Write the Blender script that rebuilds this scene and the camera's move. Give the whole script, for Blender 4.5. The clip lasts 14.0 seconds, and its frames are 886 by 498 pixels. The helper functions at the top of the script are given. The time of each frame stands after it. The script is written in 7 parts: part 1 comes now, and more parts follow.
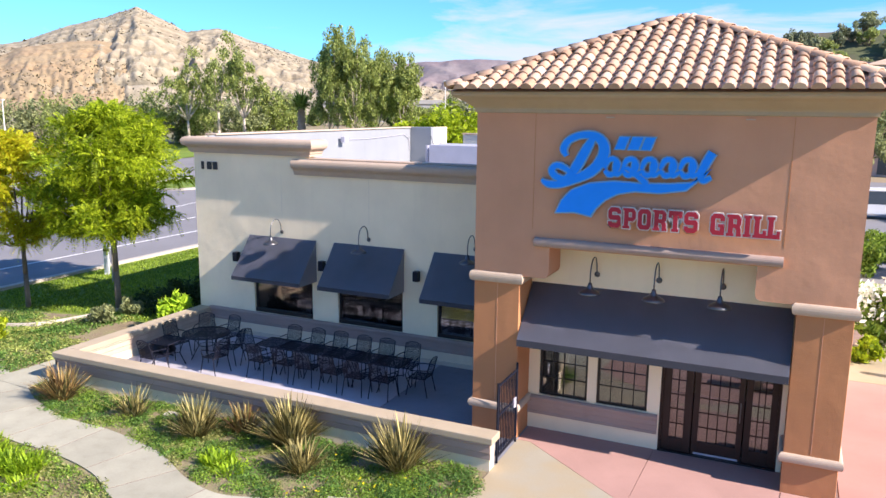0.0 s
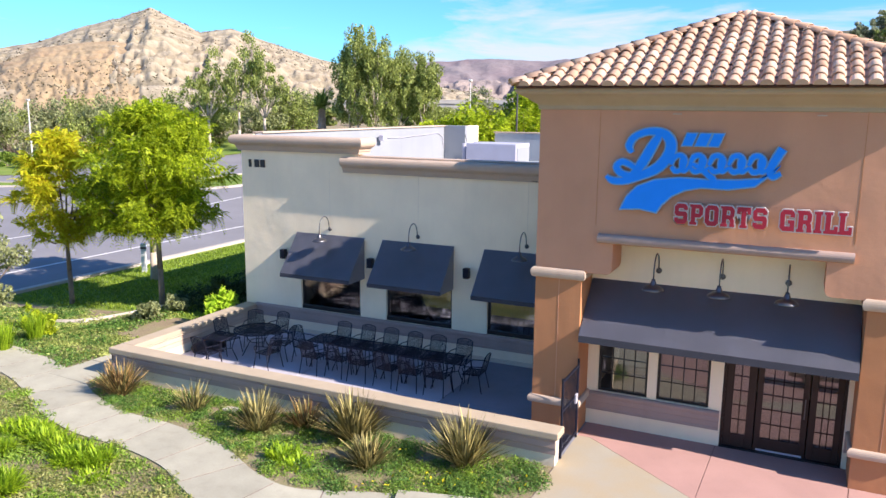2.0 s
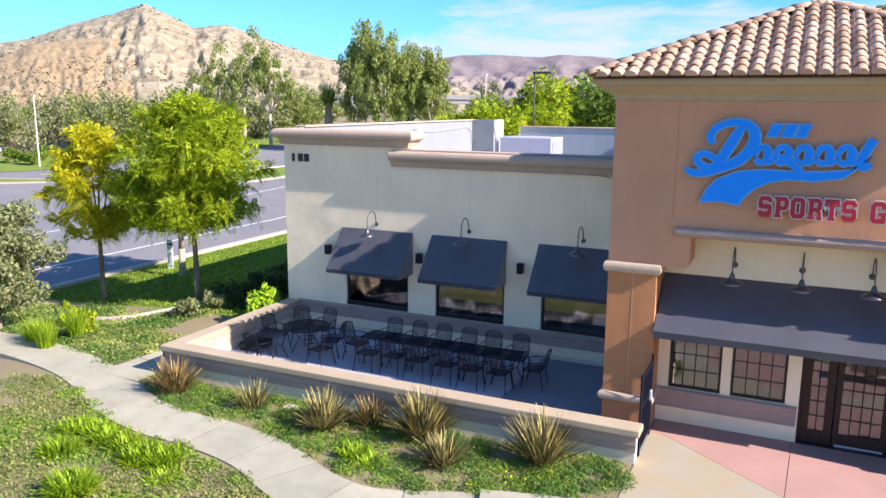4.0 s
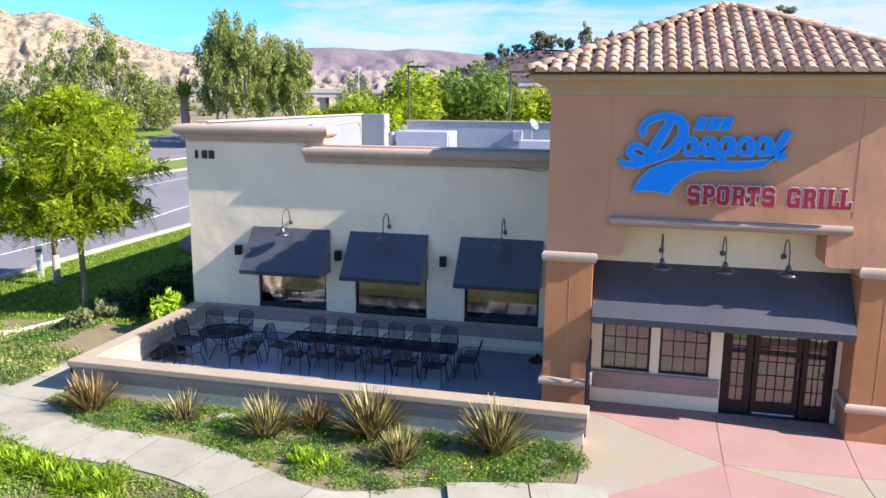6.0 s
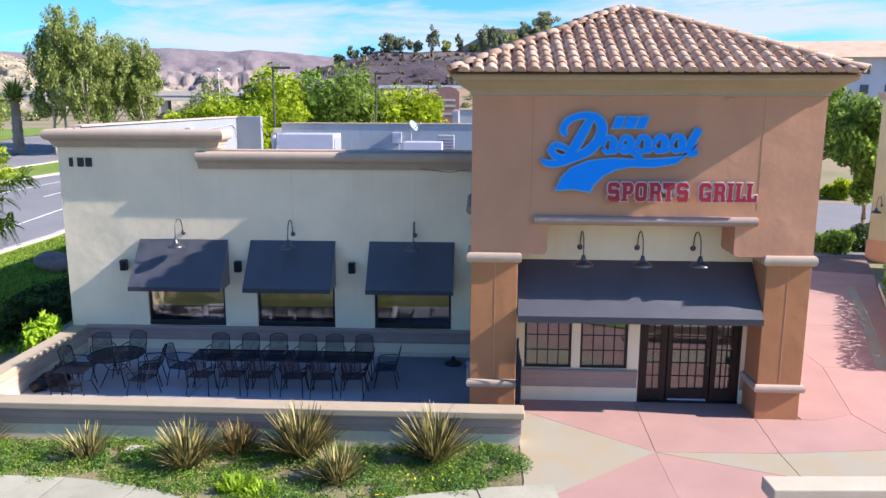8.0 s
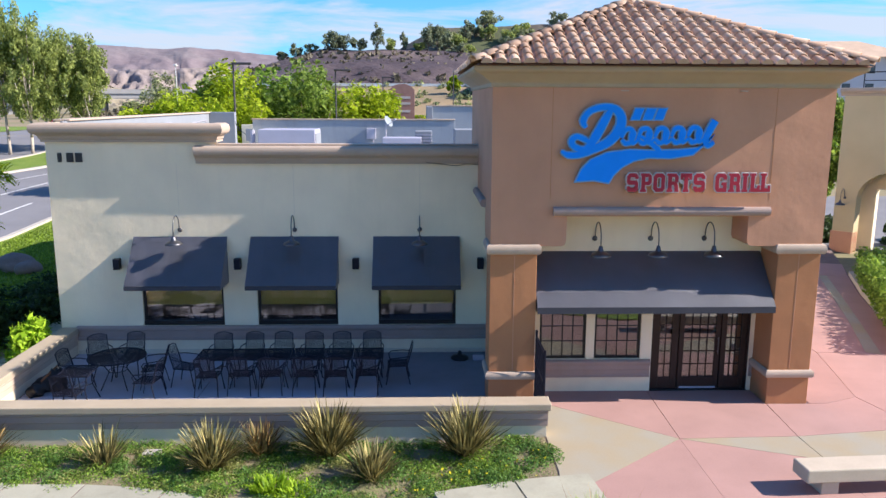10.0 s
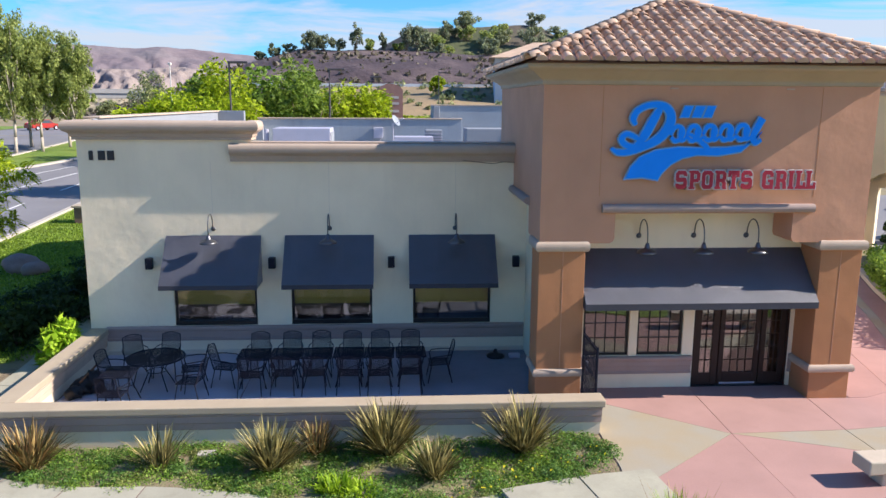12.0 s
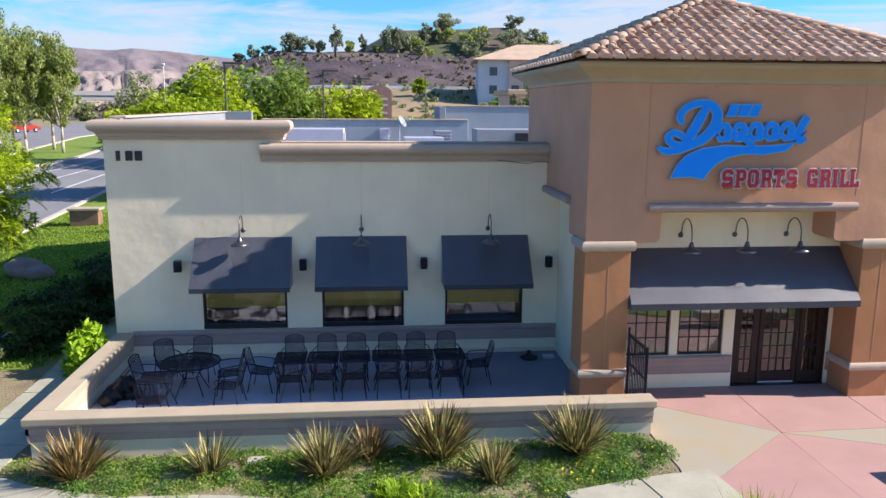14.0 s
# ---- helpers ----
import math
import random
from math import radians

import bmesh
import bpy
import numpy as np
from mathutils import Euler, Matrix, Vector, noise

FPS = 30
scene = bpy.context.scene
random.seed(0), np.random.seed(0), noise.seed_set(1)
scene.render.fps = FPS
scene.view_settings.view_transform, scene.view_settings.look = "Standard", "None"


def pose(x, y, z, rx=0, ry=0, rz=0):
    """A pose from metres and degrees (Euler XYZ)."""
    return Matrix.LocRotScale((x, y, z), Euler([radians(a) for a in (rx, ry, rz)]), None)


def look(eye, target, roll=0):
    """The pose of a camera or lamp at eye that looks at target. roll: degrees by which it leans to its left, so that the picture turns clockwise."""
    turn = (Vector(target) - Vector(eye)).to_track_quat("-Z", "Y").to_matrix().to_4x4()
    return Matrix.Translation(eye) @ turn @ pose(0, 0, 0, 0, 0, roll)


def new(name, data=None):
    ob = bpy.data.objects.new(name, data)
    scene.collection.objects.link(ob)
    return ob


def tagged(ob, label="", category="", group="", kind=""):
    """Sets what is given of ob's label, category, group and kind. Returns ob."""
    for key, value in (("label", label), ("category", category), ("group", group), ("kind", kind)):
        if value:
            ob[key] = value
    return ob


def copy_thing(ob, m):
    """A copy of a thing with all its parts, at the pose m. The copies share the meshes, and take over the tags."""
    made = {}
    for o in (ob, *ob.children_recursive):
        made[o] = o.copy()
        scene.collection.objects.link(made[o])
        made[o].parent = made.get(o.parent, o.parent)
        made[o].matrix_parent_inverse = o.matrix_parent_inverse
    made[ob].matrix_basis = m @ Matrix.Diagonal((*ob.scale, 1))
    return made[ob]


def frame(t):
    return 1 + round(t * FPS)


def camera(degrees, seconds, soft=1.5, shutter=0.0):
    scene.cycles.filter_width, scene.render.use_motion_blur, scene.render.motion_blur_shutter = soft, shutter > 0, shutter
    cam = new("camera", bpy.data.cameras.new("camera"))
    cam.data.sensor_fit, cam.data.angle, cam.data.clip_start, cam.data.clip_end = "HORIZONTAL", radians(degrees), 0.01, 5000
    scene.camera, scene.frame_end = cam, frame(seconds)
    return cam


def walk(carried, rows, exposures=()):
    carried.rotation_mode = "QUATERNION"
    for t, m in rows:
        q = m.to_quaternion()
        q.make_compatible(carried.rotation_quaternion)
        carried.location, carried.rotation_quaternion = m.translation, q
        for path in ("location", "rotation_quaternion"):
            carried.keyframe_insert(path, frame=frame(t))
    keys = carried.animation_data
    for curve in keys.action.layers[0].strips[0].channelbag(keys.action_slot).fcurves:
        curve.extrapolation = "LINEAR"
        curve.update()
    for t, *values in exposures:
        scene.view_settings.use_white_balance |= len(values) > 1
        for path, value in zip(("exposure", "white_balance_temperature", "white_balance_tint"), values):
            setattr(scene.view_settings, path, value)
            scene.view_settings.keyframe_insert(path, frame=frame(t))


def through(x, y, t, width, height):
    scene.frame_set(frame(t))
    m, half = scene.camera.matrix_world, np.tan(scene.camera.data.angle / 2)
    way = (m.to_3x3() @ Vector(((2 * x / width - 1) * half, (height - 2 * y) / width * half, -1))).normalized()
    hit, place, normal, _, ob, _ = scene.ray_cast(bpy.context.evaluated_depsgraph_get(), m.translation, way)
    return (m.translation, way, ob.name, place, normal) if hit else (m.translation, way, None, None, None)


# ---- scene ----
cam = camera(60.0, 14.0, 1.5)
PATH = [
    (0, (5.750, -14.270, 6.745), (4.938, -12.478, 6.386), 0.66),
    (0.5, (5.641, -14.376, 6.766), (4.822, -12.588, 6.405), 0.54),
    (1, (5.438, -14.482, 6.699), (4.607, -12.698, 6.340), 0.59),
    (1.5, (5.148, -14.648, 6.713), (4.309, -12.869, 6.350), 0.58),
    (2, (4.855, -14.800, 6.683), (4.017, -13.020, 6.323), 0.56),
    (2.5, (4.519, -14.958, 6.692), (3.682, -13.178, 6.328), 0.50),
    (3, (4.121, -15.019, 6.631), (3.282, -13.240, 6.265), 0.49),
    (5.5, (2.094, -15.631, 6.565), (1.473, -13.768, 6.183), 0.42),
    (6, (1.640, -15.745, 6.590), (1.173, -13.838, 6.207), 0.47),
    (6.5, (1.236, -15.701, 6.555), (0.925, -13.762, 6.177), 0.40),
    (7, (0.894, -15.601, 6.537), (0.678, -13.648, 6.163), 0.25),
    (7.5, (0.525, -15.566, 6.565), (0.377, -13.607, 6.191), 0.20),
    (10, (-1.433, -15.477, 6.406), (-1.375, -13.514, 6.028), 0.22),
    (10.5, (-1.833, -15.453, 6.404), (-1.755, -13.490, 6.025), 0.21),
    (11, (-2.228, -15.434, 6.410), (-2.138, -13.472, 6.028), 0.24),
    (11.5, (-2.586, -15.417, 6.414), (-2.487, -13.456, 6.032), 0.27),
    (12, (-2.947, -15.390, 6.331), (-2.825, -13.430, 5.955), 0.35),
    (12.5, (-3.268, -15.324, 6.287), (-3.109, -13.366, 5.913), 0.32),
    (13, (-3.674, -15.271, 6.291), (-3.497, -13.315, 5.915), 0.33),
    (13.5, (-4.015, -15.179, 6.312), (-3.836, -13.223, 5.935), 0.33),
    (14, (-4.317, -15.093, 6.250), (-4.136, -13.136, 5.880), 0.35),
]
EXPOSURES = [(0.0, 1.27, 6550, 20), (6.0, 1.31, 6350, 19.5), (7.5, 1.25, 6200, 19), (10.0, 1.07, 6300, 16.5), (11.0, 0.99, 6400, 16), (14.0, 1.06, 6400, 16)]
walk(cam, [(t, look(eye, target, roll)) for t, eye, target, roll in PATH], EXPOSURES)

# ---- world, sun, exposure ----
SUN_DIR = Vector((1.0, -0.105, 0.67)).normalized()      # towards the sun: low in the east, almost along the facade
world = bpy.data.worlds.new("world")
scene.world = world
world.use_nodes = True
wn, wl = world.node_tree.nodes, world.node_tree.links
wn.clear()
w_out, w_bg = wn.new("ShaderNodeOutputWorld"), wn.new("ShaderNodeBackground")
sky = wn.new("ShaderNodeTexSky")
sky.sky_type = "NISHITA"
sky.sun_disc = False
sky.sun_elevation = math.asin(SUN_DIR.z)
sky.sun_rotation = math.atan2(SUN_DIR.x, SUN_DIR.y)
sky.air_density, sky.dust_density, sky.ozone_density = 1.0, 0.4, 2.0
w_co, w_map = wn.new("ShaderNodeTexCoord"), wn.new("ShaderNodeMapping")
w_map.inputs["Scale"].default_value = (1.3, 1.3, 7.5)
w_map.inputs["Location"].default_value = (0.9, 0.35, 0.4)
w_noise = wn.new("ShaderNodeTexNoise")
w_noise.inputs["Scale"].default_value = 2.6
w_noise.inputs["Detail"].default_value = 8.0
w_noise.inputs["Roughness"].default_value = 0.60
w_noise.inputs["Distortion"].default_value = 0.6
w_ramp = wn.new("ShaderNodeValToRGB")
w_ramp.color_ramp.elements[0].position, w_ramp.color_ramp.elements[1].position = 0.435, 0.60
w_ramp.color_ramp.elements[1].color = (0.85, 0.85, 0.85, 1)
w_tint = wn.new("ShaderNodeMix")
w_tint.data_type, w_tint.blend_type = "RGBA", "MULTIPLY"
w_tint.inputs[0].default_value = 1.0
w_tint.inputs[7].default_value = (0.25, 0.61, 0.95, 1)
w_mix = wn.new("ShaderNodeMix")
w_mix.data_type = "RGBA"
w_mix.inputs[7].default_value = (3.2, 3.45, 3.75, 1)
wl.new(w_co.outputs["Generated"], w_map.inputs["Vector"])
wl.new(w_map.outputs["Vector"], w_noise.inputs["Vector"])
wl.new(sky.outputs["Color"], w_tint.inputs[6])
wl.new(w_tint.outputs[2], w_mix.inputs[6])
# the clouds lie low over the horizon and thin out towards the clear zenith
w_sep, w_low, w_cov = wn.new("ShaderNodeSeparateXYZ"), wn.new("ShaderNodeMapRange"), wn.new("ShaderNodeMath")
w_low.inputs["From Min"].default_value, w_low.inputs["From Max"].default_value = 0.12, 0.55
w_low.inputs["To Min"].default_value, w_low.inputs["To Max"].default_value = 1.0, 0.12
w_cov.operation = "MULTIPLY"
wl.new(w_co.outputs["Generated"], w_sep.inputs[0])
w_east = wn.new("ShaderNodeMath")                       # the cloud bank thickens towards the east
w_east.operation = "MULTIPLY_ADD"
w_east.inputs[1].default_value = 0.17
wl.new(w_sep.outputs["X"], w_east.inputs[0])
wl.new(w_noise.outputs["Fac"], w_east.inputs[2])
wl.new(w_east.outputs[0], w_ramp.inputs["Fac"])
wl.new(w_sep.outputs["Z"], w_low.inputs["Value"])
wl.new(w_ramp.outputs["Color"], w_cov.inputs[0])
wl.new(w_low.outputs[0], w_cov.inputs[1])
wl.new(w_cov.outputs[0], w_mix.inputs[0])
wl.new(w_mix.outputs[2], w_bg.inputs["Color"])
w_bg.inputs["Strength"].default_value = 0.110
wl.new(w_bg.outputs["Background"], w_out.inputs["Surface"])
sun = new("sun", bpy.data.lights.new("sun", "SUN"))
sun.data.energy, sun.data.angle, sun.data.color = 4.7, radians(0.55), (1.0, 0.93, 0.82)
sun.matrix_world = look(SUN_DIR * 60, (0, 0, 0))

# ---- materials ----
def material(name, color, rough=0.8, metal=0.0, var=0.12, scale=3.0, fine=60.0, bump=0.15, bump_dist=0.01, island=0.0,
             objvar=0.0, tint=None, spec=0.35, stain=0.0, relief=0.0, strata=None):
    """A procedural surface: base colour with large stains and fine grain, relief, and variation from piece to piece."""
    m = bpy.data.materials.new(name)
    m.use_nodes = True
    n, l = m.node_tree.nodes, m.node_tree.links
    bsdf = n["Principled BSDF"]
    bsdf.inputs["Roughness"].default_value, bsdf.inputs["Metallic"].default_value = rough, metal
    bsdf.inputs["Specular IOR Level"].default_value = spec
    big, small = n.new("ShaderNodeTexNoise"), n.new("ShaderNodeTexNoise")
    big.inputs["Scale"].default_value, big.inputs["Detail"].default_value = scale, 5.0
    small.inputs["Scale"].default_value, small.inputs["Detail"].default_value = fine, 4.0
    pos = n.new("ShaderNodeNewGeometry")
    l.new(pos.outputs["Position"], big.inputs["Vector"])
    l.new(pos.outputs["Position"], small.inputs["Vector"])
    add = n.new("ShaderNodeMath")
    add.operation = "MULTIPLY_ADD"
    add.inputs[1].default_value = 0.5
    l.new(small.outputs["Fac"], add.inputs[0])
    l.new(big.outputs["Fac"], add.inputs[2])
    rng = n.new("ShaderNodeMapRange")
    rng.inputs["From Min"].default_value, rng.inputs["From Max"].default_value = 0.45, 1.05
    rng.inputs["To Min"].default_value, rng.inputs["To Max"].default_value = 1.0 - var, 1.0 + var
    l.new(add.outputs[0], rng.inputs["Value"])
    last = rng.outputs[0]
    for amount, source, socket in ((island, "ShaderNodeNewGeometry", "Random Per Island"), (objvar, "ShaderNodeObjectInfo", "Random")):
        if amount:
            src, r2, mul = n.new(source), n.new("ShaderNodeMapRange"), n.new("ShaderNodeMath")
            r2.inputs["To Min"].default_value, r2.inputs["To Max"].default_value = 1.0 - amount, 1.0 + amount
            mul.operation = "MULTIPLY"
            l.new(src.outputs[socket], r2.inputs["Value"])
            l.new(r2.outputs[0], mul.inputs[0])
            l.new(last, mul.inputs[1])
            last = mul.outputs[0]
    mix = n.new("ShaderNodeMix")
    mix.data_type = "RGBA"
    mix.inputs[6].default_value = (*color, 1)
    mix.inputs[7].default_value = (*(tint or color), 1)
    if tint:
        if island or objvar:
            src = n.new("ShaderNodeNewGeometry" if island else "ShaderNodeObjectInfo")
            l.new(src.outputs["Random Per Island" if island else "Random"], mix.inputs[0])
        else:
            r3 = n.new("ShaderNodeMapRange")
            r3.inputs["From Min"].default_value, r3.inputs["From Max"].default_value = 0.42, 0.62
            l.new(big.outputs["Fac"], r3.inputs["Value"])
            l.new(r3.outputs[0], mix.inputs[0])
    else:
        mix.inputs[0].default_value = 0.0
    scl = n.new("ShaderNodeVectorMath")
    scl.operation = "SCALE"
    l.new(mix.outputs[2], scl.inputs[0])
    l.new(last, scl.inputs["Scale"])
    col = scl.outputs[0]
    if stain:
        st, r4, m4 = n.new("ShaderNodeTexNoise"), n.new("ShaderNodeMapRange"), n.new("ShaderNodeMix")
        mp = n.new("ShaderNodeMapping")
        mp.inputs["Scale"].default_value = (1.6, 1.6, 0.22)
        l.new(pos.outputs["Position"], mp.inputs["Vector"])
        l.new(mp.outputs["Vector"], st.inputs["Vector"])
        st.inputs["Scale"].default_value, st.inputs["Detail"].default_value = 2.4, 6.0
        r4.inputs["From Min"].default_value, r4.inputs["From Max"].default_value = 0.52, 0.75
        r4.inputs["To Max"].default_value = stain
        l.new(st.outputs["Fac"], r4.inputs["Value"])
        m4.data_type = "RGBA"
        m4.inputs[7].default_value = (color[0] * 0.55, color[1] * 0.52, color[2] * 0.5, 1)
        l.new(r4.outputs[0], m4.inputs[0])
        l.new(col, m4.inputs[6])
        col = m4.outputs[2]
    if strata:
        # tilted beds of paler rock, bent and broken by noise
        turn, wave, r5, m5 = n.new("ShaderNodeMapping"), n.new("ShaderNodeTexWave"), n.new("ShaderNodeMapRange"), n.new("ShaderNodeMix")
        turn.inputs["Rotation"].default_value = (0.35, 0.55, 0.0)
        wave.bands_direction, wave.wave_profile = "Z", "SAW"
        wave.inputs["Scale"].default_value, wave.inputs["Distortion"].default_value = strata[0], 7.0
        wave.inputs["Detail"].default_value, wave.inputs["Detail Scale"].default_value = 4.0, 0.6
        l.new(pos.outputs["Position"], turn.inputs["Vector"])
        l.new(turn.outputs["Vector"], wave.inputs["Vector"])
        r5.inputs["From Min"].default_value, r5.inputs["From Max"].default_value = 0.35, 0.9
        r5.inputs["To Max"].default_value = strata[1]
        l.new(wave.outputs["Fac"], r5.inputs["Value"])
        m5.data_type = "RGBA"
        m5.inputs[7].default_value = (*strata[2], 1)
        l.new(r5.outputs[0], m5.inputs[0])
        l.new(col, m5.inputs[6])
        col = m5.outputs[2]
    l.new(col, bsdf.inputs["Base Color"])
    if bump:
        bp = n.new("ShaderNodeBump")
        bp.inputs["Strength"].default_value, bp.inputs["Distance"].default_value = bump, bump_dist
        l.new(small.outputs["Fac"], bp.inputs["Height"])
        if relief:
            wide = n.new("ShaderNodeBump")
            wide.inputs["Strength"].default_value, wide.inputs["Distance"].default_value = 0.6, relief
            l.new(big.outputs["Fac"], wide.inputs["Height"])
            l.new(wide.outputs["Normal"], bp.inputs["Normal"])
        l.new(bp.outputs["Normal"], bsdf.inputs["Normal"])
    return m


def leafy(name, color, tint, rough=0.55, through=0.35, var=0.35):
    """Leaves: each its own shade between two greens, with some light passing through."""
    m = material(name, color, rough, var=0.2, scale=0.8, fine=20, bump=0, island=var, tint=tint, spec=0.25)
    n, l = m.node_tree.nodes, m.node_tree.links
    bsdf, out = n["Principled BSDF"], n["Material Output"]
    tr, mx = n.new("ShaderNodeBsdfTranslucent"), n.new("ShaderNodeMixShader")
    mx.inputs[0].default_value = through
    l.new(bsdf.inputs["Base Color"].links[0].from_socket, tr.inputs["Color"])
    l.new(bsdf.outputs[0], mx.inputs[1])
    l.new(tr.outputs[0], mx.inputs[2])
    l.new(mx.outputs[0], out.inputs["Surface"])
    return m


def glass(name, tint=(0.75, 0.8, 0.8), see=0.75):
    m = bpy.data.materials.new(name)
    m.use_nodes = True
    n, l = m.node_tree.nodes, m.node_tree.links
    n.remove(n["Principled BSDF"])
    out = n["Material Output"]
    tra, glo, fre, mx = n.new("ShaderNodeBsdfTransparent"), n.new("ShaderNodeBsdfGlossy"), n.new("ShaderNodeFresnel"), n.new("ShaderNodeMixShader")
    tra.inputs["Color"].default_value = (tint[0] * see, tint[1] * see, tint[2] * see, 1)
    glo.inputs["Roughness"].default_value = 0.02
    glo.inputs["Color"].default_value = (0.9, 0.92, 0.95, 1)
    fre.inputs["IOR"].default_value = 2.0
    l.new(fre.outputs[0], mx.inputs[0])
    l.new(tra.outputs[0], mx.inputs[1])
    l.new(glo.outputs[0], mx.inputs[2])
    l.new(mx.outputs[0], out.inputs["Surface"])
    return m


TERRA = material("terracotta_stucco", (0.56, 0.285, 0.172), 0.9, var=0.11, scale=0.9, fine=60, bump=0.16, bump_dist=0.009, stain=0.07, relief=0.06)
PIER = material("pier_stucco", (0.455, 0.202, 0.09), 0.9, var=0.10, scale=0.9, fine=60, bump=0.22, bump_dist=0.010, stain=0.07, relief=0.06)
CREAM = material("cream_stucco", (0.85, 0.72, 0.51), 0.9, var=0.09, scale=0.9, fine=55, bump=0.24, bump_dist=0.012, stain=0.08, relief=0.07)
PALE = material("pale_stucco", (0.68, 0.58, 0.435), 0.9, var=0.08, scale=0.8, fine=45, bump=0.35, bump_dist=0.012, stain=0.15)
MAUVE = material("mauve_stucco", (0.36, 0.265, 0.225), 0.85, var=0.08, scale=1.2, fine=45, bump=0.3, bump_dist=0.01, stain=0.12)
CORNICE = material("cornice_stucco", (0.44, 0.34, 0.26), 0.8, var=0.08, scale=1.0, fine=50, bump=0.25, bump_dist=0.008, stain=0.12)
COVE = material("cove_stucco", (0.42, 0.325, 0.22), 0.85, var=0.08, scale=1.0, fine=50, bump=0.25, bump_dist=0.008, stain=0.1)
BANDM = material("band_stone", (0.48, 0.37, 0.28), 0.8, var=0.10, scale=2.0, fine=50, bump=0.3, bump_dist=0.008, stain=0.2)
CAPM = material("cap_stone", (0.395, 0.32, 0.225), 0.8, var=0.08, scale=1.5, fine=40, bump=0.3, bump_dist=0.008, stain=0.12)
TILE = material("clay_tile", (0.475, 0.292, 0.19), 0.75, var=0.16, scale=3.0, fine=40, bump=0.3, bump_dist=0.01, objvar=0.16, tint=(0.56, 0.405, 0.29))
TILEJ = material("clay_tile_rest", (0.52, 0.315, 0.225), 0.75, var=0.16, scale=3.0, fine=40, bump=0.3, bump_dist=0.01, island=0.16, tint=(0.56, 0.405, 0.29))
MORTAR = material("roof_mortar", (0.34, 0.19, 0.135), 0.95, var=0.2)
FABRIC = material("awning_fabric", (0.116, 0.118, 0.148), 0.52, var=0.15, scale=1.5, fine=180, bump=0.12, bump_dist=0.004, spec=1.0)
_fb = FABRIC.node_tree.nodes["Principled BSDF"]
_fb.inputs["Sheen Weight"].default_value, _fb.inputs["Sheen Roughness"].default_value = 0.08, 0.45
_fb.inputs["IOR"].default_value = 1.72
TRIM = material("navy_awning_trim", (0.05, 0.052, 0.065), 0.75, var=0.12, scale=2, fine=150, bump=0.1, bump_dist=0.003)
IRON = material("black_iron", (0.009, 0.010, 0.020), 0.6, metal=0.0, var=0.2, scale=6, fine=90, bump=0.1, bump_dist=0.003, spec=0.2)
LAMPM = material("lamp_metal", (0.12, 0.12, 0.13), 0.36, metal=0.75, var=0.15, scale=6, fine=90, bump=0.05, bump_dist=0.002, spec=0.5)
SHADEM = material("lamp_shade_metal", (0.14, 0.14, 0.15), 0.40, metal=0.85, var=0.15, scale=8, fine=90, bump=0.05, bump_dist=0.002, spec=0.5)
PLASTIC = material("black_plastic", (0.015, 0.015, 0.016), 0.5, var=0.1, bump=0.1, bump_dist=0.002)
DOORW = material("dark_door_wood", (0.034, 0.017, 0.013), 0.5, var=0.25, scale=2, fine=70, bump=0.1, bump_dist=0.003, spec=0.3)
FRAMEM = material("dark_bronze_frame", (0.018, 0.016, 0.016), 0.4, metal=0.2, var=0.15, bump=0.05, bump_dist=0.002, spec=0.5)
GLASS = glass("window_glass", (0.95, 0.97, 0.97), 0.92)
DARKIN = material("interior_wall", (0.40, 0.30, 0.19), 0.9, var=0.1)
BLIND = material("ochre_blind", (0.90, 0.67, 0.15), 0.85, var=0.08, bump=0.05)
INFLOOR = material("interior_floor", (0.10, 0.08, 0.07), 0.7, var=0.2)
BLUE = material("blue_sign_acrylic", (0.004, 0.27, 0.95), 0.55, var=0.04, bump=0.0, spec=0.15)
BLUEEDGE = material("pale_sign_edge", (0.16, 0.38, 0.62), 0.5, var=0.04, bump=0.0)
RED = material("red_sign_acrylic", (0.38, 0.018, 0.04), 0.5, var=0.05, bump=0.0)
WHITE = material("white_sign_edge", (0.54, 0.49, 0.47), 0.6, var=0.05, bump=0.0)
DARKNUM = material("black_numerals", (0.03, 0.03, 0.032), 0.5, var=0.1, bump=0.0)
PINK = material("pink_concrete", (0.375, 0.222, 0.190), 0.8, var=0.10, scale=0.9, fine=30, bump=0.2, bump_dist=0.004, objvar=0.05, stain=0.08)
TAN = material("tan_concrete", (0.36, 0.295, 0.195), 0.8, var=0.11, scale=0.8, fine=30, bump=0.2, bump_dist=0.004, tint=(0.315, 0.285, 0.22))
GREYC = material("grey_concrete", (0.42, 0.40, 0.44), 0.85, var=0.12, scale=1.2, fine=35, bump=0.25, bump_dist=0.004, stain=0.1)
# the patio concrete again, with the tower's shade put into its colour
GREYC_SHADED = material("shaded_grey_concrete", (0.20, 0.203, 0.235), 0.8, var=0.14, scale=0.9, fine=35, bump=0.25, bump_dist=0.004, stain=0.15)
WALKC = material("walk_concrete", (0.35, 0.332, 0.252), 0.85, var=0.14, scale=1.5, fine=35, bump=0.25, bump_dist=0.004, objvar=0.07, stain=0.25)
KERBC = material("kerb_concrete", (0.46, 0.41, 0.35), 0.85, var=0.12, scale=2, fine=35, bump=0.25, bump_dist=0.005)
JOINT = material("joint", (0.19, 0.13, 0.11), 0.95, var=0.2)
SOIL = material("soil", (0.26, 0.20, 0.125), 0.95, var=0.35, scale=2.0, fine=25, bump=0.8, bump_dist=0.03, tint=(0.20, 0.18, 0.09))
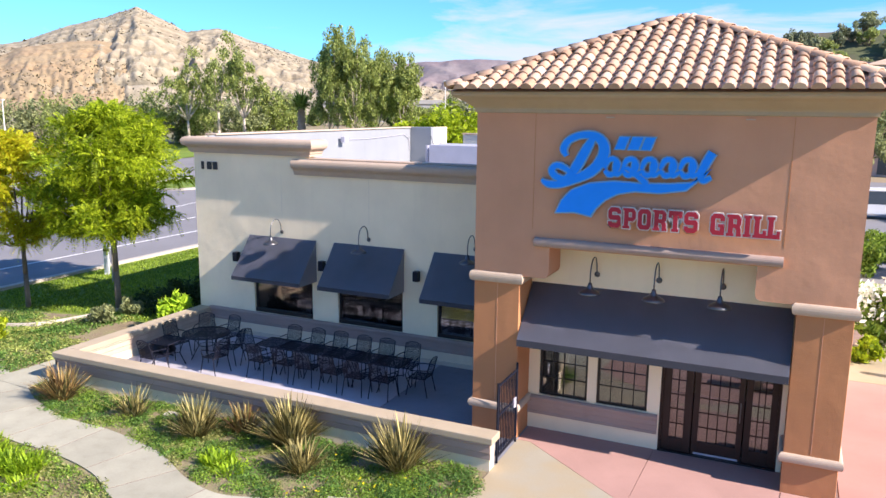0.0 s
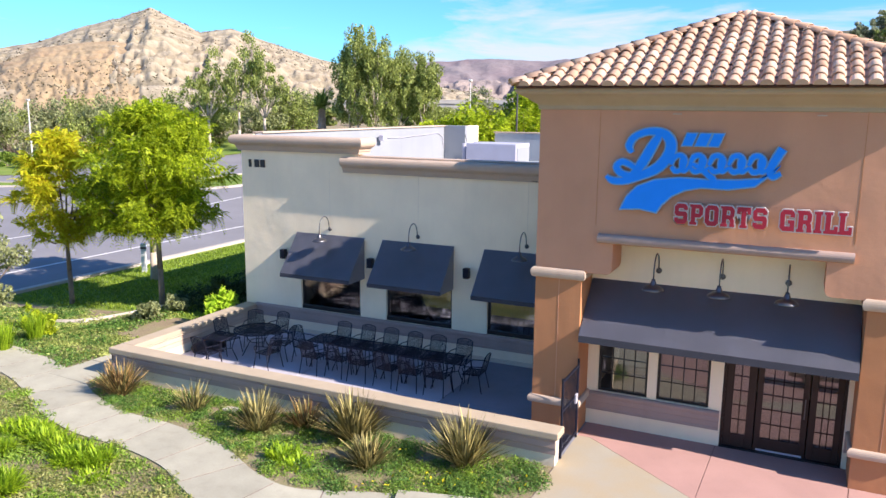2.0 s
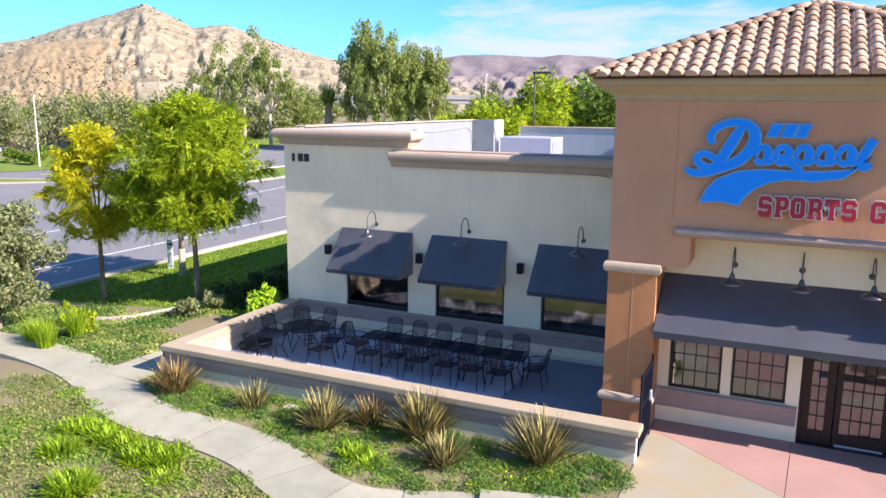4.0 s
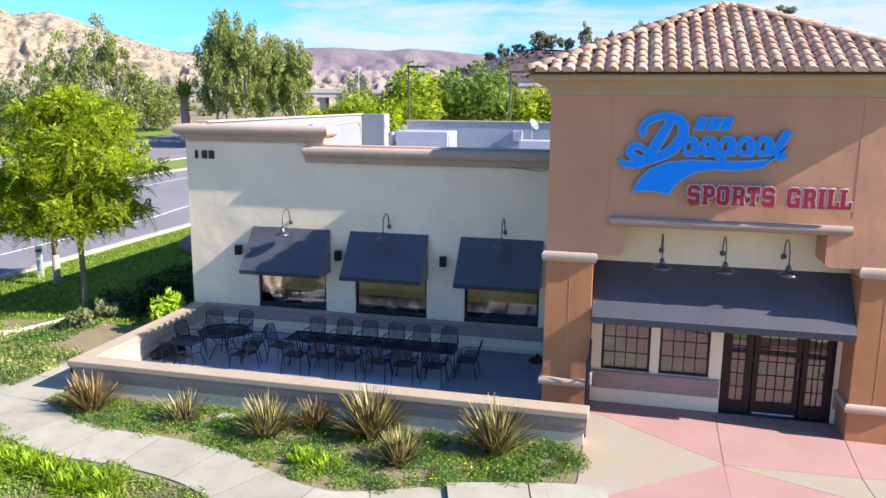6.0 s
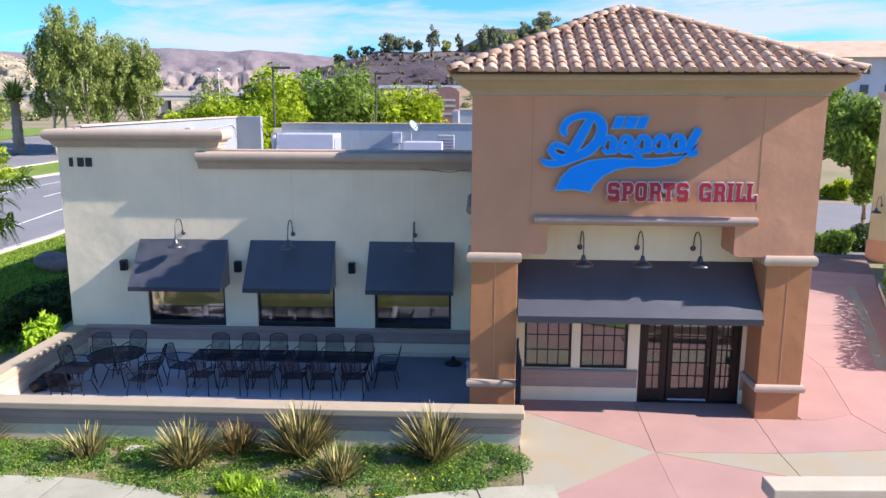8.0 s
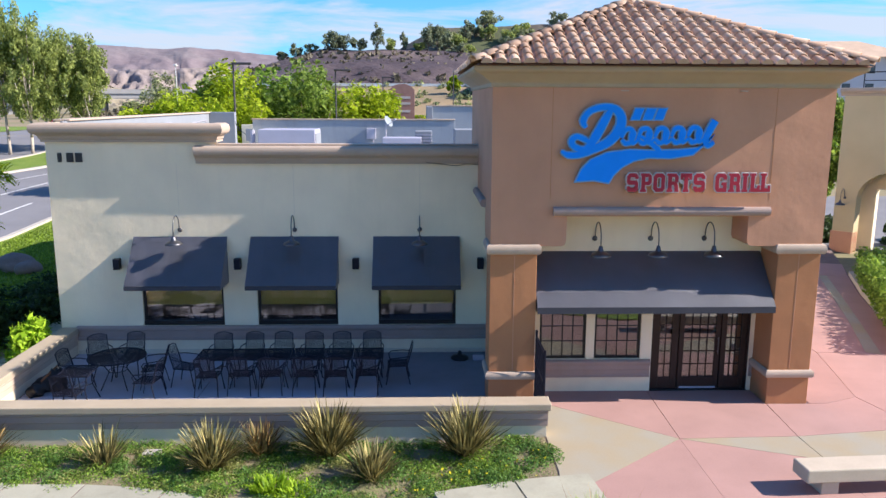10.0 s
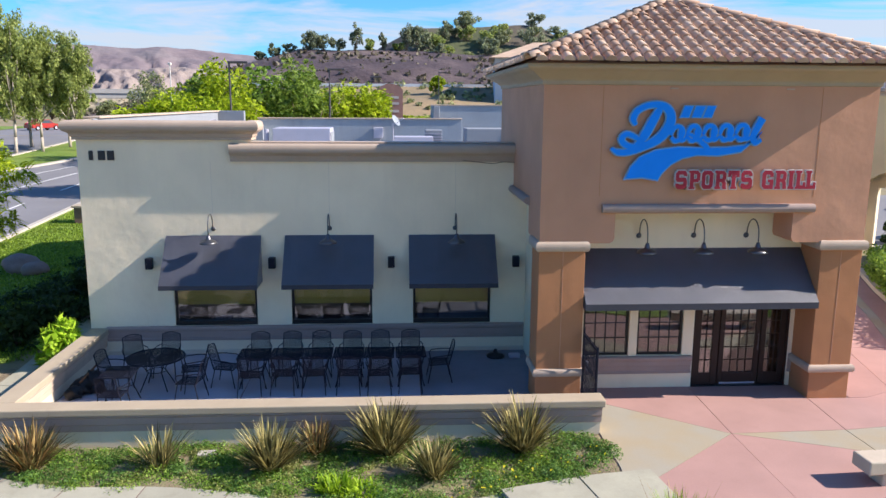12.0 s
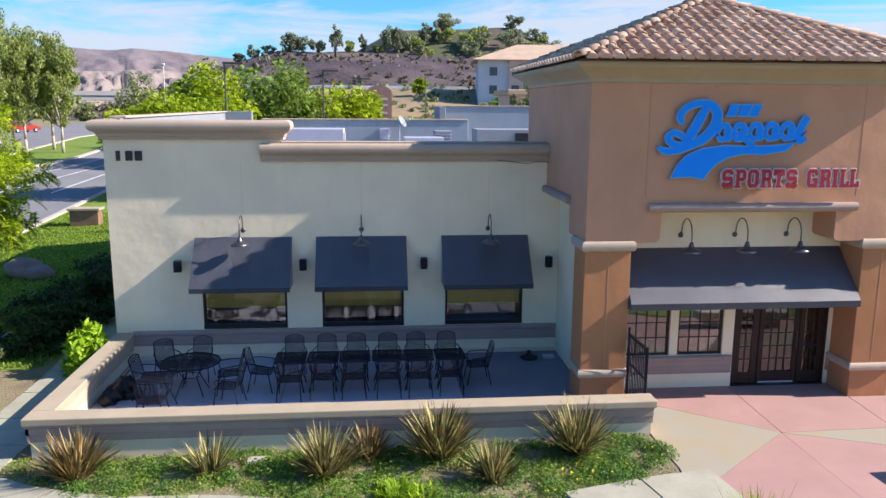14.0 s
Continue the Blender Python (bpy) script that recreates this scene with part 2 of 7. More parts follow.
GROUND = material("dry_ground", (0.30, 0.23, 0.14), 0.95, var=0.3, scale=0.05, fine=1.5, bump=0.3, bump_dist=0.05, tint=(0.17, 0.16, 0.07))
LAWN = material("lawn_base", (0.145, 0.225, 0.027), 0.9, var=0.3, scale=0.5, fine=18, bump=0.8, bump_dist=0.03, tint=(0.15, 0.20, 0.03))
ASPHALT = material("asphalt", (0.195, 0.19, 0.195), 0.9, var=0.15, scale=0.25, fine=30, bump=0.3, bump_dist=0.005, stain=0.1)
PAINT = material("road_paint", (0.75, 0.74, 0.70), 0.7, var=0.15, scale=3, fine=20, bump=0.05)
BARK = material("bark", (0.22, 0.17, 0.13), 0.95, var=0.3, scale=4, fine=30, bump=0.7, bump_dist=0.02)
PALEBARK = material("pale_bark", (0.42, 0.36, 0.29), 0.9, var=0.25, scale=1.5, fine=12, bump=0.3, bump_dist=0.02)
LEAF_LIME = leafy("lime_leaf", (0.215, 0.335, 0.012), (0.41, 0.475, 0.02), through=0.55)
LEAF_SUNNY = leafy("sunny_lime_leaf", (0.25, 0.37, 0.014), (0.46, 0.53, 0.025), through=0.55)
LEAF_YEL = leafy("yellow_leaf", (0.66, 0.55, 0.02), (0.44, 0.50, 0.02), through=0.55)
LEAF_MID = leafy("mid_leaf", (0.115, 0.215, 0.028), (0.24, 0.32, 0.05), through=0.5)
LEAF_EUC = leafy("eucalyptus_leaf", (0.20, 0.262, 0.07), (0.37, 0.415, 0.12), through=0.55)
LEAF_OLIVE = leafy("olive_leaf", (0.19, 0.23, 0.10), (0.31, 0.33, 0.15), through=0.45)
# leaf colour lowered so shrubs beside the building read as deep shade
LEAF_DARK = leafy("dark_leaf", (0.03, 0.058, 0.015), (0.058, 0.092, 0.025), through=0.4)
LEAF_SCRUB = leafy("scrub_leaf", (0.10, 0.09, 0.06), (0.15, 0.13, 0.085), through=0.2)
# distance haze is mixed into this leaf colour, paling it towards grey
LEAF_HAZED = leafy("hazed_hill_leaf", (0.175, 0.205, 0.12), (0.265, 0.295, 0.17), through=0.45)
LEAF_PALE = leafy("pale_shrub_leaf", (0.27, 0.34, 0.075), (0.42, 0.46, 0.14), through=0.45)
LEAF_BROAD = leafy("broad_leaf", (0.22, 0.40, 0.02), (0.40, 0.55, 0.04), rough=0.4, through=0.45)
LEAF_GRASS = leafy("grass_blade", (0.155, 0.255, 0.02), (0.245, 0.335, 0.035), through=0.4)
LEAF_HEDGE = leafy("hedge_leaf", (0.145, 0.275, 0.028), (0.26, 0.375, 0.055), through=0.4)
LEAF_COVER = leafy("groundcover_leaf", (0.075, 0.18, 0.034), (0.17, 0.29, 0.06), through=0.45)
LEAF_DRY = leafy("dry_cover_leaf", (0.22, 0.285, 0.07), (0.38, 0.37, 0.14), through=0.45)
BLADE_FLAX = leafy("flax_blade", (0.17, 0.15, 0.045), (0.52, 0.43, 0.17), through=0.25, var=0.45)
BLADE_RED = leafy("bronze_flax_blade", (0.16, 0.085, 0.038), (0.44, 0.30, 0.11), through=0.25, var=0.45)
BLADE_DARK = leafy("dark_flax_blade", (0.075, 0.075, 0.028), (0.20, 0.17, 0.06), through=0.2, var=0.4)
BLADE_LIME = leafy("lime_blade", (0.19, 0.35, 0.012), (0.34, 0.46, 0.025), through=0.45)
PETAL = leafy("white_petal", (0.75, 0.74, 0.70), (0.80, 0.80, 0.74), var=0.1)
PETALY = leafy("yellow_petal", (0.75, 0.60, 0.02), (0.80, 0.70, 0.03), var=0.1)
BENCHC = material("bench_concrete", (0.50, 0.42, 0.32), 0.85, var=0.10, scale=2, fine=35, bump=0.2, bump_dist=0.004, stain=0.1)
PALM = leafy("palm_leaf", (0.26, 0.35, 0.06), (0.42, 0.48, 0.11), through=0.45)
SHAG = material("palm_bark", (0.27, 0.225, 0.18), 0.95, var=0.35, scale=1.5, fine=9, bump=0.6, bump_dist=0.05)
ROCK = material("mountain_rock", (0.305, 0.258, 0.168), 0.95, var=0.42, scale=0.02, fine=0.22, bump=0.7, bump_dist=2.2, tint=(0.215, 0.173, 0.11), strata=(0.014, 0.5, (0.43, 0.375, 0.275)))
SPUR = material("spur_rock", (0.335, 0.25, 0.14), 0.95, var=0.42, scale=0.025, fine=0.26, bump=0.6, bump_dist=1.8, tint=(0.25, 0.172, 0.095), strata=(0.018, 0.3, (0.40, 0.31, 0.19)))
# the mauve cast is atmospheric haze painted into the rock colour
HAZEROCK = material("far_mountain", (0.20, 0.158, 0.165), 0.95, var=0.3, scale=0.004, fine=0.05, bump=0.6, bump_dist=6.0, tint=(0.175, 0.15, 0.15))
BURNT = material("burnt_hill", (0.072, 0.052, 0.058), 0.95, var=0.45, scale=0.04, fine=0.6, bump=0.8, bump_dist=0.6, tint=(0.105, 0.078, 0.074))
ROOFW = material("white_membrane", (0.25, 0.265, 0.285), 0.75, var=0.08, scale=0.7, fine=20, bump=0.1, stain=0.12)
ROOFG = material("grey_membrane", (0.29, 0.325, 0.36), 0.8, var=0.15, scale=0.6, fine=20, bump=0.1, stain=0.2)
DUCT = material("galvanised_unit", (0.48, 0.46, 0.52), 0.5, metal=0.2, var=0.1, scale=1.5, fine=30, bump=0.05)
HOTELW = material("hotel_wall", (0.52, 0.56, 0.62), 0.9, var=0.06, scale=0.3, fine=3, bump=0.1)
HOTELP = material("hotel_pink", (0.62, 0.45, 0.38), 0.9, var=0.06, scale=0.3, fine=3, bump=0.1)
HOTELR = material("hotel_roof", (0.50, 0.36, 0.25), 0.85, var=0.15, scale=0.5, fine=6, bump=0.4, bump_dist=0.05)
DARKGL = material("dark_pane", (0.05, 0.07, 0.09), 0.15, var=0.1, bump=0.0, spec=0.6)
CONCB = material("bridge_concrete", (0.45, 0.43, 0.40), 0.9, var=0.1, scale=0.3, fine=3)
POLEM = material("pole_metal", (0.10, 0.09, 0.09), 0.5, metal=0.4, var=0.1)
POLEW = material("pale_pole", (0.62, 0.60, 0.56), 0.6, var=0.1)
CARW = material("white_car_paint", (0.72, 0.73, 0.74), 0.25, var=0.02, bump=0.0, spec=0.6)
CARB = material("blue_car_paint", (0.06, 0.16, 0.32), 0.25, var=0.02, bump=0.0, spec=0.6)
CARR = material("red_car_paint", (0.35, 0.03, 0.025), 0.25, var=0.02, bump=0.0, spec=0.6)
CARK = material("dark_car_paint", (0.03, 0.03, 0.035), 0.25, var=0.02, bump=0.0, spec=0.6)
TYRE = material("tyre_rubber", (0.02, 0.02, 0.02), 0.85, var=0.1)


# ---- mesh tools ----
def part(name, bm, mat, parent=None, label="", smooth=False):
    """Links a bmesh as one mesh object under a thing or a part."""
    me = bpy.data.meshes.new(name)
    bmesh.ops.recalc_face_normals(bm, faces=bm.faces)
    bm.to_mesh(me)
    bm.free()
    me.materials.append(mat)
    if smooth:
        me.shade_smooth()
    ob = new(name, me)
    ob.parent = parent
    if label:
        tagged(ob, label)
    return ob


def pydata(name, verts, faces, mat, parent=None, smooth=False):
    me = bpy.data.meshes.new(name)
    me.from_pydata(verts, [], faces)
    me.materials.append(mat)
    if smooth:
        me.shade_smooth()
    ob = new(name, me)
    ob.parent = parent
    return ob


def thing(name, x=0, y=0, z=0, label="", category="", group="", kind="", rz=0):
    ob = new(name)
    ob.empty_display_size = 0.2
    ob.matrix_basis = pose(x, y, z, 0, 0, rz)
    return tagged(ob, label, category, group, kind)


def box(bm, x0, x1, y0, y1, z0, z1, bevel=0.0, seg=2):
    r = bmesh.ops.create_cube(bm, size=1.0)
    vs = r["verts"]
    for v in vs:
        v.co = Vector((x0 + (v.co.x + 0.5) * (x1 - x0), y0 + (v.co.y + 0.5) * (y1 - y0), z0 + (v.co.z + 0.5) * (z1 - z0)))
    if bevel:
        es = list({e for v in vs for e in v.link_edges})
        bmesh.ops.bevel(bm, geom=es, offset=bevel, segments=seg, affect="EDGES", profile=0.5)
    return bm


def one_box(x0, x1, y0, y1, z0, z1, bevel=0.0, seg=2):
    return box(bmesh.new(), x0, x1, y0, y1, z0, z1, bevel, seg)


def rod(bm, p, q, r0, r1=None, seg=8, caps=True):
    """A round bar from p to q."""
    p, q = Vector(p), Vector(q)
    r1 = r0 if r1 is None else r1
    rot = (q - p).to_track_quat("Z", "Y").to_matrix()
    a, b = [], []
    for i in range(seg):
        c = Vector((math.cos(2 * math.pi * i / seg), math.sin(2 * math.pi * i / seg), 0))
        a.append(bm.verts.new(p + rot @ (c * r0)))
        b.append(bm.verts.new(q + rot @ (c * r1)))
    for i in range(seg):
        j = (i + 1) % seg
        bm.faces.new((a[i], a[j], b[j], b[i]))
    if caps:
        bm.faces.new(a[::-1])
        bm.faces.new(b)
    return bm


def tube(bm, pts, r, seg=8):
    """A round bar swept along a line of points; a line that ends where it began closes on itself."""
    pts = [Vector(p) for p in pts]
    closed = (pts[0] - pts[-1]).length < 1e-6
    if closed:
        pts = pts[:-1]
    n, rings, up = len(pts), [], None
    for i, p in enumerate(pts):
        a = pts[i - 1] if i or closed else p
        b = pts[(i + 1) % n] if i < n - 1 or closed else p
        d = (b - a).normalized()
        if up is None:
            up = d.orthogonal()
        up = (up - d * up.dot(d)).normalized()
        side = d.cross(up)
        turn = [2 * math.pi * k / seg for k in range(seg)]
        rings.append([bm.verts.new(p + (up * math.cos(t) + side * math.sin(t)) * r) for t in turn])
    for a, b in zip(rings, rings[1:] + (rings[:1] if closed else [])):
        for k in range(seg):
            m = (k + 1) % seg
            bm.faces.new((a[k], a[m], b[m], b[k]))
    if not closed:
        bm.faces.new(rings[0][::-1])
        bm.faces.new(rings[-1])
    return bm


def lathe(bm, profile, seg=20, at=(0, 0, 0)):
    """Turns a profile of (radius, height) round the z axis."""
    at, rings = Vector(at), []
    for r, z in profile:
        rings.append([bm.verts.new(at + Vector((r * math.cos(2 * math.pi * i / seg), r * math.sin(2 * math.pi * i / seg), z))) for i in range(seg)])
    for a, b in zip(rings[:-1], rings[1:]):
        for i in range(seg):
            j = (i + 1) % seg
            bm.faces.new((a[i], a[j], b[j], b[i]))
    return bm


def prism(bm, outline, to3d, depth):
    """Extrudes a flat outline: to3d(u, v, w) places it, w runs over depth."""
    a = [bm.verts.new(to3d(u, v, depth[0])) for u, v in outline]
    b = [bm.verts.new(to3d(u, v, depth[1])) for u, v in outline]
    bm.faces.new(a)
    bm.faces.new(b[::-1])
    for i in range(len(a)):
        j = (i + 1) % len(a)
        bm.faces.new((a[i], b[i], b[j], a[j]))
    return bm


def along_x(profile, x0, x1):
    """A moulding along x from a profile of (y, z)."""
    return prism(bmesh.new(), profile, lambda u, v, w: Vector((w, u, v)), (x0, x1))


def along_y(profile, y0, y1):
    return prism(bmesh.new(), profile, lambda u, v, w: Vector((u, w, v)), (y0, y1))


def slab(bm, outline, z0, z1):
    return prism(bm, outline, lambda u, v, w: Vector((u, v, w)), (z0, z1))


def half_round(y_out, y_in, z0, z1, n=8, sign=1):
    """A bullnose profile that swells from y_in out to y_out."""
    c, h = (z0 + z1) / 2, (z1 - z0) / 2
    pts = [(y_in, z0)]
    for i in range(n + 1):
        a = -math.pi / 2 + math.pi * i / n
        pts.append((y_in + (y_out - y_in) * (0.35 + 0.65 * math.cos(a)), c + h * math.sin(a)))
    pts.append((y_in, z1))
    return pts


def ground_z(x, y):
    """Height of the land: level by the building, falling to the street in the west."""
    t = min(max((-13.0 - x) / 9.0, 0.0), 1.0)
    rise = 0.05 * min(max(y - 24.0, 0.0), 55.0)
    flush = 0.09 * min(max((x + 0.9) / 1.5, 0), 1) * min(max((2.6 - x) / 1.4, 0), 1) * min(max((0.8 - y) / 1.5, 0), 1) * min(max((y + 7) / 1.5, 0), 1)
    return -0.13 - 0.45 * t * t * (3 - 2 * t) + rise * t + flush


def rnd(a, b):
    return random.uniform(a, b)


def leaves(centres, n, size, seed=0, droop=0.3, long=1.8, up=0.3, core=0.36):
    """Many small leaf quads, set within ellipsoids (centre, radii): arrays of vertices and faces."""
    g = np.random.default_rng(seed)
    vol = np.array([r[0] * r[1] * r[2] for _, r in centres]) ** 0.7
    pick = g.choice(len(centres), n, p=vol / vol.sum())
    c = np.array([p for p, _ in centres])[pick]
    r = np.array([q for _, q in centres])[pick]
    d = g.normal(size=(n, 3))
    d /= np.linalg.norm(d, axis=1)[:, None]
    rad = g.random(n) ** core
    p = c + d * rad[:, None] * r
    nrm = d * 0.6 + g.normal(size=(n, 3)) * 0.7 + np.array([0, 0, up])
    nrm /= np.linalg.norm(nrm, axis=1)[:, None]
    t = np.cross(nrm, g.normal(size=(n, 3)))
    t /= np.linalg.norm(t, axis=1)[:, None] + 1e-9
    t[:, 2] -= droop
    b = np.cross(nrm, t)
    s = size * g.uniform(0.6, 1.3, n)[:, None]
    v = np.stack([p - t * s * long / 2, p + b * s / 2 + t * s * 0.1, p + t * s * long / 2, p - b * s / 2 + t * s * 0.1], 1).reshape(-1, 3)
    f = np.arange(4 * n).reshape(n, 4)
    return v, f


def sprays(centres, n, length, leaflet, seed=0, per=9, droop=0.4):
    """Feathery twigs with paired leaflets, set within ellipsoids (centre, radii) and reaching outwards."""
    g = np.random.default_rng(seed)
    vol = np.array([r[0] * r[1] * r[2] for _, r in centres]) ** 0.7
    pick = g.choice(len(centres), n, p=vol / vol.sum())
    c = np.array([p for p, _ in centres])[pick]
    r = np.array([q for _, q in centres])[pick]
    d = g.normal(size=(n, 3))
    d /= np.linalg.norm(d, axis=1)[:, None]
    p = c + d * (g.random(n) ** 0.4)[:, None] * r
    out = d * 0.9 + g.normal(size=(n, 3)) * 0.45 + np.array([0, 0, 0.15])
    out /= np.linalg.norm(out, axis=1)[:, None]
    up = np.array([0, 0, 1.0]) + g.normal(size=(n, 3)) * 0.45
    side = np.cross(out, up)
    side /= np.linalg.norm(side, axis=1)[:, None] + 1e-9
    ln = length * g.uniform(0.6, 1.25, n)[:, None]
    quads = []
    for j in range(per):
        s = (j + 0.5) / per
        pos = p + out * ln * s
        pos[:, 2] -= (droop * ln[:, 0]) * s * s
        w = leaflet * (1.0 - 0.45 * s)
        for sg in (-1, 1):
            tip = pos + side * (sg * w * 1.0) + out * (w * 0.5)
            tip[:, 2] -= w * 0.25
            mid = (pos + tip) / 2
            quads.append(np.stack([pos, mid + out * w * 0.30, tip, mid - out * w * 0.22], 1))
    v = np.stack(quads, 1).reshape(-1, 3)
    return v, np.arange(len(v)).reshape(-1, 4)


def foliage(name, centres, n, size, mat, parent=None, seed=0, **kw):
    v, f = leaves(centres, n, size, seed, **kw)
    return pydata(name, v.tolist(), f.tolist(), mat, parent)


def crown_clumps(x, y, z, rx, rz, n, seed, spread=0.36, flat=1.0):
    """Clumps that make an uneven crown with gaps between them."""
    g = np.random.default_rng(seed)
    out = []
    for i in range(n):
        d = g.normal(size=3)
        d /= np.linalg.norm(d)
        k = 0.18 + 0.77 * g.random() ** 0.6
        rr = spread * g.uniform(0.6, 1.35)
        out.append(((x + d[0] * rx * k, y + d[1] * rx * k, z + d[2] * rz * k), (rx * rr, rx * rr, rz * rr * flat)))
    return out


def layered_clumps(x, y, z0, z1, rx, n, seed):
    """Flat cushions of leaves in uneven storeys, widest below the middle, with gaps between them."""
    g = np.random.default_rng(seed)
    env = ((0.0, 0.55), (0.2, 0.95), (0.45, 1.0), (0.7, 0.82), (0.9, 0.5), (1.0, 0.22))
    out = []
    for i in range(n):
        h = (i + g.random()) / n
        reach = rx * float(np.interp(h, [e[0] for e in env], [e[1] for e in env]))
        a, f = g.uniform(0, 6.283), g.random() ** 0.45
        rr = rx * g.uniform(0.16, 0.30)
        zz = z0 + (z1 - z0) * (h * 0.94 + 0.02) - 0.25 * f * f * (1 - h)
        out.append(((x + math.cos(a) * reach * f, y + math.sin(a) * reach * f, zz), (rr, rr, rr * g.uniform(0.32, 0.5))))
    return out


def tree(name, x, y, z, height, trunk_r, crown_r, crown_z0, leaf_mat, bark, n, leaf, seed, label, category="tree", clumps=16, spread=0.36, lean=0.0, group="", droop=0.3, long=1.8, flat=1.0, up=0.3, feathery=0.0, layered=False):
    t = thing(name, x, y, z, label, category, group)
    g = random.Random(seed)
    bm = bmesh.new()
    mid = (crown_z0 + height) / 2
    knee = Vector((lean * 0.5 + g.uniform(-.05, .05) * height * .2, g.uniform(-.05, .05) * height * .2, crown_z0))
    rod(bm, (0, 0, -0.1), knee * 0.5, trunk_r * 1.15, trunk_r * 0.95, 8)
    rod(bm, knee * 0.5, knee, trunk_r * 0.95, trunk_r * 0.75, 8)
    cl = layered_clumps(lean, 0, crown_z0, height, crown_r, clumps, seed) if layered else crown_clumps(lean, 0, mid, crown_r, (height - crown_z0) / 2, clumps, seed, spread, flat)
    for (c, r) in cl[:: max(1, clumps // 9)]:
        c = Vector(c)
        half = knee.lerp(c, 0.5) + Vector((0, 0, -0.04 * height))
        rod(bm, knee - Vector((0, 0, 0.1)), half, trunk_r * 0.5, trunk_r * 0.32, 6)
        rod(bm, half, c, trunk_r * 0.32, trunk_r * 0.1, 6)
    part("trunk", bm, bark, t, smooth=True)
    if feathery:
        v, f = sprays(cl, n // 13, feathery, leaf * 2.3, seed, 8)
        w, h = leaves(cl, n // 3, leaf * 1.15, seed + 1, 0.2, 2.4, 0.8)
        pydata("crown", np.concatenate([v, w]).tolist(), np.concatenate([f, h + len(v)]).tolist(), leaf_mat, t)
    else:
        foliage("crown", cl, n, leaf, leaf_mat, t, seed, droop=droop, long=long, up=up)
    return t


def blades(name, x, y, z, n, length, width, mat, seed, parent=None, spread=0.9, bend=0.35, base=0.08, upright=0.35):
    """Sword-shaped leaves that rise from one root: each a folded, bending strip."""
    g = random.Random(seed)
    vs, fs = [], []
    for i in range(n):
        a = g.uniform(0, 2 * math.pi)
        tilt = g.uniform(upright * 0.2, spread)
        ln = length * g.uniform(0.55, 1.1)
        w = width * g.uniform(0.7, 1.2)
        bd = bend * g.uniform(0.3, 1.6)
        out, side = Vector((math.cos(a), math.sin(a), 0)), Vector((-math.sin(a), math.cos(a), 0))
        p = Vector((x, y, z)) + out * base * g.random() + side * base * g.uniform(-1, 1)
        k = len(vs)
        seg = 4
        for j in range(seg + 1):
            s = j / seg
            ang = tilt + bd * s * s
            ww = w * (0.75 + 0.5 * s) * (1 - s ** 3) + 0.001
            vs += [p - side * ww / 2, p + side * ww / 2]
            p = p + (out * math.sin(ang) + Vector((0, 0, math.cos(ang)))) * (ln / seg)
        for j in range(seg):
            fs.append((k + 2 * j, k + 2 * j + 1, k + 2 * j + 3, k + 2 * j + 2))
    return pydata(name, [tuple(v) for v in vs], fs, mat, parent)

# ---- the land ----
def land(name, x0, x1, y0, y1, nx, ny, lift, mat, label, inside=None):
    xs, ys = np.linspace(x0, x1, nx), np.linspace(y0, y1, ny)
    vs = [(x, y, ground_z(x, y) + lift) for y in ys for x in xs]
    fs = [(j * nx + i, j * nx + i + 1, (j + 1) * nx + i + 1, (j + 1) * nx + i) for j in range(ny - 1) for i in range(nx - 1)
          if inside is None or inside((xs[i] + xs[i + 1]) / 2, (ys[j] + ys[j + 1]) / 2)]
    return tagged(pydata(name, vs, fs, mat), label, kind="structure")


gx = np.concatenate([[-4000, -1500, -500, -150, -60, -40], np.linspace(-30, 12, 43), [30, 80, 200, 600, 1800, 4000]])
gy = np.concatenate([[-3000, -600, -150, -50, -20], np.linspace(-12, 30, 22), [36, 42, 50, 60, 70, 79, 90, 120, 300, 800, 2000, 4800]])
vs = [(x, y, ground_z(x, y) - 0.02) for y in gy for x in gx]
fs = [(j * len(gx) + i, j * len(gx) + i + 1, (j + 1) * len(gx) + i + 1, (j + 1) * len(gx) + i) for j in range(len(gy) - 1) for i in range(len(gx) - 1)]
tagged(pydata("ground", vs, fs, GROUND), "dry earth and weeds reaching to the hills", kind="structure")
land("lawn", -22.45, -12.6, -12, 72, 40, 85, 0.01, LAWN, "mown green lawn along the street")
land("planting_bed", -22.4, 1.0, -12, 3.4, 90, 40, 0.022, SOIL, "planting bed with soil and low green groundcover")


def street_x(x, y):
    """The street widens into a side road in the south; its far side swings towards the building where the turning lane ends; all of it bends west in the distance."""
    k = min(max((y - 31) / 29, 0.0), 1.0)
    far = 7.6 * k * k * (3 - 2 * k)
    m = min(max((35 - y) / 7, 0.0), 1.0)
    mouth = 20 * m * m * (3 - 2 * m) * min(max(-38.4 - x, 0.0) * 2, 1.0)
    return x - mouth + far * min(max((-24 - x) / 15, 0.0), 1.0) - 0.0045 * max(y - 70, 0) ** 1.65


def street_z(y):
    return ground_z(-40, y)


def road_strip(name, x0, x1, y0, y1, z, mat, label):
    """A strip of street that runs north and bends slowly west in the distance."""
    n = 115
    vs, fs = [], []
    for i in range(n + 1):
        y = y0 + (y1 - y0) * i / n
        vs += [(street_x(x0, y), y, street_z(y) + z), (street_x(x1, y), y, street_z(y) + z)]
    for i in range(n):
        fs.append((2 * i, 2 * i + 1, 2 * i + 3, 2 * i + 2))
    ob = pydata(name, vs, fs, mat)
    return tagged(ob, label, kind="structure") if label else ob


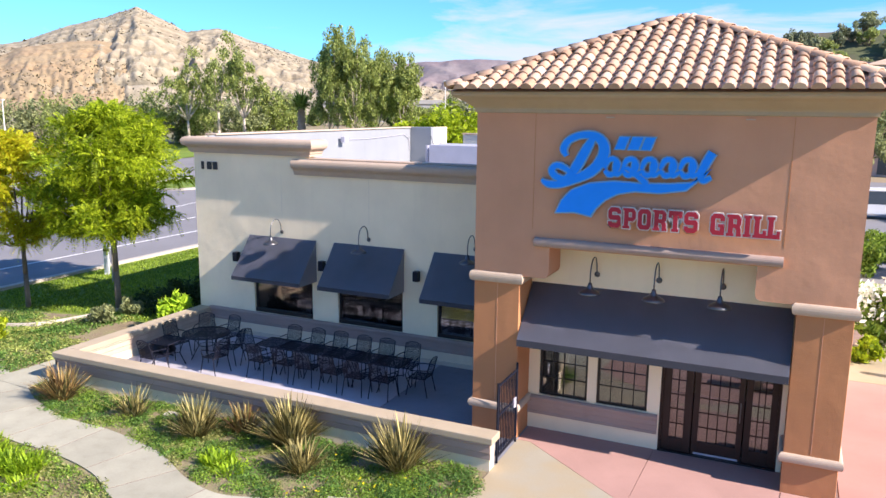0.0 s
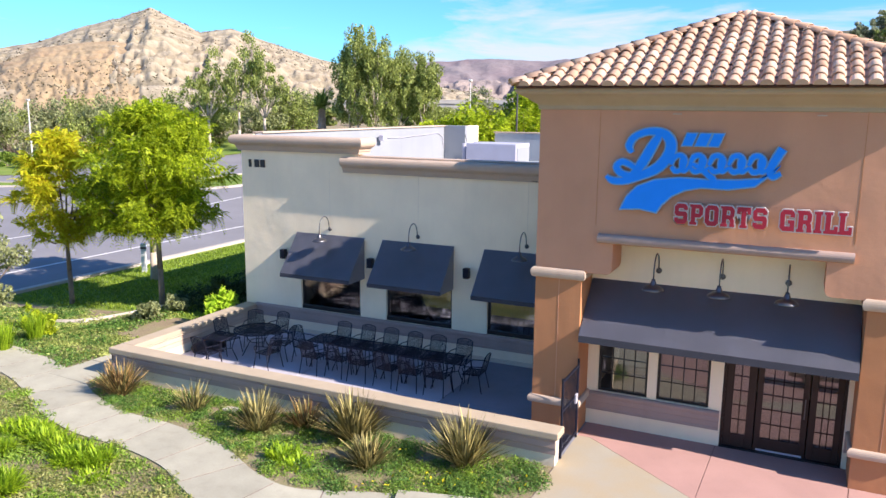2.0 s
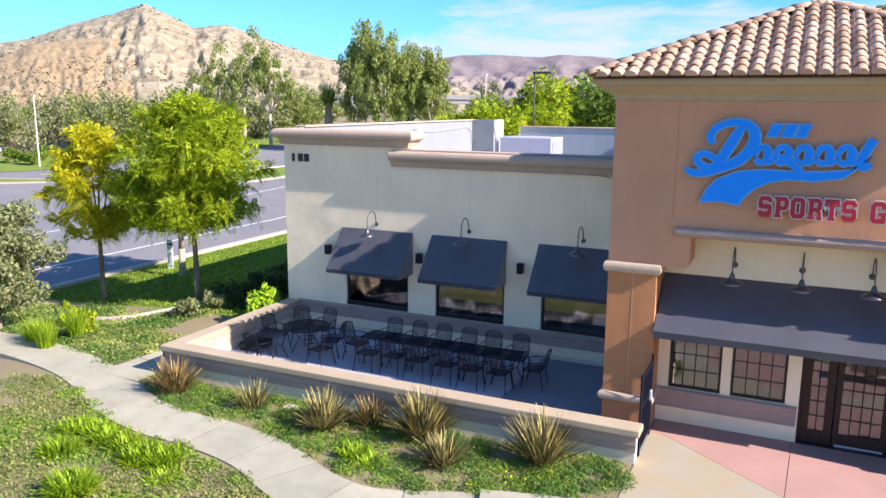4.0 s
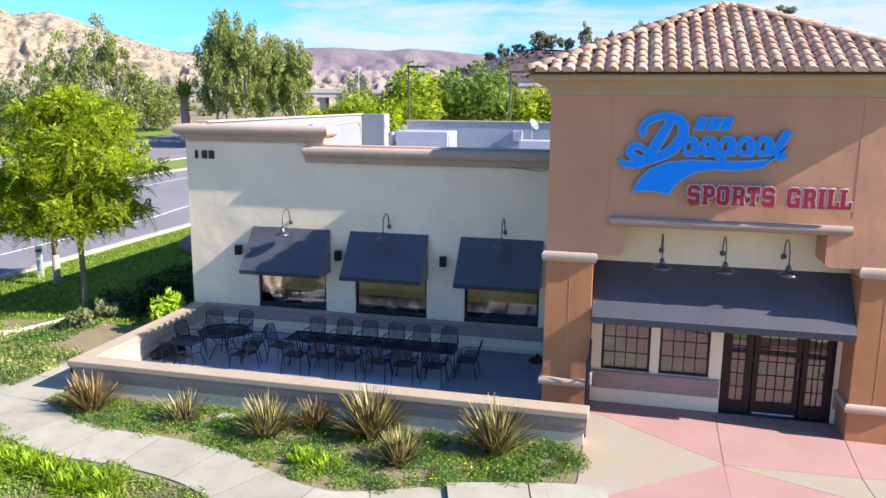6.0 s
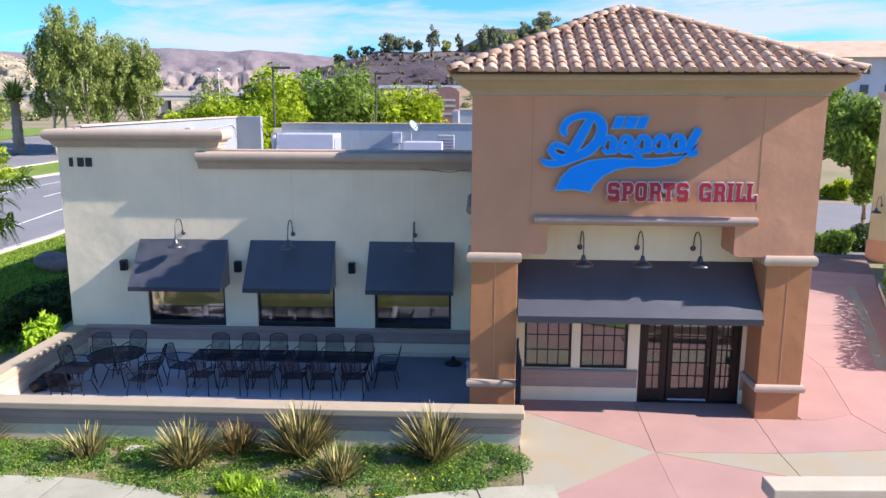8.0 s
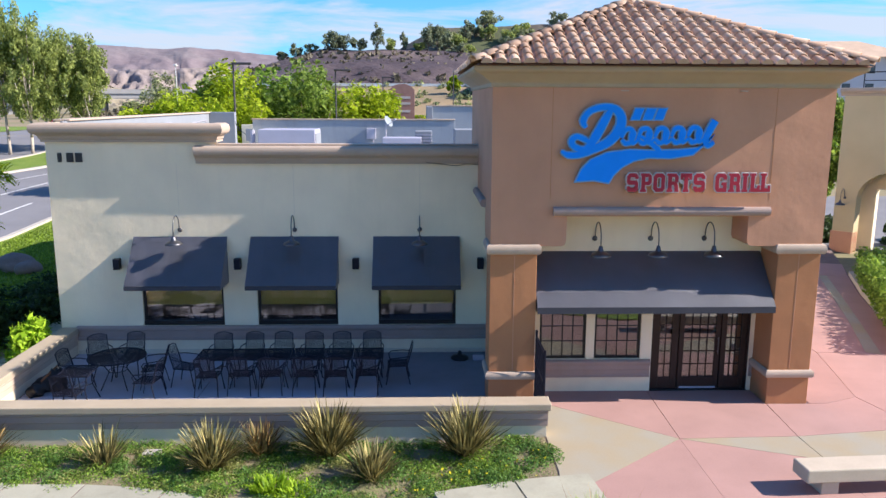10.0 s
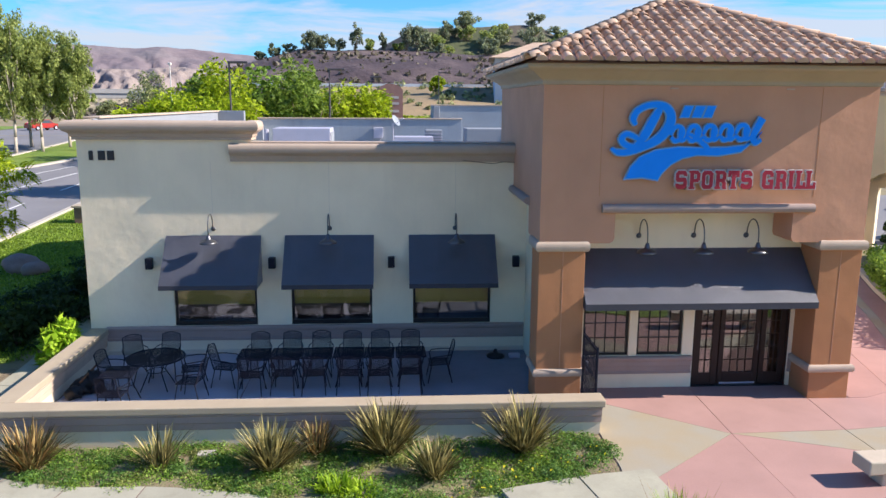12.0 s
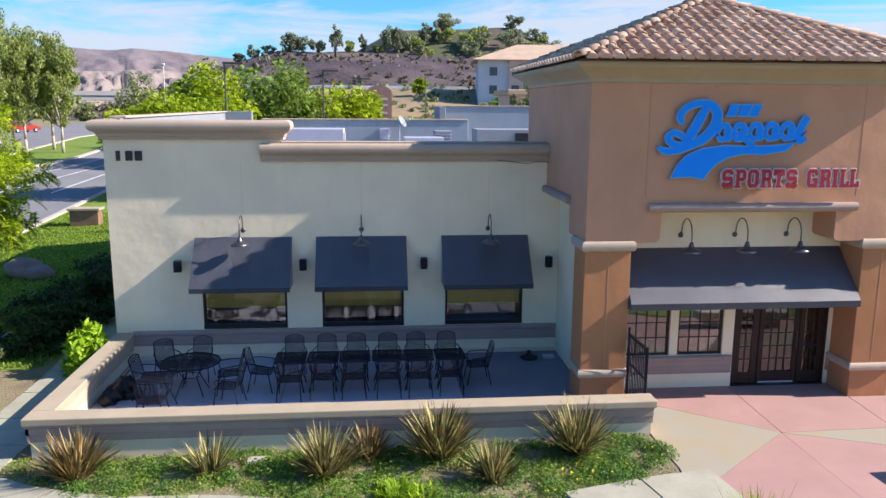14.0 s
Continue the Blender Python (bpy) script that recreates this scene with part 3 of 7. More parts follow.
road_strip("road", -39.0, -22.6, -60, 170, 0.0, ASPHALT, "grey asphalt street with white lane lines")
road_strip("far_road", -64, -46, -60, 170, 0.0, ASPHALT, "further carriageway of grey asphalt")
road_strip("verge", -46, -39.3, -60, 170, 0.05, LAWN, "green grass verge between the carriageways")
road_strip("far_verge", -80, -64.2, -60, 110, 0.03, LAWN, "green lawn beyond the further carriageway")
kerb = tagged(new("kerb"), "pale concrete kerb along the street", kind="structure")
for nm, xa, xb in (("kerb_near", -22.75, -22.45), ("kerb_far", -39.4, -38.9), ("kerb_verge", -46.2, -45.8)):
    n, vs, fs = 115, [], []
    for i in range(n + 1):
        y = -60 + 230 * i / n
        g, xl, xr = street_z(y), street_x(xa, y), street_x(xb, y)
        vs += [(xl, y, g - 0.05), (xl, y, g + 0.13), (xr, y, g + 0.13), (xr, y, g - 0.05)]
    for i in range(n):
        for k in range(3):
            fs.append((4 * i + k, 4 * i + k + 1, 4 * i + 4 + k + 1, 4 * i + 4 + k))
    pydata(nm, vs, fs, KERBC, kerb)
lines = tagged(new("lane_marking"), "white painted lane lines on the street", kind="structure")


def stripe(x, y0, y1, w=0.14):
    n, vs, fs = max(1, int((y1 - y0) / 2)), [], []
    for i in range(n + 1):
        y = y0 + (y1 - y0) * i / n
        b, g = street_x(x, y), street_z(y) + 0.006
        vs += [(b - w / 2, y, g), (b + w / 2, y, g)]
    for i in range(n):
        fs.append((2 * i, 2 * i + 1, 2 * i + 3, 2 * i + 2))
    pydata("stripe", vs, fs, PAINT, lines)


stripe(-26.3, -40, 34)
stripe(-26.3, 39, 110)
for k in range(5):
    stripe(-30.2, -34 + 14 * k, -34 + 14 * k + 3.0)
stripe(-30.2, 36, 110)
stripe(-34.4, -40, 110, 0.12)

# ---- plaza ----
plaza = tagged(new("plaza"), "pink and tan coloured concrete entrance plaza", kind="structure")
part("joint_bed", slab(bmesh.new(), [(0.98, -14), (11.02, -14), (11.02, 3.0), (17, 18), (6.95, 18), (6.95, 0.9), (0.98, 0.9)], -0.14, -0.012), JOINT, plaza)
XC = (3.58, -1.70)
panels = [
    (PINK, [(1.0, 0.86), (3.66, 0.86), XC, (1.28, 0.06), (1.0, 0.06)]),
    (TAN, [(1.0, 0.06), (1.28, 0.06), XC, (0.86, -3.95), (1.0, -3.0)]),
    (PINK, [XC, (3.50, -13.9), (-1.5, -13.9), (-1.5, -6.0), (0.86, -3.95)]),
    (PINK, [XC, (5.96, -2.66), (5.70, -13.9), (3.50, -13.9)]),
    (TAN, [XC, (5.93, -1.64), (5.96, -2.66)]),
    (PINK, [(3.66, 0.86), (6.14, 0.86), (6.04, 0.0), (5.93, -1.64), XC]),
    (TAN, [(5.93, -1.64), (8.6, -1.30), (11.0, -1.05), (11.0, -5.0), (8.4, -3.85), (5.96, -2.66)]),
    (PINK, [(5.96, -2.66), (8.4, -3.85), (11.0, -5.0), (11.0, -13.9), (5.70, -13.9)]),
    (PINK, [(6.04, 0.0), (6.93, 0.0), (7.4, 0.0), (8.2, 0.35), (8.6, -1.30), (5.93, -1.64)]),
    (PINK, [(7.0, 0.0), (7.4, 0.0), (8.2, 0.35), (8.9, 3.4), (8.9, 7.2), (7.0, 7.2)]),
    (PINK, [(8.2, 0.35), (8.6, -1.30), (11.0, -1.05), (11.0, 3.0), (10.2, 3.4), (8.9, 3.4)]),
    (PINK, [(8.9, 3.4), (10.2, 3.4), (11.4, 6.4), (11.0, 7.2), (8.9, 7.2)]),
    (PINK, [(8.9, 7.2), (11.0, 7.2), (11.4, 6.4), (12.5, 9.4), (13.6, 12.4), (10.4, 12.4)]),
    (TAN, [(7.0, 7.2), (8.9, 7.2), (10.4, 12.4), (10.0, 13.0), (7.9, 11.0)]),
    (TAN, [(10.2, 3.4), (10.52, 3.22), (11.72, 6.4), (12.82, 9.4), (13.9, 12.4), (13.6, 12.4), (12.5, 9.4), (11.4, 6.4)]),
    (PINK, [(10.52, 3.22), (11.0, 3.0), (12.45, 6.5), (13.5, 9.5), (14.7, 12.4), (13.9, 12.4), (12.82, 9.4), (11.72, 6.4)]),
    (PINK, [(10.4, 12.4), (14.7, 12.4), (15.6, 14.4), (11.5, 15.6)]),
]
for mat, pts in panels:
    cx, cy = sum(p[0] for p in pts) / len(pts), sum(p[1] for p in pts) / len(pts)
    ins = []
    for px, py in pts:
        d = math.hypot(px - cx, py - cy)
        k = 1 - 0.009 / d
        ins.append((cx + (px - cx) * k, cy + (py - cy) * k))
    part("paving_panel", slab(bmesh.new(), ins, -0.10, 0.0), mat, plaza)

# ---- winding footpath ----
walkway = tagged(new("walkway"), "pale concrete footpath winding past the planting bed", kind="structure")


def path_slabs(ctrl, width, step, lift=0.055, mat=WALKC, name="paving_slab"):
    """Slabs along a smooth line through the control points."""
    pts = []
    for i in range(len(ctrl) - 1):
        p0, p1, p2, p3 = (Vector(ctrl[min(max(i + k, 0), len(ctrl) - 1)]) for k in (-1, 0, 1, 2))
        for j in range(10):
            t = j / 10
            pts.append(0.5 * ((2 * p1) + (p2 - p0) * t + (2 * p0 - 5 * p1 + 4 * p2 - p3) * t * t + (3 * p1 - p0 - 3 * p2 + p3) * t ** 3))
    pts.append(Vector(ctrl[-1]))
    cuts, run = [0], 0.0
    for i in range(1, len(pts)):
        run += (pts[i] - pts[i - 1]).length
        if run >= step:
            cuts.append(i)
            run = 0.0
    if len(cuts) == 1:
        cuts.append(len(pts) - 1)
    for a, b in zip(cuts[:-1], cuts[1:]):
        left, right = [], []
        for i in range(a, b + 1):
            d = (pts[min(i + 1, len(pts) - 1)] - pts[max(i - 1, 0)]).normalized()
            nrm = Vector((-d.y, d.x))
            q = pts[i] + d * (0.012 if i == a else -0.012 if i == b else 0)
            left.append(q + nrm * width / 2)
            right.append(q - nrm * width / 2)
        ring = left + right[::-1]
        high = max(ground_z(v.x, v.y) for v in ring) if name == "paving_slab" and ring[0].x > -2.5 else -0.13
        bm = slab(bmesh.new(), [(v.x, v.y) for v in ring], -0.2, high + lift)
        part(name, bm, mat, walkway)


path_slabs([(1.6, -3.75), (0.3, -3.95), (-1.2, -4.35), (-2.9, -4.95), (-4.2, -4.75), (-5.6, -4.10), (-7.1, -3.80), (-8.6, -3.72), (-10.2, -3.25), (-11.4, -2.65), (-13.2, -2.0), (-16, -1.6), (-20, -1.7), (-22.3, -1.8)], 1.30, 1.25)
path_slabs([(1.6, -3.75), (0.3, -3.95), (-1.2, -4.35), (-2.9, -4.95), (-4.2, -4.75), (-5.6, -4.10), (-7.1, -3.80), (-8.6, -3.72), (-10.2, -3.25), (-11.4, -2.65), (-13.2, -2.0), (-16, -1.6), (-20, -1.7), (-22.3, -1.8)], 1.28, 1000, 0.051, JOINT, "joint_bed")
path_slabs([(-11.55, -2.2), (-11.44, -0.6), (-11.42, 1.0), (-11.42, 3.0), (-11.55, 5.0), (-11.7, 8.0), (-11.8, 14)], 1.30, 1.25, 0.06)
path_slabs([(-17.4, 1.1), (-15.9, 1.7), (-15.2, 3.0), (-14.7, 5.0), (-14.3, 8.0)], 0.07, 1.6, 0.05, KERBC, "edging")

# ---- restaurant: wing ----
restaurant = thing("restaurant", 0, 0, 0, "stucco restaurant with a tiled corner tower and a lower cream wing", "building")
WY, WX0, WX1 = 3.67, -10.60, 0.36
WINS = ((-8.51, -6.46), (-5.60, -3.56), (-2.52, -0.53))
SILL, HEAD = 0.74, 2.25


def wall_with_holes(x0, x1, y0, y1, z0, z1, holes):
    """A wall along x with rectangular openings (x0, x1, z0, z1) right through it."""
    bm = bmesh.new()
    xs = sorted({x0, x1, *[h[0] for h in holes], *[h[1] for h in holes]})
    zs = sorted({z0, z1, *[h[2] for h in holes], *[h[3] for h in holes]})
    solid = {}
    for i in range(len(xs) - 1):
        for k in range(len(zs) - 1):
            cx, cz = (xs[i] + xs[i + 1]) / 2, (zs[k] + zs[k + 1]) / 2
            solid[i, k] = not any(h[0] < cx < h[1] and h[2] < cz < h[3] for h in holes)
    vert = {}

    def v(i, k, y):
        key = (i, k, y)
        if key not in vert:
            vert[key] = bm.verts.new((xs[i], y, zs[k]))
        return vert[key]

    for (i, k), s in solid.items():
        if not s:
            continue
        bm.faces.new((v(i, k, y0), v(i + 1, k, y0), v(i + 1, k + 1, y0), v(i, k + 1, y0)))
        bm.faces.new((v(i, k, y1), v(i, k + 1, y1), v(i + 1, k + 1, y1), v(i + 1, k, y1)))
        for di, dk, a, b in ((-1, 0, (i, k), (i, k + 1)), (1, 0, (i + 1, k), (i + 1, k + 1)), (0, -1, (i, k), (i + 1, k)), (0, 1, (i, k + 1), (i + 1, k + 1))):
            if not solid.get((i + di, k + dk), False):
                bm.faces.new((v(*a, y0), v(*b, y0), v(*b, y1), v(*a, y1)))
    return bm


part("front_wall", wall_with_holes(WX0, WX1, WY, WY + 0.28, -0.1, 5.30, [(a, b, SILL, HEAD) for a, b in WINS]), CREAM, restaurant, "cream stucco wall with three windows")
part("parapet_block", one_box(WX0, -6.50, WY, WY + 0.28, 5.30, 5.82), CREAM, restaurant)
part("side_wall", one_box(WX0, WX0 + 0.28, WY + 0.28, 21.5, -0.1, 5.86), CREAM, restaurant)
part("side_parapet_lining", one_box(WX0 + 0.28, WX0 + 0.34, WY + 0.3, 17.4, 4.1, 5.88), ROOFW, restaurant, "white membrane on the inner parapet")
part("parapet_coping", one_box(WX0 - 0.02, WX0 + 0.40, WY + 0.56, 17.62, 5.885, 5.935, 0.012), BANDM, restaurant, "pale tan parapet coping")
part("parapet_return", one_box(WX0 + 0.345, -9.2, 17.3, 17.6, 4.1, 5.93, 0.02), ROOFW, restaurant)
part("roof_deck", one_box(WX0 + 0.3, 6.9, WY + 0.28, 25, 4.05, 4.20), ROOFG, restaurant, "flat grey roof membrane")
part("back_parapet", one_box(-9.3, 0.2, 21.2, 21.5, 4.1, 5.52, 0.02), ROOFG, restaurant)
part("back_parapet", one_box(-1.1, 6.9, 24.2, 24.5, 4.1, 6.15, 0.02), ROOFG, restaurant)
part("parapet_step", one_box(-1.15, -0.85, 21.4, 24.4, 4.1, 6.15, 0.02), ROOFW, restaurant)
part("back_coping", one_box(-9.35, 0.2, 21.15, 21.55, 5.52, 5.58, 0.015), CORNICE, restaurant)
part("back_coping", one_box(-1.15, 6.9, 24.15, 24.55, 6.15, 6.21, 0.015), CORNICE, restaurant)
part("back_wall", one_box(WX0, 6.9, 24.6, 24.9, -0.1, 5.2), CREAM, restaurant)
part("east_wall", one_box(6.62, 6.90, 6.12, 24.2, -0.1, 5.2), CREAM, restaurant)


def cornice_profile(y, z0, z1, out):
    """A big rounded crown over a cove and a fillet; y is the wall face, out its reach."""
    h = z1 - z0
    pts = [(y + 0.05, z0), (y - out * 0.28, z0), (y - out * 0.28, z0 + h * 0.14), (y - out * 0.38, z0 + h * 0.17)]
    for i in range(5):
        a = i / 4
        pts.append((y - out * (0.38 + 0.37 * (1 - math.cos(a * math.pi / 2))), z0 + h * (0.17 + 0.25 * math.sin(a * math.pi / 2))))
    c, r = z0 + h * 0.70, h * 0.26
    for i in range(9):
        a = -math.pi / 2 + math.pi * i / 8
        pts.append((y - out * (0.74 + 0.26 * math.cos(a)), c + r * math.sin(a)))
    pts += [(y - out * 0.6, z1), (y + 0.05, z1)]
    return pts


bm = bmesh.new()
rows = [[bm.verts.new(c) for c in ((WX0 - o, 21.4, z), (WX0 - o, WY - o, z), (-6.50 + o, WY - o, z), (-6.50 + o, WY + 0.55, z))] for o, z in [(WY - u, v) for u, v in cornice_profile(WY, 5.40, 5.86, 0.27)]]
for a, b in zip(rows, rows[1:] + rows[:1]):
    for i in range(3):
        bm.faces.new((a[i], a[i + 1], b[i + 1], b[i]))
bm.faces.new([r[0] for r in rows])
bm.faces.new([r[3] for r in rows])
part("high_cornice", bm, CORNICE, restaurant, "tan moulded cornice")
part("low_cornice", along_x(cornice_profile(WY, 4.88, 5.32, 0.25), -6.96, -0.003), CORNICE, restaurant, "tan moulded cornice")
part("coping", one_box(-6.5, 0.0, WY - 0.02, WY + 0.36, 5.322, 5.36, 0.01), CORNICE, restaurant)

# dado along the wing
dado = [(WY + 0.02, 0.36), (WY - 0.05, 0.36), (WY - 0.05, 0.42), (WY - 0.03, 0.44), (WY - 0.03, 0.60), (WY - 0.075, 0.63), (WY - 0.085, 0.70), (WY - 0.06, 0.735), (WY + 0.02, 0.735)]
part("dado", along_x(dado, -10.2, 0.34), MAUVE, restaurant, "mauve moulded dado under the windows")
part("dado_base", one_box(-10.2, 0.34, WY - 0.05, WY + 0.02, -0.02, 0.10, 0.008), PALE, restaurant)
for xx in (-7.46, -4.60, -1.46):
    part("control_joint", one_box(xx, xx + 0.008, WY - 0.003, WY + 0.01, 3.6, 4.88), PALE, restaurant)

# interior seen through the panes
part("interior_wall", one_box(-10.3, 0.3, 7.2, 7.4, 0.0, 4.0), DARKIN, restaurant)
part("interior_wall", one_box(0.9, 6.9, 4.4, 4.6, 0.0, 4.0), DARKIN, restaurant)
part("interior_floor", one_box(-10.3, 0.3, 3.97, 8.0, -0.06, 0.02), INFLOOR, restaurant)
part("interior_floor", one_box(0.65, 6.5, 1.10, 4.4, -0.06, 0.02), INFLOOR, restaurant)
part("interior_ceiling", one_box(-10.3, 6.9, 3.96, 8.0, 3.0, 3.1), DARKIN, restaurant)


def patio_window(xa, xb):
    w = thing("window", 0, 0, 0)
    w.parent = restaurant
    tagged(w, "wide window in a black frame under an awning")
    y = WY + 0.06
    for nm, b in (("sill", (xa, xb, y - 0.04, y + 0.10, SILL, SILL + 0.11)), ("frame_top", (xa, xb, y, y + 0.08, HEAD - 0.06, HEAD)),
                  ("frame_side", (xa, xa + 0.06, y, y + 0.08, SILL + 0.11, HEAD - 0.06)), ("frame_side", (xb - 0.06, xb, y, y + 0.08, SILL + 0.11, HEAD - 0.06))):
        part(nm, one_box(*b, 0.006, 1), FRAMEM, w)
    p = part("pane", one_box(xa + 0.06, xb - 0.06, y + 0.03, y + 0.04, SILL + 0.11, HEAD - 0.06), GLASS, w)
    p.visible_shadow = False
    part("blind", one_box(xa + 0.05, xb - 0.05, y + 0.09, y + 0.10, 1.25, HEAD), BLIND, w, "ochre roller blind")


for xa, xb in WINS:
    patio_window(xa, xb)

# ---- restaurant: tower ----
TX0, TX1, TD = 0.0, 6.92, 5.80
RY = 0.82                                         # face of the recessed entrance wall
PL, PR = 0.97, 6.02                               # inner faces of the piers
SL, SR = 1.56, 5.33                               # inner faces of the shoulders
OZ, SZ = 4.10, 3.48                               # head of the recess, foot of the shoulders


bm = bmesh.new()
front = [(TX0, SZ), (SL - 0.10, SZ), (SL - 0.03, SZ + 0.03), (SL, SZ + 0.10), (SL, OZ), (SR, OZ), (SR, SZ + 0.10), (SR + 0.03, SZ + 0.03), (SR + 0.10, SZ), (TX1, SZ), (TX1, 6.80), (TX0, 6.80)]
prism(bm, front, lambda u, v, w: Vector((u, w, v)), (0.0, RY))
part("tower_front", bm, TERRA, restaurant, "terracotta stucco tower face")
part("pier", one_box(TX0, PL, 0.004, RY, -0.1, SZ, 0.01), PIER, restaurant, "terracotta stucco pier")
part("pier", one_box(PR, TX1, 0.004, RY, -0.1, SZ, 0.01), PIER, restaurant, "terracotta stucco pier")
# the west side has the same recess
side = [(0.82, SZ), (1.30, SZ), (1.36, SZ + 0.05), (1.38, OZ), (4.3, OZ), (4.3, 6.80), (0.82, 6.80)]
part("tower_side", prism(bmesh.new(), side, lambda u, v, w: Vector((w, u, v)), (TX0, 0.36)), TERRA, restaurant)
part("tower_side", one_box(TX0, 0.36, 4.3, TD, 4.0, 6.8), TERRA, restaurant)
part("side_recess_wall", one_box(0.355, 0.60, 0.82, TD, -0.1, 4.3), CREAM, restaurant)
part("east_side", one_box(TX1 - 0.4, TX1, 0.83, TD, -0.1, 6.8), TERRA, restaurant)
part("tower_back", one_box(TX0, TX1, TD, TD + 0.3, 4.0, 6.8), TERRA, restaurant)
part("tower_ceiling", one_box(TX0 + 0.2, TX1 - 0.2, 0.3, TD, 6.5, 6.7), DARKIN, restaurant)
for xx in (1.20, 5.72):
    part("reveal", one_box(xx, xx + 0.010, -0.004, 0.02, 4.45, 6.70), PIER, restaurant)
for xx in (0.50, 6.46):
    part("reveal", one_box(xx, xx + 0.012, 0.0, 0.03, 0.8, 3.3), TERRA, restaurant)

# recessed entrance wall
DX0, DX1, DTOP = 3.72, 5.93, 2.30
EWINS = ((1.20, 2.24), (2.43, 3.47))
ESILL, EHEAD = 0.76, 2.25
part("entrance_wall", wall_with_holes(PL - 0.02, PR + 0.02, RY, RY + 0.25, -0.1, OZ + 0.1, [(DX0, DX1, -0.1, DTOP)] + [(a, b, ESILL, EHEAD) for a, b in EWINS]), CREAM, restaurant, "cream stucco entrance wall")
edado = [(RY + 0.02, 0.34), (RY - 0.05, 0.34), (RY - 0.05, 0.38), (RY - 0.03, 0.40), (RY - 0.03, 0.50), (RY - 0.045, 0.52), (RY - 0.045, 0.62), (RY - 0.08, 0.65), (RY - 0.09, 0.71), (RY - 0.06, 0.745), (RY + 0.02, 0.745)]
part("entrance_dado", along_x(edado, PL, DX0 - 0.03), MAUVE, restaurant, "mauve moulded dado")
part("entrance_dado", along_x(edado, DX1 + 0.02, PR), MAUVE, restaurant, "mauve moulded dado")


def ring_band(x0, x1, y0, y1, z0, z1, out):
    """A rounded stone band round the front of a pier."""
    bm = bmesh.new()
    prof = [(0.0, z0)] + [(out * (0.35 + 0.65 * math.cos(-math.pi / 2 + math.pi * i / 8)), (z0 + z1) / 2 + (z1 - z0) / 2 * math.sin(-math.pi / 2 + math.pi * i / 8)) for i in range(9)] + [(0.0, z1)]
    rings = [[bm.verts.new((x, y, z)) for x, y, z in ((x0 - o, y1, z), (x0 - o, y0 - o, z), (x1 + o, y0 - o, z), (x1 + o, y1, z))] for o, z in prof]
    for a, b in zip(rings[:-1], rings[1:]):
        for i in range(3):
            bm.faces.new((a[i], a[i + 1], b[i + 1], b[i]))
    bm.faces.new(rings[-1])
    bm.faces.new(rings[0][::-1])
    return bm


for x0, x1 in ((TX0, PL), (PR, TX1)):
    part("pier_band", ring_band(x0, x1, 0.0, RY - 0.004, 3.31, 3.52, 0.085), BANDM, restaurant, "rounded pale stone band")
    part("pier_foot_band", ring_band(x0, x1, 0.0, RY - 0.004, 0.60, 0.77, 0.075), BANDM, restaurant, "rounded pale stone band")
# mauve stands in for the shade on these ledges; the stone is cream
part("ledge", along_x([(0.02, 4.11)] + half_round(-0.125, 0.0, 4.12, 4.30)[0:] + [(0.02, 4.30)], 1.27, 5.74), MAUVE, restaurant, "rounded stone ledge over the entrance", smooth=False)
part("side_ledge", along_y([(0.02, 4.11)] + half_round(-0.125, 0.0, 4.12, 4.30) + [(0.02, 4.30)], 1.25, WY - 0.01), MAUVE, restaurant)

# flared cove under the eaves
bm = bmesh.new()
prof = [(-0.01, 6.68), (0.035, 6.70), (0.035, 6.76), (0.07, 6.80), (0.16, 6.86), (0.26, 6.93), (0.36, 6.98), (0.40, 7.02), (0.40, 7.08), (0.2, 7.12)]
rings = [[bm.verts.new(v) for v in ((TX0 - o, -o, z), (TX1 + o, -o, z), (TX1 + o, TD + 0.3 + o, z), (TX0 - o, TD + 0.3 + o, z))] for o, z in prof]
for a, b in zip(rings[:-1], rings[1:]):
    for i in range(4):
        bm.faces.new((a[i], a[(i + 1) % 4], b[(i + 1) % 4], b[i]))
part("eave_cove", bm, COVE, restaurant, "flared ochre cove under the eaves")
for xx in (2.55, 4.95):
    part("flood_bracket", one_box(xx, xx + 0.16, -0.035, -0.003, 6.615, 6.64, 0.006), BANDM, restaurant)

# ---- entrance door and windows ----
def lite_window(parent, name, xa, xb, z0, z1, cols, rows, y, fr, mat, bar=0.022, label=""):
    w = thing(name, 0, 0, 0)
    w.parent = parent
    if label:
        tagged(w, label)
    for nm, b in (("frame_side", (xa, xa + fr, y, y + 0.07, z0, z1)), ("frame_side", (xb - fr, xb, y, y + 0.07, z0, z1)),
                  ("frame_rail", (xa + fr, xb - fr, y, y + 0.07, z0, z0 + fr)), ("frame_rail", (xa + fr, xb - fr, y, y + 0.07, z1 - fr, z1))):
        part(nm, one_box(*b, 0.006, 1), mat, w)
    ia, ib, ja, jb = xa + fr, xb - fr, z0 + fr, z1 - fr
    for i in range(1, cols):
        cx = ia + (ib - ia) * i / cols
        part("glazing_bar", one_box(cx - bar / 2, cx + bar / 2, y + 0.015, y + 0.05, ja, jb), mat, w)
    for k in range(1, rows):
        cz = ja + (jb - ja) * k / rows
        part("glazing_bar", one_box(ia, ib, y + 0.018, y + 0.047, cz - bar / 2, cz + bar / 2), mat, w)
    p = part("pane", one_box(ia, ib, y + 0.03, y + 0.036, ja, jb), GLASS, w)
    p.visible_shadow = False
    return w


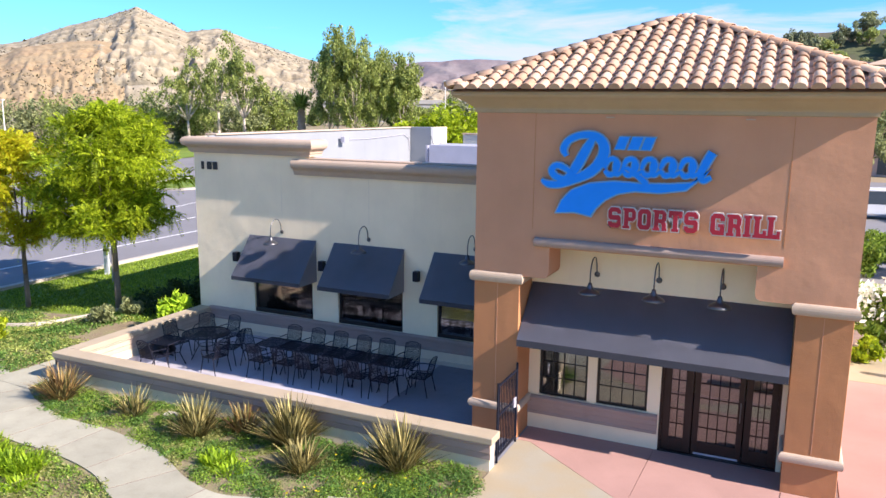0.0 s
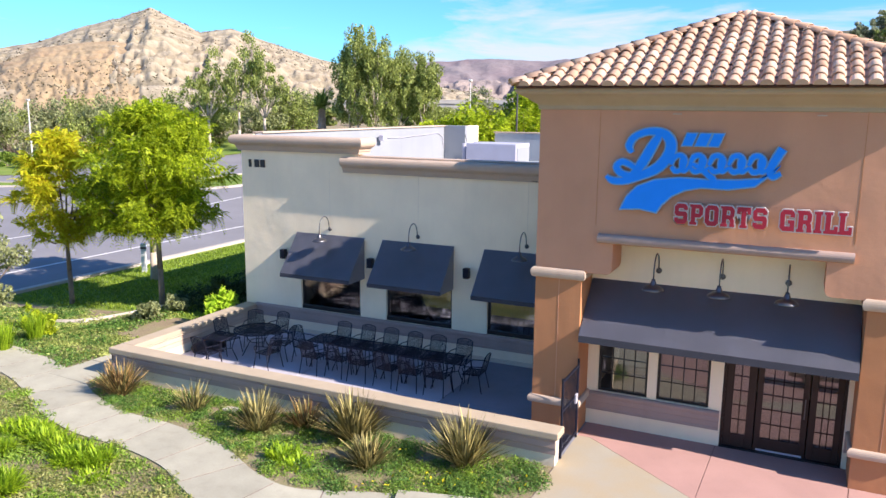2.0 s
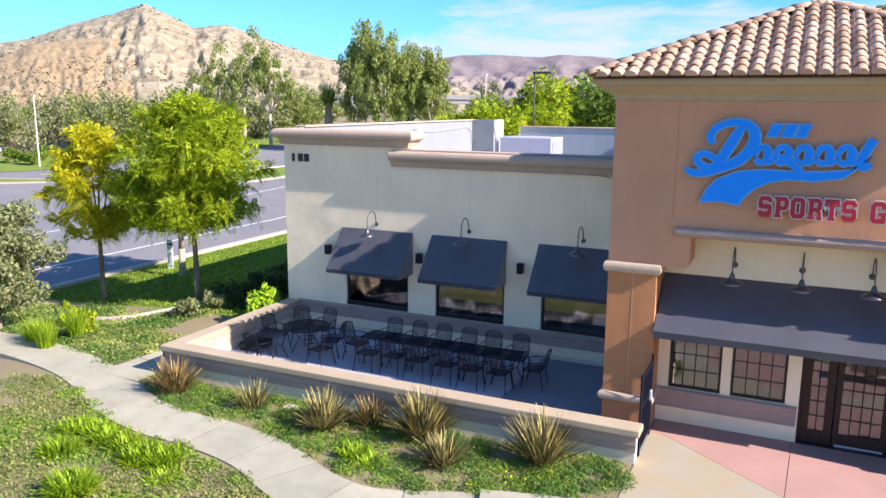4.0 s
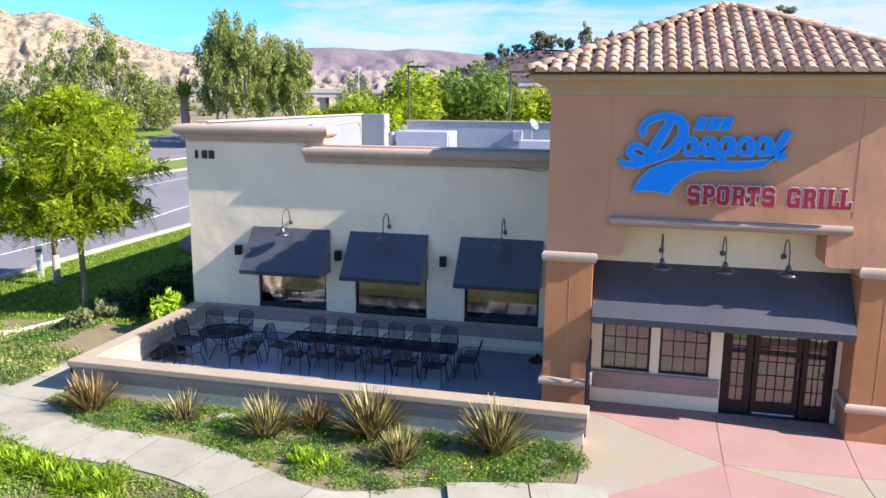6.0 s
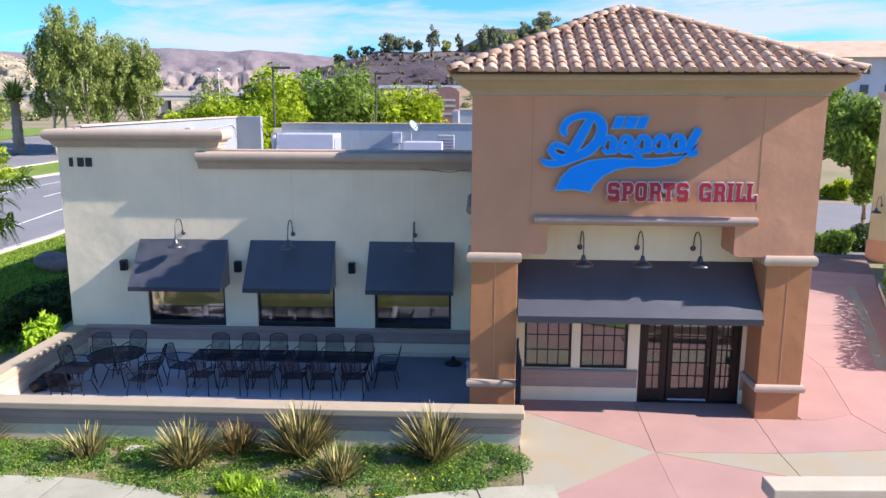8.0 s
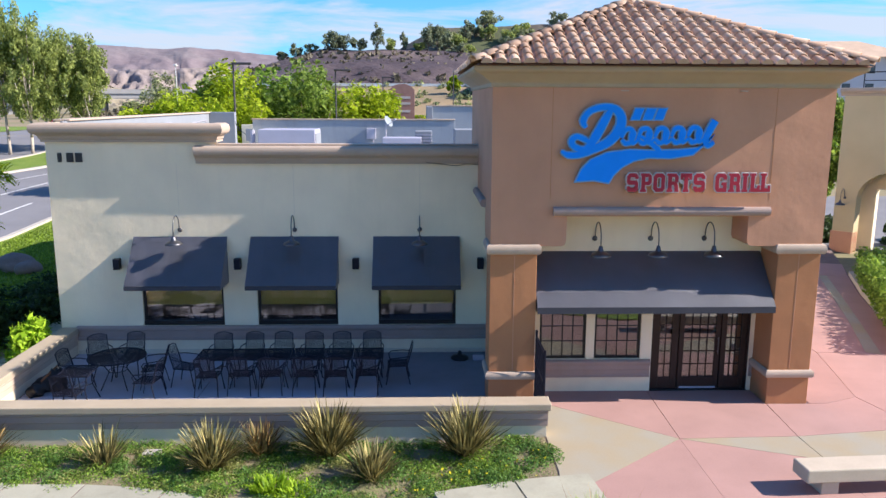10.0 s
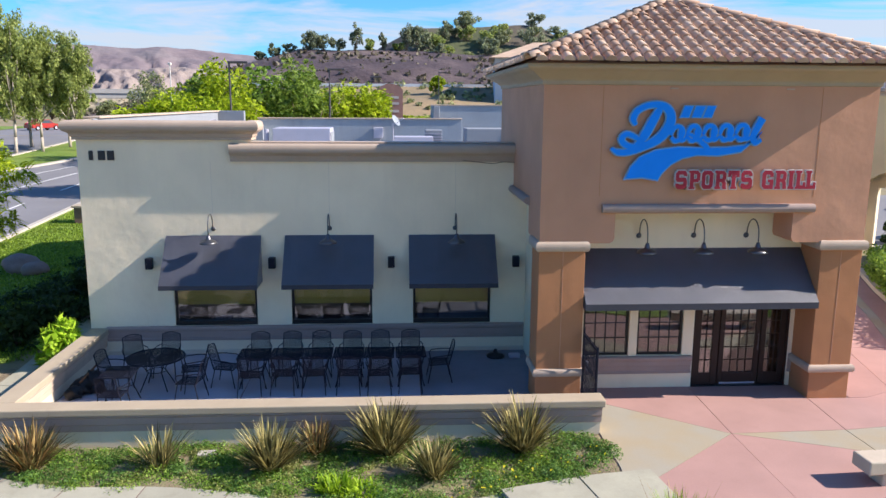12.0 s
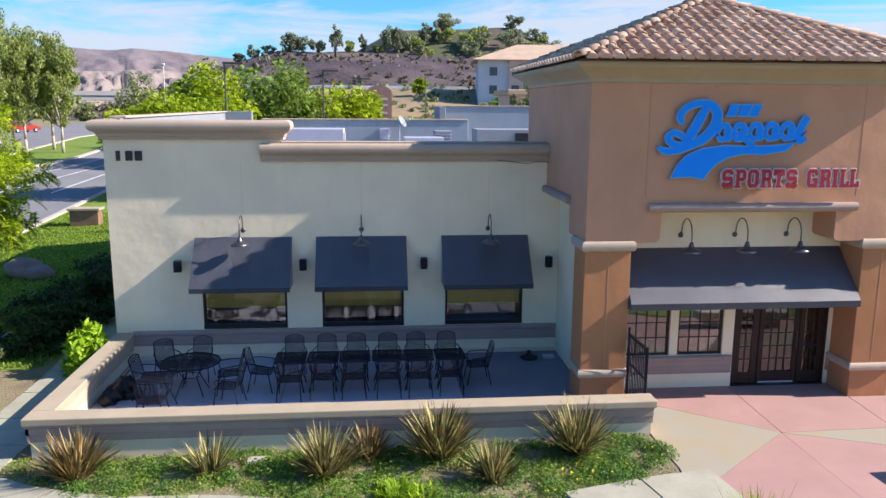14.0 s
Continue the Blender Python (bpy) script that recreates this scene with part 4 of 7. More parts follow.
for xa, xb in EWINS:
    lite_window(restaurant, "window", xa, xb, ESILL, EHEAD, 4, 4, RY + 0.05, 0.055, FRAMEM, label="dark framed window with small panes")
door_y = RY + 0.06
for xa, xb, cols, fr, nm in ((DX0 + 0.05, DX0 + 0.62, 2, 0.15, "sidelight"), (DX0 + 0.64, DX1 - 0.64, 4, 0.11, "door"), (DX1 - 0.62, DX1 - 0.05, 3, 0.12, "sidelight")):
    d = thing(nm, 0, 0, 0)
    d.parent = restaurant
    tagged(d, "dark wooden glazed door" if nm == "door" else "dark wooden sidelight with small panes")
    for pn, b in (("stile", (xa, xa + fr, door_y, door_y + 0.06, 0.03, DTOP - 0.06)), ("stile", (xb - fr, xb, door_y, door_y + 0.06, 0.03, DTOP - 0.06)),
                  ("bottom_rail", (xa + fr, xb - fr, door_y, door_y + 0.06, 0.03, 0.30)), ("top_rail", (xa + fr, xb - fr, door_y, door_y + 0.06, DTOP - 0.18, DTOP - 0.06))):
        part(pn, one_box(*b, 0.006, 1), DOORW, d)
    ia, ib, ja, jb = xa + fr, xb - fr, 0.30, DTOP - 0.18
    for i in range(1, cols):
        cx = ia + (ib - ia) * i / cols
        part("glazing_bar", one_box(cx - 0.011, cx + 0.011, door_y + 0.012, door_y + 0.048, ja, jb), DOORW, d)
    for k in range(1, 6):
        cz = ja + (jb - ja) * k / 6
        part("glazing_bar", one_box(ia, ib, door_y + 0.015, door_y + 0.045, cz - 0.011, cz + 0.011), DOORW, d)
    p = part("pane", one_box(ia, ib, door_y + 0.027, door_y + 0.033, ja, jb), GLASS, d)
    p.visible_shadow = False
    if nm == "door":
        bm = rod(bmesh.new(), (xb - 0.06, door_y - 0.06, 0.85), (xb - 0.06, door_y - 0.06, 1.25), 0.012)
        rod(bm, (xb - 0.06, door_y - 0.06, 0.9), (xb - 0.06, door_y + 0.01, 0.9), 0.009)
        rod(bm, (xb - 0.06, door_y - 0.06, 1.2), (xb - 0.06, door_y + 0.01, 1.2), 0.009)
        part("door_handle", bm, LAMPM, d)
        part("kick_plate", one_box(xa + 0.05, xb - 0.05, door_y - 0.01, door_y - 0.004, 0.035, 0.075), DUCT, d)
part("door_frame", one_box(DX0, DX0 + 0.05, RY + 0.02, RY + 0.16, 0.0, DTOP), DOORW, restaurant)
part("door_frame", one_box(DX1 - 0.05, DX1, RY + 0.02, RY + 0.16, 0.0, DTOP), DOORW, restaurant)
part("door_frame", one_box(DX0 + 0.05, DX1 - 0.05, RY + 0.02, RY + 0.16, DTOP - 0.06, DTOP), DOORW, restaurant)
part("threshold", one_box(DX0, DX1, RY - 0.02, RY + 0.2, -0.02, 0.028, 0.004, 1), FRAMEM, restaurant)

# ---- patio ----
patio = tagged(new("patio"), "grey concrete dining patio inside a low wall", kind="structure")
# the east panel's darker tone stands in for deeper shade
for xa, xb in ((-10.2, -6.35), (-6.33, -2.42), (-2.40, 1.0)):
    part("floor_panel", one_box(xa, xb, -1.34, WY - 0.02, -0.10, 0.0, 0.006, 1), GREYC_SHADED if xa > -3 else GREYC, patio)
part("floor_bed", one_box(-10.25, 1.0, -1.34, WY, -0.14, -0.02), JOINT, patio)
patio_wall = thing("patio_wall", -4.8, -1.4, -0.13, "low stucco patio wall with a tan stone cap", "wall")


def pw_part(name, bm, mat, label=""):
    ob = part(name, bm, mat, patio_wall, label)
    ob.matrix_parent_inverse = patio_wall.matrix_basis.inverted()
    return ob


PY0, PY1, PX0, PX1 = -1.55, -1.30, -10.50, 1.00
pw_part("front_wall", one_box(PX0, PX1, PY0, PY1, -0.2, 0.56), PALE)
pw_part("side_wall", one_box(PX0, PX0 + 0.25, PY1, WY - 0.01, -0.2, 0.56), PALE)
fr = [(PY0 + 0.01, 0.22), (PY0 - 0.03, 0.24), (PY0 - 0.03, 0.36), (PY0 - 0.05, 0.38), (PY0 - 0.05, 0.50), (PY0 - 0.075, 0.53), (PY0 - 0.075, 0.555), (PY0 + 0.01, 0.555)]
pw_part("front_moulding", along_x(fr, PX0 - 0.05, PX1 + 0.02), MAUVE, "mauve moulded band")
ins = [(-u + PY0 + PX0, v) for u, v in fr]
pw_part("side_moulding", along_y([(PX0 + (u - PY0), v) for u, v in fr], PY0 - 0.05, WY - 0.01), MAUVE)
pw_part("inner_moulding", along_y([(PX0 + 0.25 - (u - PY0), v) for u, v in fr], PY1 + 0.04, WY - 0.03), BANDM)
pw_part("front_cap", one_box(PX0 - 0.10, PX1 + 0.08, PY0 - 0.09, PY1 + 0.09, 0.557, 0.70, 0.02), CAPM, "tan stone cap")
pw_part("side_cap", one_box(PX0 - 0.10, PX0 + 0.34, PY1 + 0.092, WY - 0.01, 0.557, 0.70, 0.02), CAPM, "tan stone cap")

# ---- awnings ----
def awning(x0, x1, y_wall, z_top, y_front, z_front, drop, label):
    a = thing("awning", (x0 + x1) / 2, y_wall, z_front, label, "awning")
    inv = a.matrix_basis.inverted()
    n = 12
    bm = bmesh.new()
    top, low = [], []
    for i in range(n + 1):
        x = x0 + (x1 - x0) * i / n
        sag = 0.006 * math.sin(i * 2.1)
        top.append(bm.verts.new((x, y_wall - 0.01, z_top)))
        low.append([bm.verts.new((x, y_wall + (y_front - y_wall) * k / 4, z_top + (z_front - z_top) * k / 4 - 0.012 * math.sin(math.pi * k / 4) + (sag if 0 < k < 4 else 0))) for k in range(1, 5)])
    for i in range(n):
        ca, cb = [top[i]] + low[i], [top[i + 1]] + low[i + 1]
        for k in range(4):
            bm.faces.new((ca[k], cb[k], cb[k + 1], ca[k + 1]))
    bmesh.ops.solidify(bm, geom=bm.faces[:], thickness=0.012)
    part("canopy", bm, FABRIC, a).matrix_parent_inverse = inv
    part("valance", one_box(x0, x1, y_front - 0.006, y_front + 0.006, z_front - drop, z_front - 0.002), TRIM, a, "dark navy valance").matrix_parent_inverse = inv
    for x, s in ((x0, 1), (x1, -1)):
        bm = prism(bmesh.new(), [(y_wall - 0.012, z_top - 0.02), (y_front + 0.01, z_front - 0.015), (y_front + 0.01, z_front - drop), (y_wall - 0.012, z_front - drop)], lambda u, v, w: Vector((w, u, v)), (x + s * 0.014, x + s * 0.022))
        part("side_panel", bm, FABRIC, a).matrix_parent_inverse = inv
    bm = bmesh.new()
    for x in (x0 + 0.05, (x0 + x1) / 2, x1 - 0.05):
        rod(bm, (x, y_wall - 0.02, z_front - drop + 0.03), (x, y_front + 0.02, z_front - drop + 0.03), 0.014, seg=6)
        rod(bm, (x, y_wall - 0.02, z_top - 0.05), (x, y_front + 0.02, z_front - 0.05), 0.014, seg=6)
    rod(bm, (x0 + 0.04, y_front + 0.02, z_front - drop + 0.03), (x1 - 0.04, y_front + 0.02, z_front - drop + 0.03), 0.014, seg=6)
    part("frame", bm, LAMPM, a).matrix_parent_inverse = inv
    return a


for xa, xb in ((-8.62, -6.29), (-5.71, -3.50), (-2.63, -0.45)):
    tagged(awning(xa, xb, WY, 3.05, 2.78, 1.98, 0.11, "dark charcoal fabric window awning with closed sides"), group="window awnings")
awning(0.99, 6.00, RY, 3.22, -0.14, 2.21, 0.14, "wide charcoal fabric awning over the entrance")


# ---- gooseneck lamps ----
def gooseneck(x, y, z, reach=0.55):
    lamp = thing("gooseneck_lamp", x, y, z, "black gooseneck barn lamp on the wall", "wall lamp", "gooseneck lamps")
    bm = lathe(bmesh.new(), [(0.0, 0.0), (0.055, 0.0), (0.06, 0.012), (0.05, 0.028), (0.02, 0.04), (0.0, 0.042)], 16)
    bm.transform(pose(0, 0, 0, 90))
    part("wall_plate", bm, LAMPM, lamp, smooth=True)
    pts = [Vector((0, -0.03, 0))]
    for i in range(15):
        a = math.pi * i / 14
        pts.append(Vector((0, -0.03 - reach / 2 + reach / 2 * math.cos(a) - 0.02, 0.04 + 0.36 * math.sin(a) ** 0.85)))
    end = pts[-1]
    pts.append(end + Vector((0, 0, -0.10)))
    part("arm", tube(bmesh.new(), pts, 0.013, 8), LAMPM, lamp, smooth=True)
    hz = pts[-1]
    bm = lathe(bmesh.new(), [(0.0, 0.0), (0.035, 0.0), (0.045, -0.05), (0.055, -0.065), (0.06, -0.11), (0.12, -0.135), (0.185, -0.175), (0.215, -0.215), (0.21, -0.218), (0.18, -0.18), (0.10, -0.145), (0.0, -0.14)], 24, hz)
    part("shade", bm, SHADEM, lamp, "dark grey metal barn shade", smooth=True)
    return lamp


for xx in (-7.46, -4.60, -1.46):
    gooseneck(xx, WY, 3.22, 0.50)
for xx in (2.34, 3.56, 4.74):
    gooseneck(xx, RY, 3.50, 0.55)


# ---- loudspeakers ----
def speaker(x, y, z):
    s = thing("wall_speaker", x, y, z, "small black outdoor loudspeaker on a bracket", "speaker", "wall speakers")
    part("cabinet", one_box(-0.085, 0.085, -0.24, -0.08, -0.14, 0.14, 0.02), PLASTIC, s)
    part("grille", one_box(-0.072, 0.072, -0.247, -0.241, -0.125, 0.125, 0.002, 1), IRON, s)
    part("bracket", one_box(-0.03, 0.03, -0.09, 0.0, -0.03, 0.03), IRON, s)


for xx in (-9.02, -6.03, -3.07, 0.08):
    speaker(xx, WY, 2.38)

# ---- wall numerals become plain bars ----
num = thing("number_plate", -10.02, WY, 5.02, "three black raised bars on the cream wall", "wall sign")
for k in range(3):
    part("bar", one_box(-0.30 + k * 0.215, -0.30 + k * 0.215 + (0.10 if k == 0 else 0.17), -0.03, 0.0, -0.115, 0.115, 0.012), DARKNUM, num)

# ---- tower sign: plain shapes in their colours ----
def sign_plate(parent, name, outline, mat, edge, y=-0.11, rim=0.028):
    """A raised flat shape on stand-offs with a paler rim behind it."""
    bm = prism(bmesh.new(), outline, lambda u, v, w: Vector((u, w, v)), (y, y + 0.05))
    face = part(name, bm, mat, parent)
    cx, cz = sum(p[0] for p in outline) / len(outline), sum(p[1] for p in outline) / len(outline)
    bm = prism(bmesh.new(), offset_outline(outline, rim), lambda u, v, w: Vector((u, w, v)), (y + 0.012, y + 0.04))
    part("rim", bm, edge, face)
    return face


def offset_outline(pts, d):
    area = sum(a[0] * b[1] - b[0] * a[1] for a, b in zip(pts, pts[1:] + pts[:1]))
    s = 1 if area > 0 else -1
    out = []
    for i in range(len(pts)):
        p0, p1, p2 = Vector(pts[i - 1]), Vector(pts[i]), Vector(pts[(i + 1) % len(pts)])
        e1, e2 = (p1 - p0).normalized(), (p2 - p1).normalized()
        n1, n2 = Vector((e1.y, -e1.x)) * s, Vector((e2.y, -e2.x)) * s
        m = (n1 + n2)
        m = m.normalized() if m.length > 0.1 else n1
        k = d / max(0.5, m.dot(n1))
        out.append(tuple(p1 + m * k))
    return out


def ribbon(ctrl, widths, n=8):
    """An outline of changing width along a smooth line."""
    pts, ws = [], []
    for i in range(len(ctrl) - 1):
        p0, p1, p2, p3 = (Vector(ctrl[min(max(i + k, 0), len(ctrl) - 1)]) for k in (-1, 0, 1, 2))
        for j in range(n):
            t = j / n
            pts.append(0.5 * ((2 * p1) + (p2 - p0) * t + (2 * p0 - 5 * p1 + 4 * p2 - p3) * t * t + (3 * p1 - p0 - 3 * p2 + p3) * t ** 3))
            ws.append(widths[i] * (1 - t) + widths[i + 1] * t)
    pts.append(Vector(ctrl[-1]))
    ws.append(widths[-1])
    left, right = [], []
    for i, p in enumerate(pts):
        d = (pts[min(i + 1, len(pts) - 1)] - pts[max(i - 1, 0)]).normalized()
        nn = Vector((-d.y, d.x))
        left.append(tuple(p + nn * ws[i] / 2))
        right.append(tuple(p - nn * ws[i] / 2))
    return left + right[::-1]


def ribbon_plate(parent, name, ctrl, widths, mat, edge, y=-0.11, rim=0.026):
    """A curved stroke built of quads, with a paler rim behind it."""
    out = None
    for w_add, yy, m, nm in ((0.0, y, mat, name), (2 * rim, y + 0.014, edge, "rim")):
        ol = ribbon(ctrl, [w + w_add for w in widths])
        h = len(ol) // 2
        l, r = ol[:h], ol[h:][::-1]
        bm = bmesh.new()
        ys = [yy - 0.010 * i / len(l) for i in range(len(l))]
        fl = [(bm.verts.new((a[0], q, a[1])), bm.verts.new((b[0], q, b[1])), bm.verts.new((a[0], q + 0.05, a[1])), bm.verts.new((b[0], q + 0.05, b[1]))) for a, b, q in zip(l, r, ys)]
        for a, b in zip(fl[:-1], fl[1:]):
            bm.faces.new((a[0], b[0], b[1], a[1]))
            bm.faces.new((a[2], a[3], b[3], b[2]))
            bm.faces.new((a[0], a[2], b[2], b[0]))
            bm.faces.new((a[1], b[1], b[3], a[3]))
        for e in (fl[0], fl[-1]):
            bm.faces.new((e[0], e[1], e[3], e[2]))
        ob = part(nm, bm, m, out if out else parent)
        out = out or ob
    return out


logo = thing("logo_sign", 0, 0, 0, "bright blue raised logo of curved strokes above a swoosh", "sign")
swoosh = [(1.70, 4.83), (1.80, 5.06), (1.98, 5.26), (2.30, 5.40), (2.75, 5.46), (3.25, 5.445), (3.75, 5.46), (4.12, 5.50), (4.36, 5.62), (4.47, 5.78), (4.30, 5.60), (4.05, 5.375), (3.60, 5.30), (3.15, 5.31), (2.85, 5.245), (2.62, 5.12), (2.45, 4.95), (2.36, 4.80), (2.05, 4.855)]
sign_plate(logo, "swoosh", swoosh, BLUE, BLUEEDGE)
ribbon_plate(logo, "stroke", [(1.38, 5.44), (1.52, 5.36), (1.75, 5.37), (2.02, 5.47), (2.32, 5.62), (2.52, 5.85), (2.56, 6.10), (2.42, 6.27), (2.15, 6.30), (1.90, 6.20), (1.80, 6.03), (1.86, 5.90)], [0.03, 0.11, 0.12, 0.14, 0.17, 0.19, 0.17, 0.14, 0.11, 0.11, 0.12, 0.05], BLUE, BLUEEDGE)
ribbon_plate(logo, "stroke", [(2.35, 6.25), (2.22, 6.02), (2.06, 5.72), (1.88, 5.48), (1.68, 5.50), (1.58, 5.62), (1.68, 5.72), (1.86, 5.66), (2.06, 5.50)], [0.10, 0.16, 0.17, 0.12, 0.11, 0.11, 0.10, 0.09, 0.04], BLUE, BLUEEDGE)
for k in range(5):
    bx = 2.70 + 0.335 * k
    bz = 5.72 + 0.008 * k
    ribbon_plate(logo, "stroke", [(bx - 0.12, bz - 0.02), (bx - 0.05, bz + 0.13), (bx + 0.06, bz + 0.15), (bx + 0.13, bz + 0.05), (bx + 0.08, bz - 0.09), (bx - 0.03, bz - 0.13), (bx - 0.11, bz - 0.05)], [0.05, 0.085, 0.08, 0.085, 0.08, 0.085, 0.05], BLUE, BLUEEDGE, rim=0.022)
    ribbon_plate(logo, "stroke", [(bx + 0.10, bz + 0.16), (bx + 0.08, bz + 0.02), (bx + 0.11, bz - 0.12), (bx + 0.24, bz - 0.04)], [0.06, 0.085, 0.08, 0.04], BLUE, BLUEEDGE, y=-0.108, rim=0.022)
ribbon_plate(logo, "stroke", [(2.86, 5.60), (2.98, 5.72), (3.30, 5.50), (3.36, 5.38)], [0.05, 0.06, 0.10, 0.12], BLUE, BLUEEDGE, y=-0.107, rim=0.02)
ribbon_plate(logo, "stroke", [(4.46, 6.05), (4.36, 5.86), (4.28, 5.66), (4.34, 5.56), (4.46, 5.62)], [0.13, 0.13, 0.12, 0.10, 0.05], BLUE, BLUEEDGE, y=-0.106)
for k, w in ((0, 0.17), (1, 0.19), (2, 0.17)):
    xa = 2.76 + 0.232 * k
    sign_plate(logo, "bar", [(xa, 6.06), (xa + w, 6.06), (xa + w + 0.08, 6.28), (xa + 0.08, 6.28)], BLUE, BLUEEDGE, rim=0.02)

words = thing("word_sign", 0, 0, 0, "red raised block letters with pale rims reading sports grill", "sign")


BLOCK = {
    "S": [[(0, .30), (0, .16), (.16, 0), (.62, 0), (.78, .16), (.78, .50), (.66, .62), (.24, .62), (.24, .78), (.54, .78), (.54, .70), (.78, .70), (.78, .84), (.62, 1), (.16, 1), (0, .84), (0, .50), (.12, .38), (.54, .38), (.54, .22), (.24, .22), (.24, .30)]],
    "P": [[(0, 0), (.42, 0), (.42, .13), (.34, .13), (.34, .36), (.62, .36), (.78, .52), (.78, .84), (.62, 1), (0, 1), (0, .87), (.08, .87), (.08, .13), (0, .13)], [(.34, .56), (.54, .56), (.54, .80), (.34, .80)]],
    "O": [[(.16, 0), (.62, 0), (.78, .16), (.78, .84), (.62, 1), (.16, 1), (0, .84), (0, .16)], [(.25, .27), (.30, .22), (.48, .22), (.53, .27), (.53, .73), (.48, .78), (.30, .78), (.25, .73)]],
    "R": [[(0, 0), (.40, 0), (.40, .13), (.34, .13), (.34, .38), (.46, .38), (.54, .28), (.54, 0), (.82, 0), (.82, .13), (.78, .13), (.78, .34), (.70, .45), (.78, .54), (.78, .84), (.62, 1), (0, 1), (0, .87), (.08, .87), (.08, .13), (0, .13)], [(.34, .57), (.54, .57), (.54, .80), (.34, .80)]],
    "T": [[(.19, 0), (.59, 0), (.59, .13), (.52, .13), (.52, .78), (.59, .78), (.59, .66), (.78, .66), (.78, 1), (0, 1), (0, .66), (.19, .66), (.19, .78), (.26, .78), (.26, .13), (.19, .13)]],
    "G": [[(0, .16), (.16, 0), (.78, 0), (.78, .52), (.42, .52), (.42, .36), (.54, .36), (.54, .22), (.26, .22), (.26, .78), (.54, .78), (.54, .66), (.78, .66), (.78, .84), (.62, 1), (.16, 1), (0, .84)]],
    "I": [[(0, 0), (.42, 0), (.42, .13), (.34, .13), (.34, .87), (.42, .87), (.42, 1), (0, 1), (0, .87), (.08, .87), (.08, .13), (0, .13)]],
    "L": [[(0, 0), (.72, 0), (.72, .36), (.54, .36), (.54, .20), (.34, .20), (.34, .87), (.42, .87), (.42, 1), (0, 1), (0, .87), (.08, .87), (.08, .13), (0, .13)]],
}


def letters(text, z, height, wide, places):
    """Raised athletic block letters with slab feet, each a part with its own rim."""
    for k, ch in enumerate(text):
        made = None
        for mat, off, y, thick, nm in ((RED, 0.0, -0.165, 0.016, "letter"), (WHITE, 0.018, -0.145, 0.03, "rim")):
            cu = bpy.data.curves.new("letter", "CURVE")
            cu.dimensions, cu.fill_mode, cu.extrude, cu.offset = "2D", "BOTH", thick, off
            for ring in BLOCK[ch]:
                sp = cu.splines.new("POLY")
                sp.points.add(len(ring) - 1)
                sp.use_cyclic_u = True
                for p, (u, v) in zip(sp.points, ring):
                    p.co = (u * wide, v * height, 0, 1)
            tmp = bpy.data.objects.new("letter", cu)
            scene.collection.objects.link(tmp)
            me = bpy.data.meshes.new_from_object(tmp.evaluated_get(bpy.context.evaluated_depsgraph_get()))
            bpy.data.objects.remove(tmp)
            me.materials.clear()
            me.materials.append(mat)
            me.transform(pose(places[k], y - 0.004 * (k % 2), z, 90))
            ob = new(nm, me)
            ob.parent = made or words
            made = made or ob


letters("SPORTSGRILL", 4.625, 0.375, 0.30, (2.715, 2.985, 3.255, 3.525, 3.800, 4.070, 4.515, 4.785, 5.058, 5.212, 5.430))


# ---- gate ----
gate = thing("metal_gate", 1.0, -0.6, 0.0, "black iron picket gate between patio wall and pier", "gate")
inv = gate.matrix_basis.inverted()
for nm, a, b, r in (("post", (1.0, -1.16, -0.1), (1.0, -1.16, 1.62), 0.025), ("post", (1.0, -0.06, -0.1), (1.0, -0.06, 1.70), 0.025)):
    part(nm, rod(bmesh.new(), a, b, r, seg=6), IRON, gate).matrix_parent_inverse = inv
for z in (0.12, 0.95, 1.55):
    part("rail", one_box(0.985, 1.015, -1.14, -0.08, z - 0.018, z + 0.018), IRON, gate).matrix_parent_inverse = inv
for k in range(11):
    y = -1.06 + 0.092 * k
    part("picket", one_box(0.992, 1.008, y - 0.008, y + 0.008, 0.08, 1.60), IRON, gate).matrix_parent_inverse = inv
part("latch_box", one_box(1.012, 1.05, -0.32, -0.20, 0.82, 1.02, 0.006, 1), DUCT, gate, "pale metal latch box").matrix_parent_inverse = inv


cable = thing("wall_cable", -0.6, 3.40, 4.9, "thin black cable sagging along the cornice", "cable")
part("wire", tube(bmesh.new(), [(0.58, 0.02, -0.02), (0.3, -0.02, 0.0), (0.05, 0.02, -0.05), (-0.25, 0.02, -0.02), (-0.7, 0.03, 0.03)], 0.008, 5), PLASTIC, cable)

# ---- patio furniture ----
def mesh_panel(bm, origin, u, v, nu, nv, w=0.003):
    """A panel of thin woven wires, as crossing strips."""
    o, u, v = Vector(origin), Vector(u), Vector(v)
    for i in range(nu + 1):
        p = o + u * i / nu
        d = u.normalized() * w
        bm.faces.new([bm.verts.new(c) for c in (p - d, p + d, p + v + d, p + v - d)])
    for i in range(nv + 1):
        p = o + v * i / nv
        d = v.normalized() * w
        bm.faces.new([bm.verts.new(c) for c in (p - d, p + d, p + u + d, p + u - d)])
    return bm


